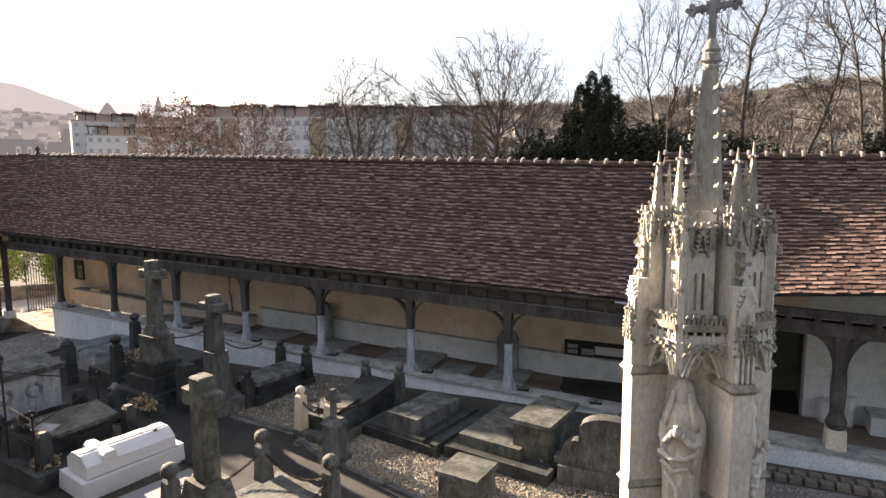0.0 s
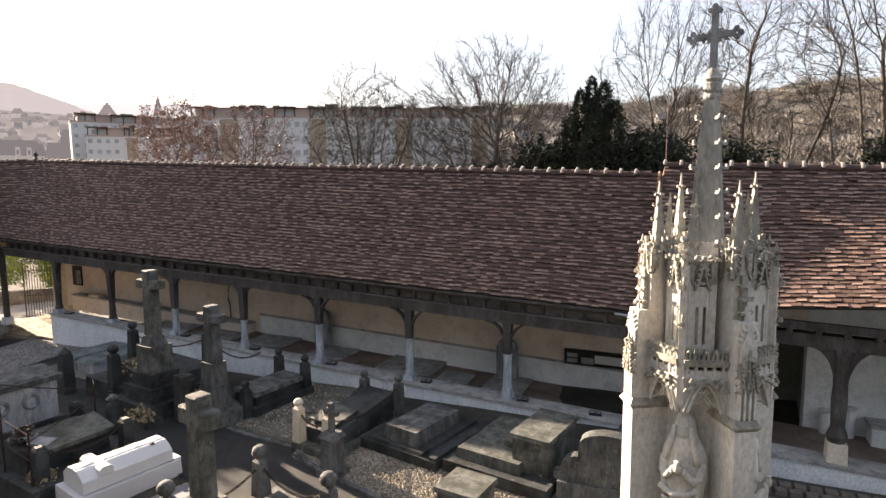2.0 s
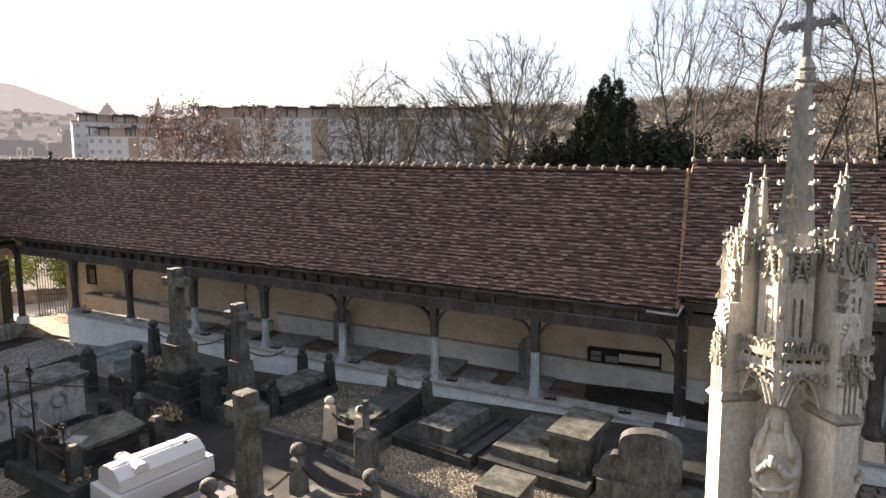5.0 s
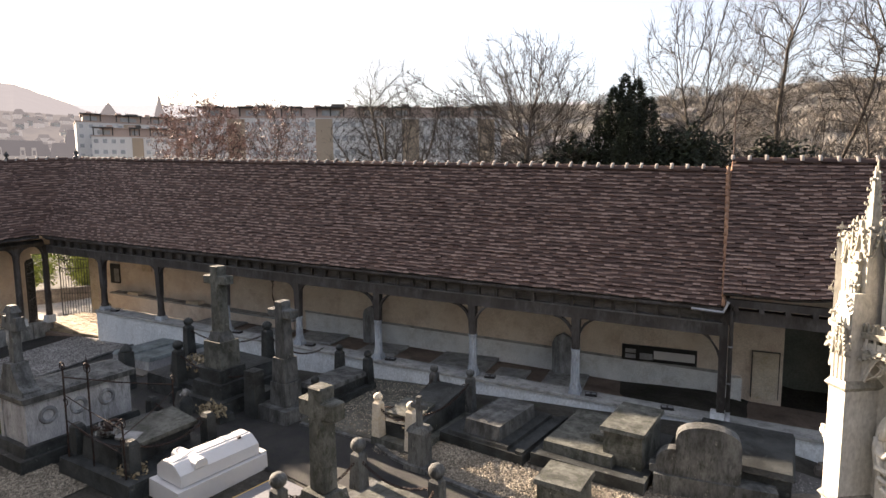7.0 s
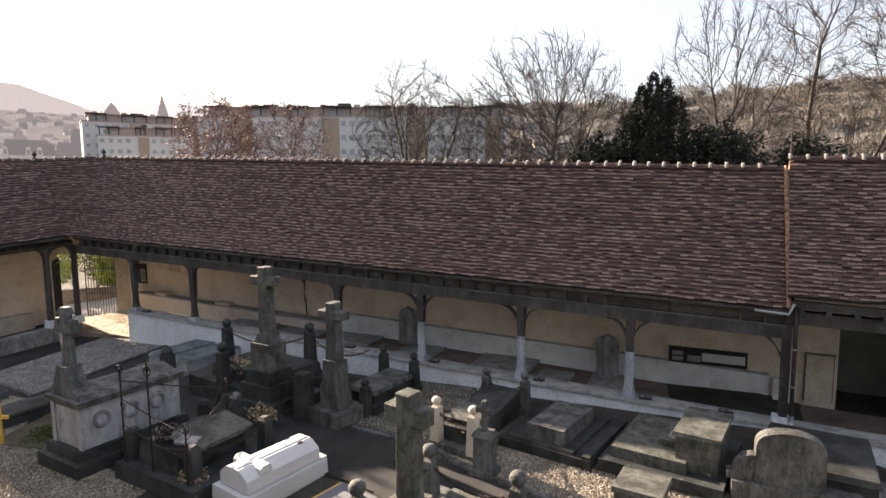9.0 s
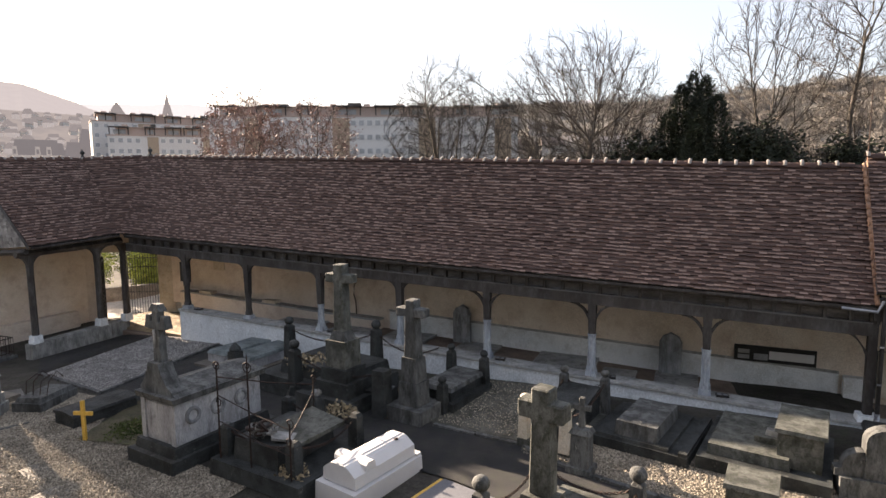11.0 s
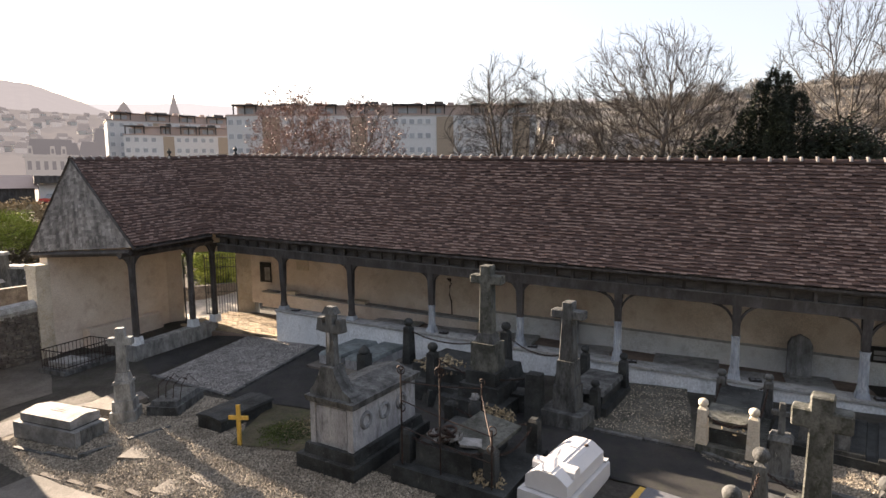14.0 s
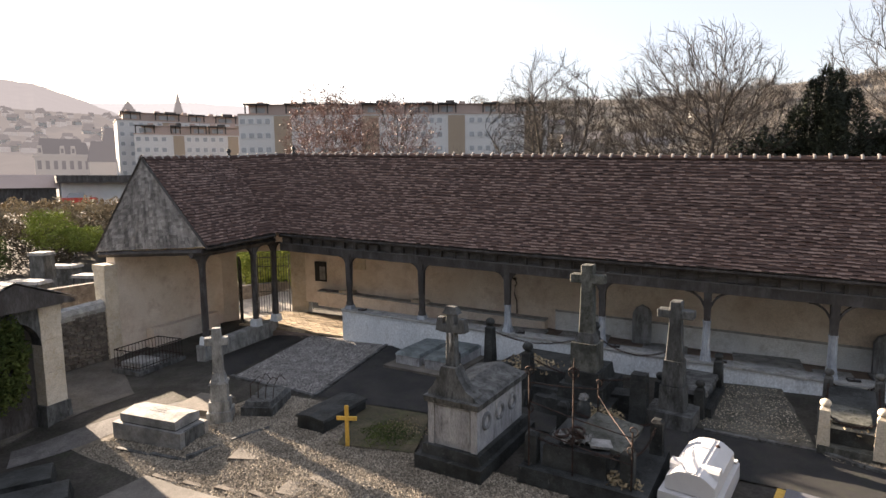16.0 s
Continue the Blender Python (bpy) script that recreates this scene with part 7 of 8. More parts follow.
for u in (-22.0, -15.9, -12.9, -10.0, -6.9, -4.2, -2.4):
    p = B(u, 0.0, SILL)
    t = thing("floor_light", "small flat black spotlight on the low wall", "spotlight", p.x, p.y, p.z, 8, group="spotlights")
    part("case", B1(0, 0, 0, 0.3, 0.2, 0.06, top=0.9), M["black"], t, bevel=0.01)
    part("lens", B1(-0.07, -0.02, 0.056, 0.1, 0.12, 0.008), M["zinc"], t)
    part("lens", B1(0.07, -0.02, 0.056, 0.1, 0.12, 0.008), M["zinc"], t)
for u, v, sx, sy, h in ((-19.0, 2.2, 2.0, 0.9, 0.05), (-16.6, 2.2, 1.8, 0.9, 0.05), (-14.4, 2.5, 1.7, 1.2, 0.05), (-8.7, 2.5, 1.9, 1.4, 0.07), (-5.4, 2.4, 1.2, 1.3, 0.05), (-11.7, 2.4, 1.4, 1.2, 0.05), (-7.0, 2.2, 1.0, 0.8, 0.04)):
    p = B(u, v, -0.1)
    t = thing("floor_slab", "grey memorial slab let into the gallery floor", "floor slab", p.x, p.y, p.z, 2, group="floor slabs")
    part("slab", B1(0, 0, 0, sx, sy, h + 0.02), M["sillcap"], t, bevel=0.01)
p = on_wall(-26.4, 1.45 - 0.94 + 0.94, 0.0)
t = thing("wall_niche", "small dark barred window in the back wall", "window", p.x, p.y - 0.02, 1.58, 1)
part("frame", B1(0, 0, 0, 0.62, 0.08, 0.9), M["black"], t, bevel=0.01)
part("pane", B1(0.12, -0.045, 0.08, 0.3, 0.02, 0.6), M["ledger"], t, "pale pane")
p = on_wall(-17.2, 0.3, 0.06)
t = thing("wall_pipe", "thin bent iron pipe hanging on the back wall", "pipe", p.x, p.y, p.z, 1)
part("pipe", tube(bmesh.new(), [(0.1, 0, 0), (0.1, -0.02, 0.5), (0.0, 0, 0.75), (0.02, 0, 1.1), (0.1, -0.03, 1.2), (0.0, 0, 1.35), (-0.1, -0.02, 1.4)], 0.022, 6), M["iron"], t)
part("bracket", B1(0.0, 0.03, 1.3, 0.1, 0.06, 0.1), M["iron"], t)
t = thing("wall_plaque", "pale stone plaque set in the plaster", "plaque", *on_wall(-24.3, 1.35, 0.02), 1)
part("plate", B1(0, 0, 0, 0.62, 0.05, 0.5), M["palestone"], t, bevel=0.01)
for u, w0 in ((-21.2, 0.3), (-24.8, 0.3)):
    p = on_wall(u, w0, 0.25)
    t = thing("bench_block", "pale stone block on the bench", "stone block", p.x, p.y, p.z, 1, group="bench blocks")
    part("block", B1(0, 0, 0, 0.7, 0.34, 0.12), M["palestone"], t, bevel=0.02)
p = on_wall(-0.14, 0.06, 0.1)
t = thing("leaning_slab", "pale stone slab with a dark edge leaning on the wall", "stone slab", p.x, p.y, p.z, 1)
part("slab", B1(0, 0, 0, 0.62, 0.06, 1.3), M["palestone"], t, bevel=0.01)
part("dark_edge", B1(0, 0.035, 0, 0.68, 0.02, 1.33), M["stone"], t)
for u, w, h in ((2.75, 0.34, 0.6), (3.2, 0.28, 0.75)):
    p = on_wall(u, -0.1, 0.15)
    t = thing("stone_fragment", "upright grey stone fragment against the wall", "stone fragment", p.x, p.y, p.z, 1, group="stone fragments")
    part("stone", lathe(bmesh.new(), [(w / 2, 0), (w / 2, h * 0.9), (w / 2 + 0.03, h)], seg=8), M["dado"], t)
p = on_wall(4.9, -0.1, 0.3)
t = thing("stone_chest", "long pale stone chest against the wall", "stone chest", p.x, p.y, p.z, 1)
part("chest", B1(0, 0, 0, 2.6, 0.5, 0.5), M["dado"], t, bevel=0.02)
part("lid", B1(0, 0, 0.5, 2.7, 0.6, 0.08), M["sillcap"], t, bevel=0.02)
p = on_wall(-0.95, -0.1, 0.12)
t = thing("stone_block", "low pale block against the wall", "stone block", p.x, p.y, p.z, 1)
part("block", B1(0, 0, 0, 0.5, 0.25, 0.68), M["dado"], t, bevel=0.02)
p = A_R0
t = thing("lightning_rod", "thin iron rod standing on the end of the ridge", "rod", p.x + 0.02, p.y, p.z - 0.05)
part("rod", tube(bmesh.new(), [(0, 0, 0), (0, 0, 2.2)], 0.018, 5, 0.006), M["iron"], t)


# ---- gothic stone monument ----
TX, TY, TR = -0.077, 5.136, -12.9
mon = thing("gothic_monument", "tall pale limestone gothic monument with pinnacles, tracery and a spire", "monument", TX, TY, 0.0, TR)
MS = M["monument"]
GS = M["carving"]


def mould(bm, x, y, z, w, d, h, m):
    """A weathered string course round a shaft: a swelling under a sloped top."""
    box(bm, x, y, z, w, d, h * 0.4, top=1.0 + 0.05 / w, topy=1.0 + 0.05 / d, m=m)
    box(bm, x, y, z + h * 0.4, w + 0.05, d + 0.05, h * 0.6, top=w / (w + 0.06), topy=d / (d + 0.06), m=m)


def leafy(bm, p, s, m, out=(0, -1, 0)):
    """A small curled leaf: two lobes and a turned-up tip."""
    o = Vector(out)
    p = Vector(p)
    side = Vector((-o.y, o.x, 0))
    for q, f in ((p + o * s * 0.3, 0.6), (p + o * s * 0.75 + Vector((0, 0, s * 0.12)), 0.75), (p + o * s * 0.8 + side * s * 0.3, 0.5), (p + o * s * 0.8 - side * s * 0.3, 0.5)):
        box(bm, q.x, q.y, q.z, s * f, s * f, s * f * 0.75, top=0.6, m=m)


def spike(bm, x, y, z, w, h, levels, m, hook=0.028):
    """A tapering square pinnacle with hooked leaves up its edges and a leafy finial."""
    q = m @ Matrix.Translation((x, y, 0))
    box(bm, 0, 0, z, w, w, h * 0.9, top=0.26, m=q)
    for j in range(levels):
        f = (j + 0.25) / levels
        zz, r = z + h * 0.86 * f, w * 0.5 * (1 - 0.74 * f)
        for dx, dy in ((1, 1), (1, -1), (-1, 1), (-1, -1)):
            o = Vector((dx, dy, 0)).normalized()
            c = o * (r * 1.2)
            box(bm, c.x + o.x * hook * 0.5, c.y + o.y * hook * 0.5, zz, hook * 0.8, hook * 0.8, 0.013, top=0.9, m=q)
            c = o * (r * 1.2 + hook)
            box(bm, c.x, c.y, zz + 0.004, hook * 0.55, hook * 0.55, 0.022, top=0.7, m=q)
    zt = z + h * 0.86
    for a in range(4):
        o = Vector((math.cos(a * math.pi / 2), math.sin(a * math.pi / 2), 0))
        box(bm, o.x * 0.026, o.y * 0.026, zt, 0.026, 0.026, 0.02, top=0.7, m=q)
    box(bm, 0, 0, zt, 0.036, 0.036, 0.03, top=0.6, m=q)
    box(bm, 0, 0, zt + 0.02, 0.02, 0.02, h * 0.14 + 0.02, top=0.4, m=q)


def ogee(w, z0, z1, t=0.022):
    """The outline of an ogee arch band, from spring to tip."""
    def edge(k):
        out = []
        for i in range(9):
            f = i / 8
            x = w / 2 * (1 - f) ** 0.75 * (1 - 0.35 * math.sin(f * math.pi)) if f < 1 else 0.0
            out.append((x * k, z0 + (z1 - z0) * f * k + (1 - k) * 0.0))
        return out
    a, b = edge(1.0), edge(0.74)
    return [(x, z) for x, z in a] + [(x, z) for x, z in b[::-1]]


def ogee_gable(bm, w, z0, z1, th, m):
    half = ogee(w, z0, z1)
    prism(bm, half, th, m)
    prism(bm, [(-x, z) for x, z in half[::-1]], th, m)
    for k in range(1, 6):
        f = k / 6
        x = w / 2 * (1 - f) ** 0.75 * (1 - 0.35 * math.sin(f * math.pi)) + 0.008
        for s in (-1, 1):
            box(bm, s * x, -th * 0.3, z0 + (z1 - z0) * f, 0.018, 0.024, 0.016, top=0.7, m=m)
    box(bm, 0, -0.004, z1 - 0.01, 0.022, 0.022, 0.04, top=1.3, m=m)


def arch_plate(bm, w, z0, zs, z1, th, m, rim=0.03):
    """A plate with a pointed arched opening: jambs from z0, arch springing at zs, top at z1."""
    hw = w / 2 - rim
    arc = []
    for k in range(7):
        a = radians(62 * k / 6)
        r = hw * 1.75
        arc.append((-hw + r * (1 - math.cos(a)), zs + r * math.sin(a)))
    arc = [p for p in arc if p[0] < 0] + [(0, zs + hw * 1.5)]
    left = [(-w / 2, z0), (-hw, z0)] + arc + [(0, z1), (-w / 2, z1)]
    prism(bm, left, th, m)
    prism(bm, [(-x, z) for x, z in left[::-1]], th, m)


# core, plinth and the four diagonal buttresses
part("core", B1(0, 0, 0.3, 0.56, 0.56, 4.45), MS, mon)
part("lantern_core", B1(0, 0, 4.75, 0.26, 0.26, 0.85), MS, mon)
part("core_plinth", B1(0, 0, 0.2, 1.25, 1.25, 1.2, top=0.9), MS, mon, bevel=0.03)
BUT = 0.614
for k in range(4):
    D = Matrix.Rotation(radians(45 + 90 * k), 4, "Z")       # x points outward along the diagonal
    E = D @ Matrix.Translation((BUT, 0, 0)) @ Matrix.Rotation(radians(90), 4, "Z")   # faces the end of the buttress: -y outward
    part("buttress", B1(0.435, 0, 1.2, 0.358, 0.166, 3.1, m=D), MS, mon, bevel=0.01)
    for z in (3.3, 4.27):
        bm = bmesh.new()
        mould(bm, 0.44, 0, z, 0.35, 0.166, 0.085, D)
        part("string_course", bm, GS, mon, "grey weathered string course", bevel=0.006)
    part("buttress_shaft", B1(0.42, 0, 4.35, 0.33, 0.15, 0.72, m=D), MS, mon, bevel=0.008)
    # blind panel of little colonnettes under a leafy gablet on the end
    bm = bmesh.new()
    for c in (-0.06, -0.02, 0.02, 0.06):
        box(bm, c, 0.02, 4.36, 0.017, 0.05, 0.3, m=E)
    for c in (-0.04, 0.0, 0.04):
        prism(bm, [(c - 0.02, 4.6), (c + 0.02, 4.6), (c + 0.012, 4.66), (c, 4.7), (c - 0.012, 4.66)], 0.045, E @ Matrix.Translation((0, 0.02, 0)))
    part("blind_panel", bm, MS, mon)
    bm = bmesh.new()
    for s in (-1, 1):
        ogee_gable(bm, 0.075, 4.56, 4.76, 0.04, E @ Matrix.Translation((s * 0.037, 0.0, 0)))
        for j in range(4):
            leafy(bm, (s * 0.076, 0.012, 4.56 + 0.055 * j), 0.018, E, (s, 0, 0))
    spike(bm, 0, -0.005, 4.6, 0.028, 0.24, 3, E, 0.014)
    part("gablet", bm, GS, mon)
    # the gabled step above it
    bm = bmesh.new()
    box(bm, 0, 0.075, 4.78, 0.12, 0.12, 0.14, m=E)
    prism(bm, [(-0.068, 4.9), (0.068, 4.9), (0.03, 4.97), (0.008, 5.06), (-0.008, 5.06), (-0.03, 4.97)], 0.13, E @ Matrix.Translation((0, 0.075, 0)))
    for s in (-1, 1):
        for j in range(4):
            leafy(bm, (s * (0.06 - 0.014 * j), 0.02, 4.91 + 0.035 * j), 0.03, E, (s, 0, 0))
    spike(bm, 0, 0.07, 5.0, 0.03, 0.14, 1, E, 0.02)
    part("gabled_step", bm, MS, mon)
    # upper shaft, with a stepped half-pinnacle in front of it
    part("upper_shaft", B1(0.385, 0, 5.05, 0.2, 0.14, 0.5, m=D), MS, mon, bevel=0.006)
    bm = bmesh.new()
    box(bm, 0, 0.115, 5.0, 0.05, 0.05, 0.4, top=0.8, m=E)
    for j in range(3):
        box(bm, 0, 0.09, 5.12 + 0.1 * j, 0.085, 0.075, 0.016, top=0.85, m=E)
        for s in (-1, 1):
            leafy(bm, (s * 0.035, 0.085, 5.13 + 0.1 * j), 0.026, E, (s, 0, 0))
    part("stepped_pinnacle", bm, GS, mon)
    # ogee canopies round the head of the shaft, then the tall pinnacle
    bm = bmesh.new()
    H = D @ Matrix.Translation((0.405, 0, 0))
    for q in range(4):
        ogee_gable(bm, 0.15, 5.36, 5.62, 0.028, H @ Matrix.Rotation(q * math.pi / 2, 4, "Z") @ Matrix.Translation((0, -0.088, 0)))
    for dx in (-1, 1):
        for dy in (-1, 1):
            spike(bm, dx * 0.085, dy * 0.085, 5.38, 0.028, 0.24, 2, H, 0.014)
    part("ogee_canopy", bm, GS, mon)
    bm = bmesh.new()
    box(bm, 0, 0, 5.5, 0.115, 0.115, 0.06, m=H)
    spike(bm, 0, 0, 5.52, 0.092, 0.52 + (0.07 if k in (0, 1) else 0.0), 4, H, 0.022)
    part("pinnacle", bm, GS, mon)

# the four canopied faces; the prows of the two flanks stand further out
for side in range(4):
    R = Matrix.Rotation(side * math.pi / 2, 4, "Z")
    PR = 0.53 if side % 2 == 0 else 0.5
    bm = bmesh.new()
    for sx in (-1, 1):
        for dx, dy, w in ((0.315, -0.375, 0.03), (0.285, -0.35, 0.02), (0.262, -0.325, 0.024), (0.235, -0.3, 0.016)):
            box(bm, sx * dx, dy, 1.3, w, w, 3.12, m=R)
    part("niche_jamb", bm, MS, mon)
    for sx in (-1, 1):
        a, b = Vector((sx * 0.275, -0.365, 0)), Vector((0, -PR, 0))
        mid, d = (a + b) / 2, (b - a)
        if sx > 0:
            d = -d
        m = R @ Matrix.Translation(mid) @ Matrix.Rotation(math.atan2(d.y, d.x), 4, "Z")
        w = d.length
        bm = bmesh.new()
        arch_plate(bm, w, 4.36, 4.38, 4.68, 0.05, m, 0.03)
        part("canopy_arch", bm, MS, mon)
        bm = bmesh.new()
        for c in (-0.065, 0.065):
            tube(bm, [m @ Vector((c + 0.052 * math.cos(radians(q)), 0, 4.46 + 0.052 * math.sin(radians(q)))) for q in range(-70, 251, 32)], 0.008, 4)
        tube(bm, [m @ Vector((0.042 * math.cos(radians(q)), 0, 4.545 + 0.042 * math.sin(radians(q)))) for q in range(0, 361, 45)], 0.008, 4)
        for c in (-1, 1):
            tube(bm, [m @ Vector((c * 0.13, 0, 4.37)), m @ Vector((c * 0.06, 0, 4.42)), m @ Vector((0, 0, 4.5)), m @ Vector((-c * 0.05, 0, 4.56))], 0.008, 4)
        part("tracery", bm, MS, mon)
        bm = bmesh.new()
        for off, rr_ in ((-0.03, 0.0), (-0.038, 0.03)):
            pts = []
            for q in range(13):
                f = q / 6 - 1
                pts.append(m @ Vector((f * (w / 2 - 0.012 - rr_), off, 4.36 + (0.25 - rr_) * (1 - abs(f) ** 2.0))))
            tube(bm, pts, 0.011, 5)
        part("arch_moulding", bm, MS, mon)
        bm = bmesh.new()
        for q in range(9):
            f = q / 4 - 1
            leafy(bm, (f * w * 0.44, -0.04, 4.53 + 0.07 * (1 - abs(f))), 0.036, m)
        for c in (-0.1, 0.0, 0.1):
            leafy(bm, (c, -0.03, 4.6), 0.045, m)
        part("leaf_frieze", bm, GS, mon)
        # pierced parapet: pointed openings below, a toothed rail above
        for q in range(5):
            f = (q + 0.5) / 5 - 0.5
            part("baluster", B1(f * w, -0.012, 4.62, 0.02, 0.04, 0.1, m=m), MS, mon)
            bm = bmesh.new()
            for s in (-1, 1):
                prism(bm, [(f * w + s * 0.028, 4.765), (f * w + s * 0.006, 4.765), (f * w + s * 0.0, 4.83), (f * w + s * 0.012, 4.84)], 0.035, m @ Matrix.Translation((0, -0.02, 0)))
            leafy(bm, (f * w, -0.03, 4.82), 0.03, m)
            part("merlon", bm, GS, mon)
        part("parapet_rail", B1(0, -0.01, 4.61, w, 0.06, 0.02, m=m), MS, mon)
        part("parapet_rail", B1(0, -0.014, 4.715, w, 0.075, 0.05, top=0.98, topy=1.25, m=m), GS, mon)
        # dark backing colours the depth of the openings as shade
        part("parapet_panel", B1(0, 0.02, 4.62, w, 0.02, 0.13, m=m), M["darkstone"], mon, "dark panel painting the shade behind the openings")
    # prow shaft from the hanging boss up to its finial
    bm = bmesh.new()
    box(bm, 0, -PR, 4.42, 0.05, 0.05, 1.02, m=R)
    for dx in (-0.026, 0.026):
        box(bm, dx, -PR + 0.012, 4.44, 0.014, 0.03, 0.9, m=R)
    box(bm, 0, -PR, 4.38, 0.026, 0.026, 0.04, top=1.9, m=R)
    part("prow_shaft", bm, MS, mon)
    bm = bmesh.new()
    for j in range(6):
        for s in (-1, 1):
            leafy(bm, (s * 0.03, -PR, 4.56 + 0.05 * j), 0.026, R, (s, 0, 0))
    for z in (5.02, 5.3):
        leafy(bm, (0, -PR - 0.02, z), 0.045, R)
        tube(bm, [R @ Vector((0, -PR - 0.03, z + 0.08)), R @ Vector((0, -PR - 0.05, z + 0.03)), R @ Vector((0, -PR - 0.03, z - 0.02))], 0.008, 4)
    bm2 = bmesh.new()
    spike(bm2, 0, -PR, 5.42, 0.04, 0.16, 2, R, 0.016)
    part("prow_leaf", bm, GS, mon)
    part("prow_finial", bm2, GS, mon)
    if side % 2:
        bm = bmesh.new()
        for z in (5.3, 5.42):
            tube(bm, [R @ Vector((0, -PR + 0.02, z - 0.06)), R @ Vector((0, -PR + 0.07, z)), R @ Vector((0, -0.42, z + 0.02))], 0.014, 5)
        part("flying_link", bm, GS, mon)
    # lantern: two facets with paired lancets under an openwork crown
    for sx in (-1, 1):
        a, b = Vector((sx * 0.175, -0.355, 0)), Vector((0, -0.49, 0))
        mid, d = (a + b) / 2, (b - a)
        if sx > 0:
            d = -d
        m = R @ Matrix.Translation(mid) @ Matrix.Rotation(math.atan2(d.y, d.x), 4, "Z")
        w = d.length
        bm = bmesh.new()
        box(bm, 0, 0.075, 4.78, w, 0.02, 0.7, m=m)
        for c in (-w * 0.13, w * 0.13):
            arch_plate(bm, w * 0.26, 4.86, 5.13, 5.3, 0.03, m @ Matrix.Translation((c, 0.01, 0)), 0.016)
        for c in (-w * 0.385, w * 0.385):
            box(bm, c, 0.01, 4.78, w * 0.235, 0.036, 0.56, m=m)
        box(bm, 0, 0.01, 4.78, w * 0.54, 0.036, 0.08, m=m)
        part("lantern_facet", bm, MS, mon)
        bm = bmesh.new()
        for c in (-0.032, 0.032):
            for z in (5.37, 5.44):
                tube(bm, [m @ Vector((c + 0.026 * math.cos(radians(q)), 0, z + 0.03 * math.sin(radians(q)))) for q in range(0, 361, 40)], 0.011, 4)
        for c in (-0.085, 0.085):
            box(bm, c, 0, 5.32, 0.045, 0.03, 0.18, m=m)
        box(bm, 0, 0, 5.315, w, 0.036, 0.025, m=m)
        box(bm, 0, 0, 5.475, w, 0.036, 0.02, m=m)
        ogee_gable(bm, w * 0.62, 5.27, 5.5, 0.02, m @ Matrix.Translation((0, -0.022, 0)))
        for q in range(5):
            leafy(bm, ((q / 4 - 0.5) * w * 0.9, 0, 5.49 + 0.02 * (q % 2)), 0.04, m)
        part("crown", bm, GS, mon)
    bm = bmesh.new()
    spike(bm, 0, -0.33 if side == 0 else -0.29, 5.46, 0.075, 0.49, 4, R, 0.02)
    part("pinnacle", bm, GS, mon)
    part("lantern_stem", B1(0, -0.27, 4.78, 0.16, 0.3, 0.68, m=R), MS, mon)

# spire with crockets on its edges, collar and cross
part("spire", lathe(bmesh.new(), [(0.19, 5.42), (0.166, 5.58), (0.066, 6.72)], seg=4, turn=math.pi / 4), M["spire"], mon, "grey-green lichened spire", bevel=0.016)
bm = bmesh.new()
box(bm, -0.02, 0, 0, 0.07, 0.022, 0.016)
box(bm, 0.03, 0, 0.0, 0.05, 0.04, 0.026, top=0.7)
box(bm, 0.05, 0, 0.012, 0.022, 0.03, 0.03, top=0.6)
crock = part("crocket", bm, M["spire"], mon, "grey curled crocket")
for j in range(6):
    z = 5.6 + 0.19 * j
    r = 0.15 - 0.094 * (z - 5.58) / 1.14
    for k in range(0, 8, 2):
        a = math.pi / 4 * (k + 1)
        if j == 0 and k == 0:
            o = crock
        else:
            o = new("crocket", crock.data)
            o.parent = mon
        o.matrix_basis = pose(r * math.cos(a), r * math.sin(a), z, 0, 0, math.degrees(a))
part("collar", lathe(bmesh.new(), [(0.058, 6.71), (0.066, 6.725), (0.066, 6.74), (0.056, 6.75), (0.066, 6.79), (0.072, 6.83), (0.058, 6.84), (0.074, 6.865), (0.062, 6.88), (0.05, 6.91), (0.03, 6.95)], seg=12), M["spire"], mon)
bm = bmesh.new()
for k in range(8):
    leafy(bm, (0.05 * math.cos(k * 0.785), 0.05 * math.sin(k * 0.785), 6.77), 0.03, Matrix.Identity(4), (math.cos(k * 0.785), math.sin(k * 0.785), 0))
part("collar_leaves", bm, M["spire"], mon)
bm = bmesh.new()
box(bm, 0, 0, 6.93, 0.052, 0.05, 0.46, top=0.8)
box(bm, 0, 0, 7.17, 0.3, 0.042, 0.045)
for x, z in ((-0.155, 7.192), (0.155, 7.192), (0, 7.38)):
    for dx, dz in ((0.03, 0), (-0.03, 0), (0, 0.03), (0, -0.03)):
        if (x < 0 and dx > 0) or (x > 0 and dx < 0) or (x == 0 and dz < 0):
            continue
        prism(bm, [(x + dx + 0.022 * math.cos(2 * math.pi * k / 7), z + dz + 0.022 * math.sin(2 * math.pi * k / 7)) for k in range(7)], 0.046, Matrix.Identity(4))
for sx in (-1, 1):
    for sz in (-1, 1):
        box(bm, sx * 0.036, 0, 7.182 + sz * 0.036, 0.026, 0.036, 0.024, top=0.8)
        box(bm, sx * 0.08, 0, 7.182 + sz * 0.03, 0.02, 0.036, 0.016, top=0.8)
part("spire_cross", bm, M["greystone"], mon, "dark weathered cross")
part("corbel", lathe(bmesh.new(), [(0.05, 2.6), (0.12, 2.8), (0.2, 3.0), (0.2, 3.06)], x=0, y=-0.36, seg=10), MS, mon)


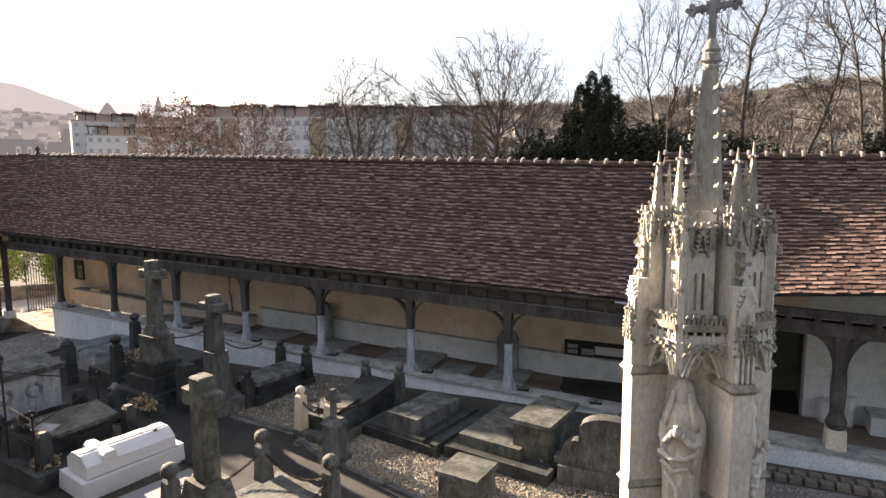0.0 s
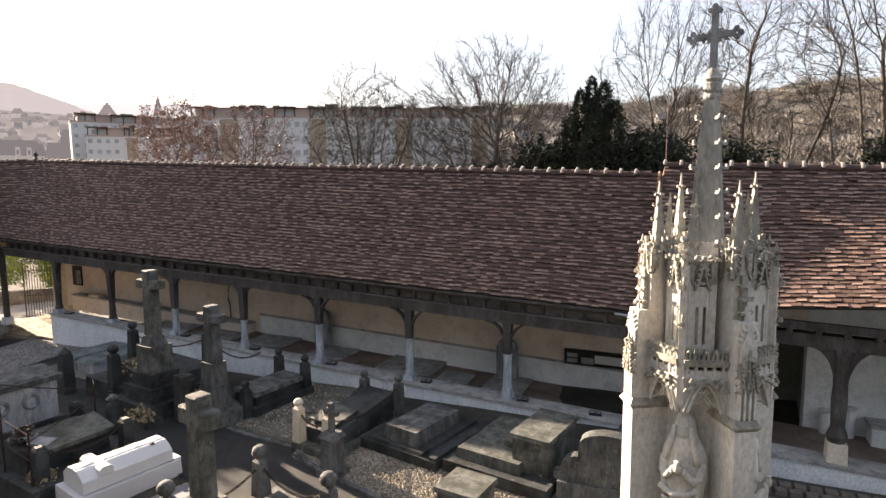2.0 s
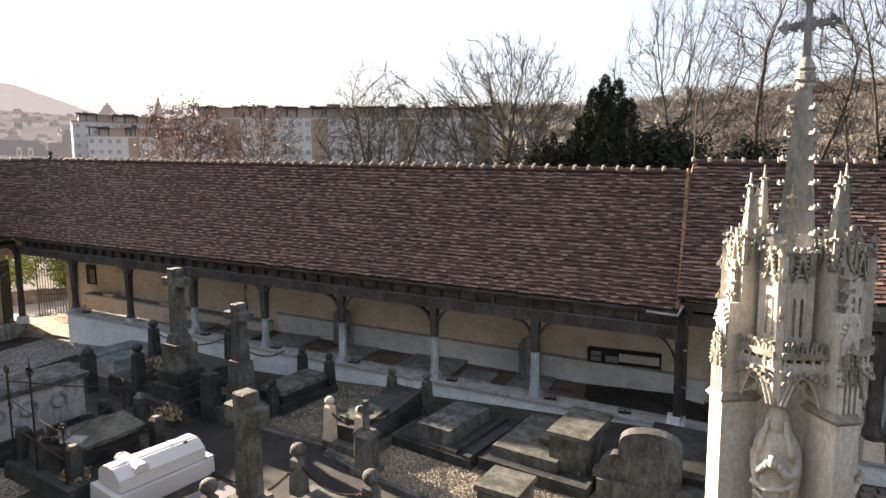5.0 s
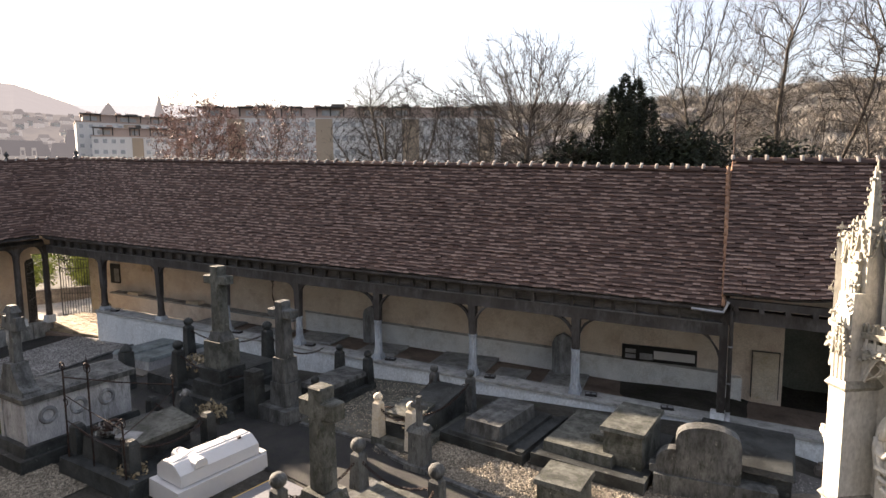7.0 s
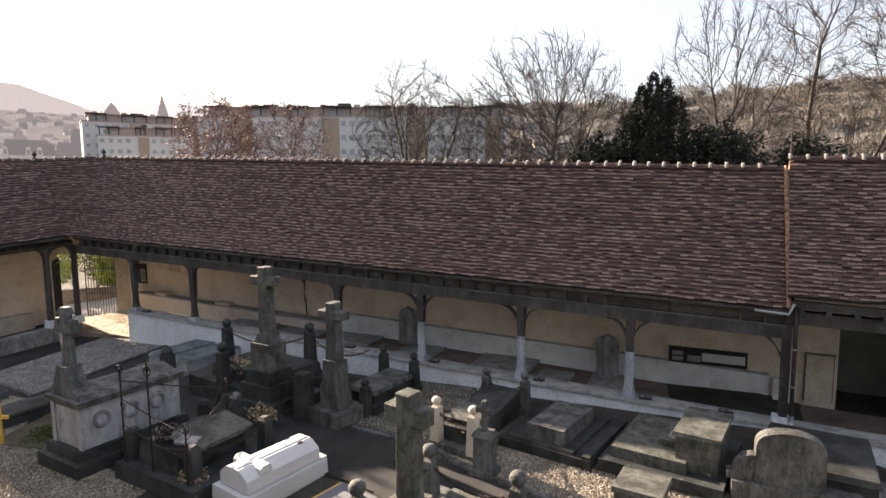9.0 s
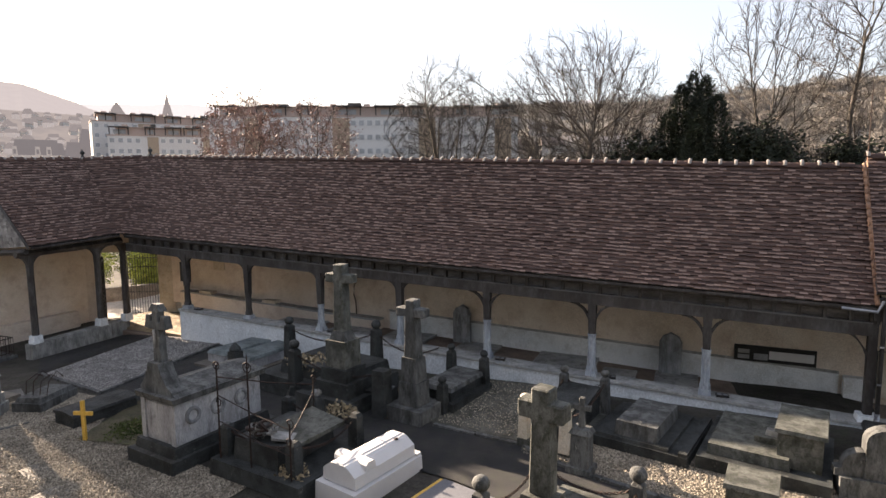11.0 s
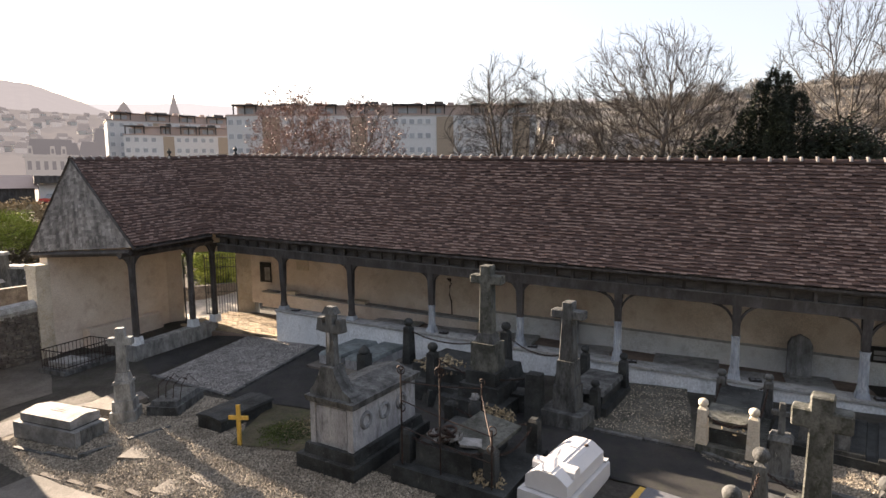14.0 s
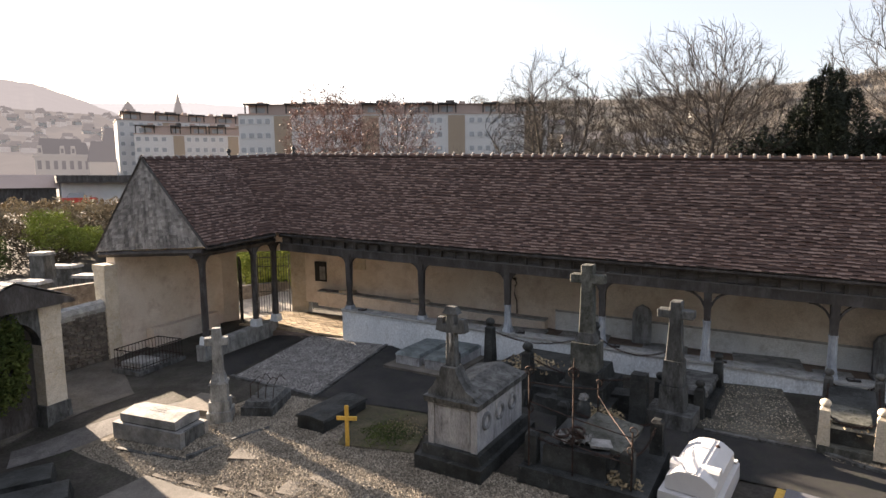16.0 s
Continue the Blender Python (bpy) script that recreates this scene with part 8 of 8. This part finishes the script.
# the statues of the niches: one plain mesh each
def statue_mesh():
    rows = [(0.0, 0.13, 0.11), (0.1, 0.132, 0.112), (0.2, 0.13, 0.11), (0.3, 0.13, 0.11), (0.4, 0.132, 0.112), (0.5, 0.138, 0.115), (0.58, 0.148, 0.118), (0.66, 0.163, 0.12), (0.73, 0.174, 0.12), (0.79, 0.174, 0.115), (0.86, 0.168, 0.105), (0.93, 0.156, 0.1), (0.99, 0.134, 0.092), (1.03, 0.108, 0.084), (1.07, 0.088, 0.08), (1.12, 0.079, 0.082), (1.165, 0.074, 0.08), (1.2, 0.06, 0.066), (1.222, 0.036, 0.045), (1.23, 0.01, 0.01)]
    n = 72
    bm = bmesh.new()
    rings = []
    for z, a, b in rows:
        ring_ = []
        for k in range(n):
            q = 2 * math.pi * k / n
            front = max(0.0, -math.sin(q))
            if z < 0.52:        # long upright folds of the robe
                fold = 1 + 0.075 * math.sin(9 * q + 1.5 * math.sin(4 * z)) + 0.035 * math.sin(17 * q - 3 * z)
            elif z < 0.84:      # slanting folds of the mantle under the arms
                fold = 1 + 0.05 * math.sin(26 * z + 5 * math.cos(q)) * front + 0.04 * math.sin(11 * q + 6 * z)
            else:
                fold = 1 + 0.03 * math.sin(7 * q + 9 * z)
            hood = 1 - 0.22 * front ** 6 if 1.05 < z < 1.19 else 1.0
            ring_.append(bm.verts.new((a * math.cos(q) * fold, b * math.sin(q) * fold * hood, z)))
        rings.append(ring_)
    for u, v in zip(rings, rings[1:]):
        for k in range(n):
            bm.faces.new((u[k], u[(k + 1) % n], v[(k + 1) % n], v[k]))
    # forearms and sleeves, the head inside the veil, a small vessel, the mantle's hanging edges
    for sx in (-1, 1):
        tube(bm, [(sx * 0.13, -0.03, 0.86), (sx * 0.132, -0.07, 0.75), (sx * 0.1, -0.12, 0.735), (sx * 0.05, -0.145, 0.8)], 0.045, 9, 0.024)
        tube(bm, [(sx * 0.12, -0.085, 0.73), (sx * 0.122, -0.09, 0.62), (sx * 0.11, -0.085, 0.5)], 0.032, 8, 0.012)
        tube(bm, [(sx * 0.06, -0.06, 1.14), (sx * 0.075, -0.075, 1.04), (sx * 0.1, -0.08, 0.95), (sx * 0.12, -0.09, 0.86)], 0.018, 7, 0.026)
        lathe(bm, [(0.008, -0.03), (0.022, -0.015), (0.024, 0.01), (0.01, 0.035)], sx * 0.042, -0.155, 0.81, 8)
    tube(bm, [(-0.15, -0.1, 0.64), (-0.05, -0.13, 0.6), (0.06, -0.125, 0.62), (0.15, -0.09, 0.69)], 0.026, 8, 0.02)
    tube(bm, [(-0.13, -0.1, 0.56), (-0.03, -0.125, 0.5), (0.08, -0.115, 0.55)], 0.022, 8, 0.014)
    tube(bm, [(-0.1, -0.1, 0.48), (0.0, -0.118, 0.36), (0.02, -0.115, 0.15)], 0.02, 8, 0.016)
    lathe(bm, [(0.02, -0.075), (0.046, -0.045), (0.053, 0.0), (0.046, 0.045), (0.02, 0.07)], 0, -0.042, 1.1, 12)
    lathe(bm, [(0.014, 0), (0.03, 0.02), (0.034, 0.06), (0.02, 0.075), (0.03, 0.09)], 0.0, -0.17, 0.8, 9)
    return bm


st = part("statue", statue_mesh(), MS, None, smooth=True)
tagged(st, "pale stone statue of a veiled draped figure in the monument's niche", "statue")
st["group"] = "niche statues"
st.matrix_world = pose(TX, TY, 0, 0, 0, TR) @ pose(0.0, -0.36, 3.06) @ Matrix.Diagonal((1.0, 1.0, 1.0, 1.0))
for a in (90, -90):
    o = new("statue", st.data)
    tagged(o, "pale stone statue of a veiled draped figure in the monument's niche", "statue", "niche statues")
    o.matrix_world = pose(TX, TY, 0, 0, 0, TR + a) @ pose(0.0, -0.36, 2.9)


# ---- loose pebbles on the gravel ----
def pebbles(name, outline, count, size, seed, label, material="pebble"):
    """Small angular stones strewn over a four-cornered stretch of gravel."""
    rr = random.Random(seed)
    a, b, c, d = [Vector(p) for p in outline]
    verts, faces = [], []
    for k in range(count):
        s, q = rr.random(), rr.random()
        p = a.lerp(b, s).lerp(d.lerp(c, s), q)
        r = size * rr.uniform(0.5, 1.5)
        z = slope_of_land(p.x, p.y) + 0.02
        h = r * rr.uniform(0.6, 1.1)
        an = rr.uniform(0, 6.283)
        n = len(verts)
        for j in range(4):
            e = an + j * math.pi / 2 + rr.uniform(-0.4, 0.4)
            verts.append((p.x + r * math.cos(e), p.y + r * math.sin(e), z + rr.uniform(-0.3, 0.3) * h))
        verts.append((p.x + rr.uniform(-0.3, 0.3) * r, p.y + rr.uniform(-0.3, 0.3) * r, z + h))
        faces += [(n, n + 1, n + 4), (n + 1, n + 2, n + 4), (n + 2, n + 3, n + 4), (n + 3, n, n + 4)]
    tagged(mesh_part(name, verts, faces, M[material]), label, "gravel", kind="stuff")


pebbles("pebbles", [(-23.6, 3.75), (-12.6, 2.6), (-12.4, 6.1), (-22.0, 6.9)], 52000, 0.021, 1, "loose pale pebbles between the graves", "tanpebble")
pebbles("pebbles", [(-23.65, 8.7), (-20.25, 8.3), (-20.95, 13.2), (-24.35, 13.25)], 20000, 0.021, 2, "loose grey pebbles of the plot")
pebbles("pebbles", [(-10.3, 10.0), (-8.2, 9.85), (-8.5, 13.1), (-11.2, 13.0)], 2500, 0.019, 3, "loose grey pebbles before the low wall", "tanpebble")
pebbles("pebbles", [(-8.0, 9.2), (-0.6, 7.5), (0.5, 9.8), (-8.0, 10.3)], 18000, 0.019, 4, "loose pale pebbles between the tombs", "tanpebble")
pebbles("pebbles", [(0.0, 10.0), (5.0, 10.0), (5.0, 12.2), (0.0, 12.2)], 5000, 0.019, 5, "loose grey pebbles before the end bay")
pebbles("pebbles", [(-21.8, 6.85), (-17.8, 6.35), (-19.0, 8.0), (-21.5, 8.0)], 5000, 0.019, 6, "loose pebbles beside the plot", "tanpebble")


# ---- roof tiles, last ----
for parent, e0, e1, r0, r1, rows, width, seed in ROOFS:
    near = (lambda p, j: j < 10 and -6.6 < p.x < -1.6) if parent is roof_main else ((lambda p, j: j < 12 and -1.3 < p.x < 3.0) if parent is roof_annex else None)
    tv, tf, loose = tile_field(e0, e1, r0, r1, rows, width, near, seed=seed, bend=sag_main if parent is roof_main else (sag_annex if parent is roof_annex else None))
    o = mesh_part("tiles", tv, tf, TILE, parent, second=NOSE_LIT, pattern=(1, 0, 1, 0, 0))
    o["kind"] = "stuff"
    for q, fs in loose[:300]:
        mesh_part("tile", [tuple(p) for p in q], list(fs), TILE, parent, second=NOSE_LIT, pattern=(1, 0, 1, 0, 0))
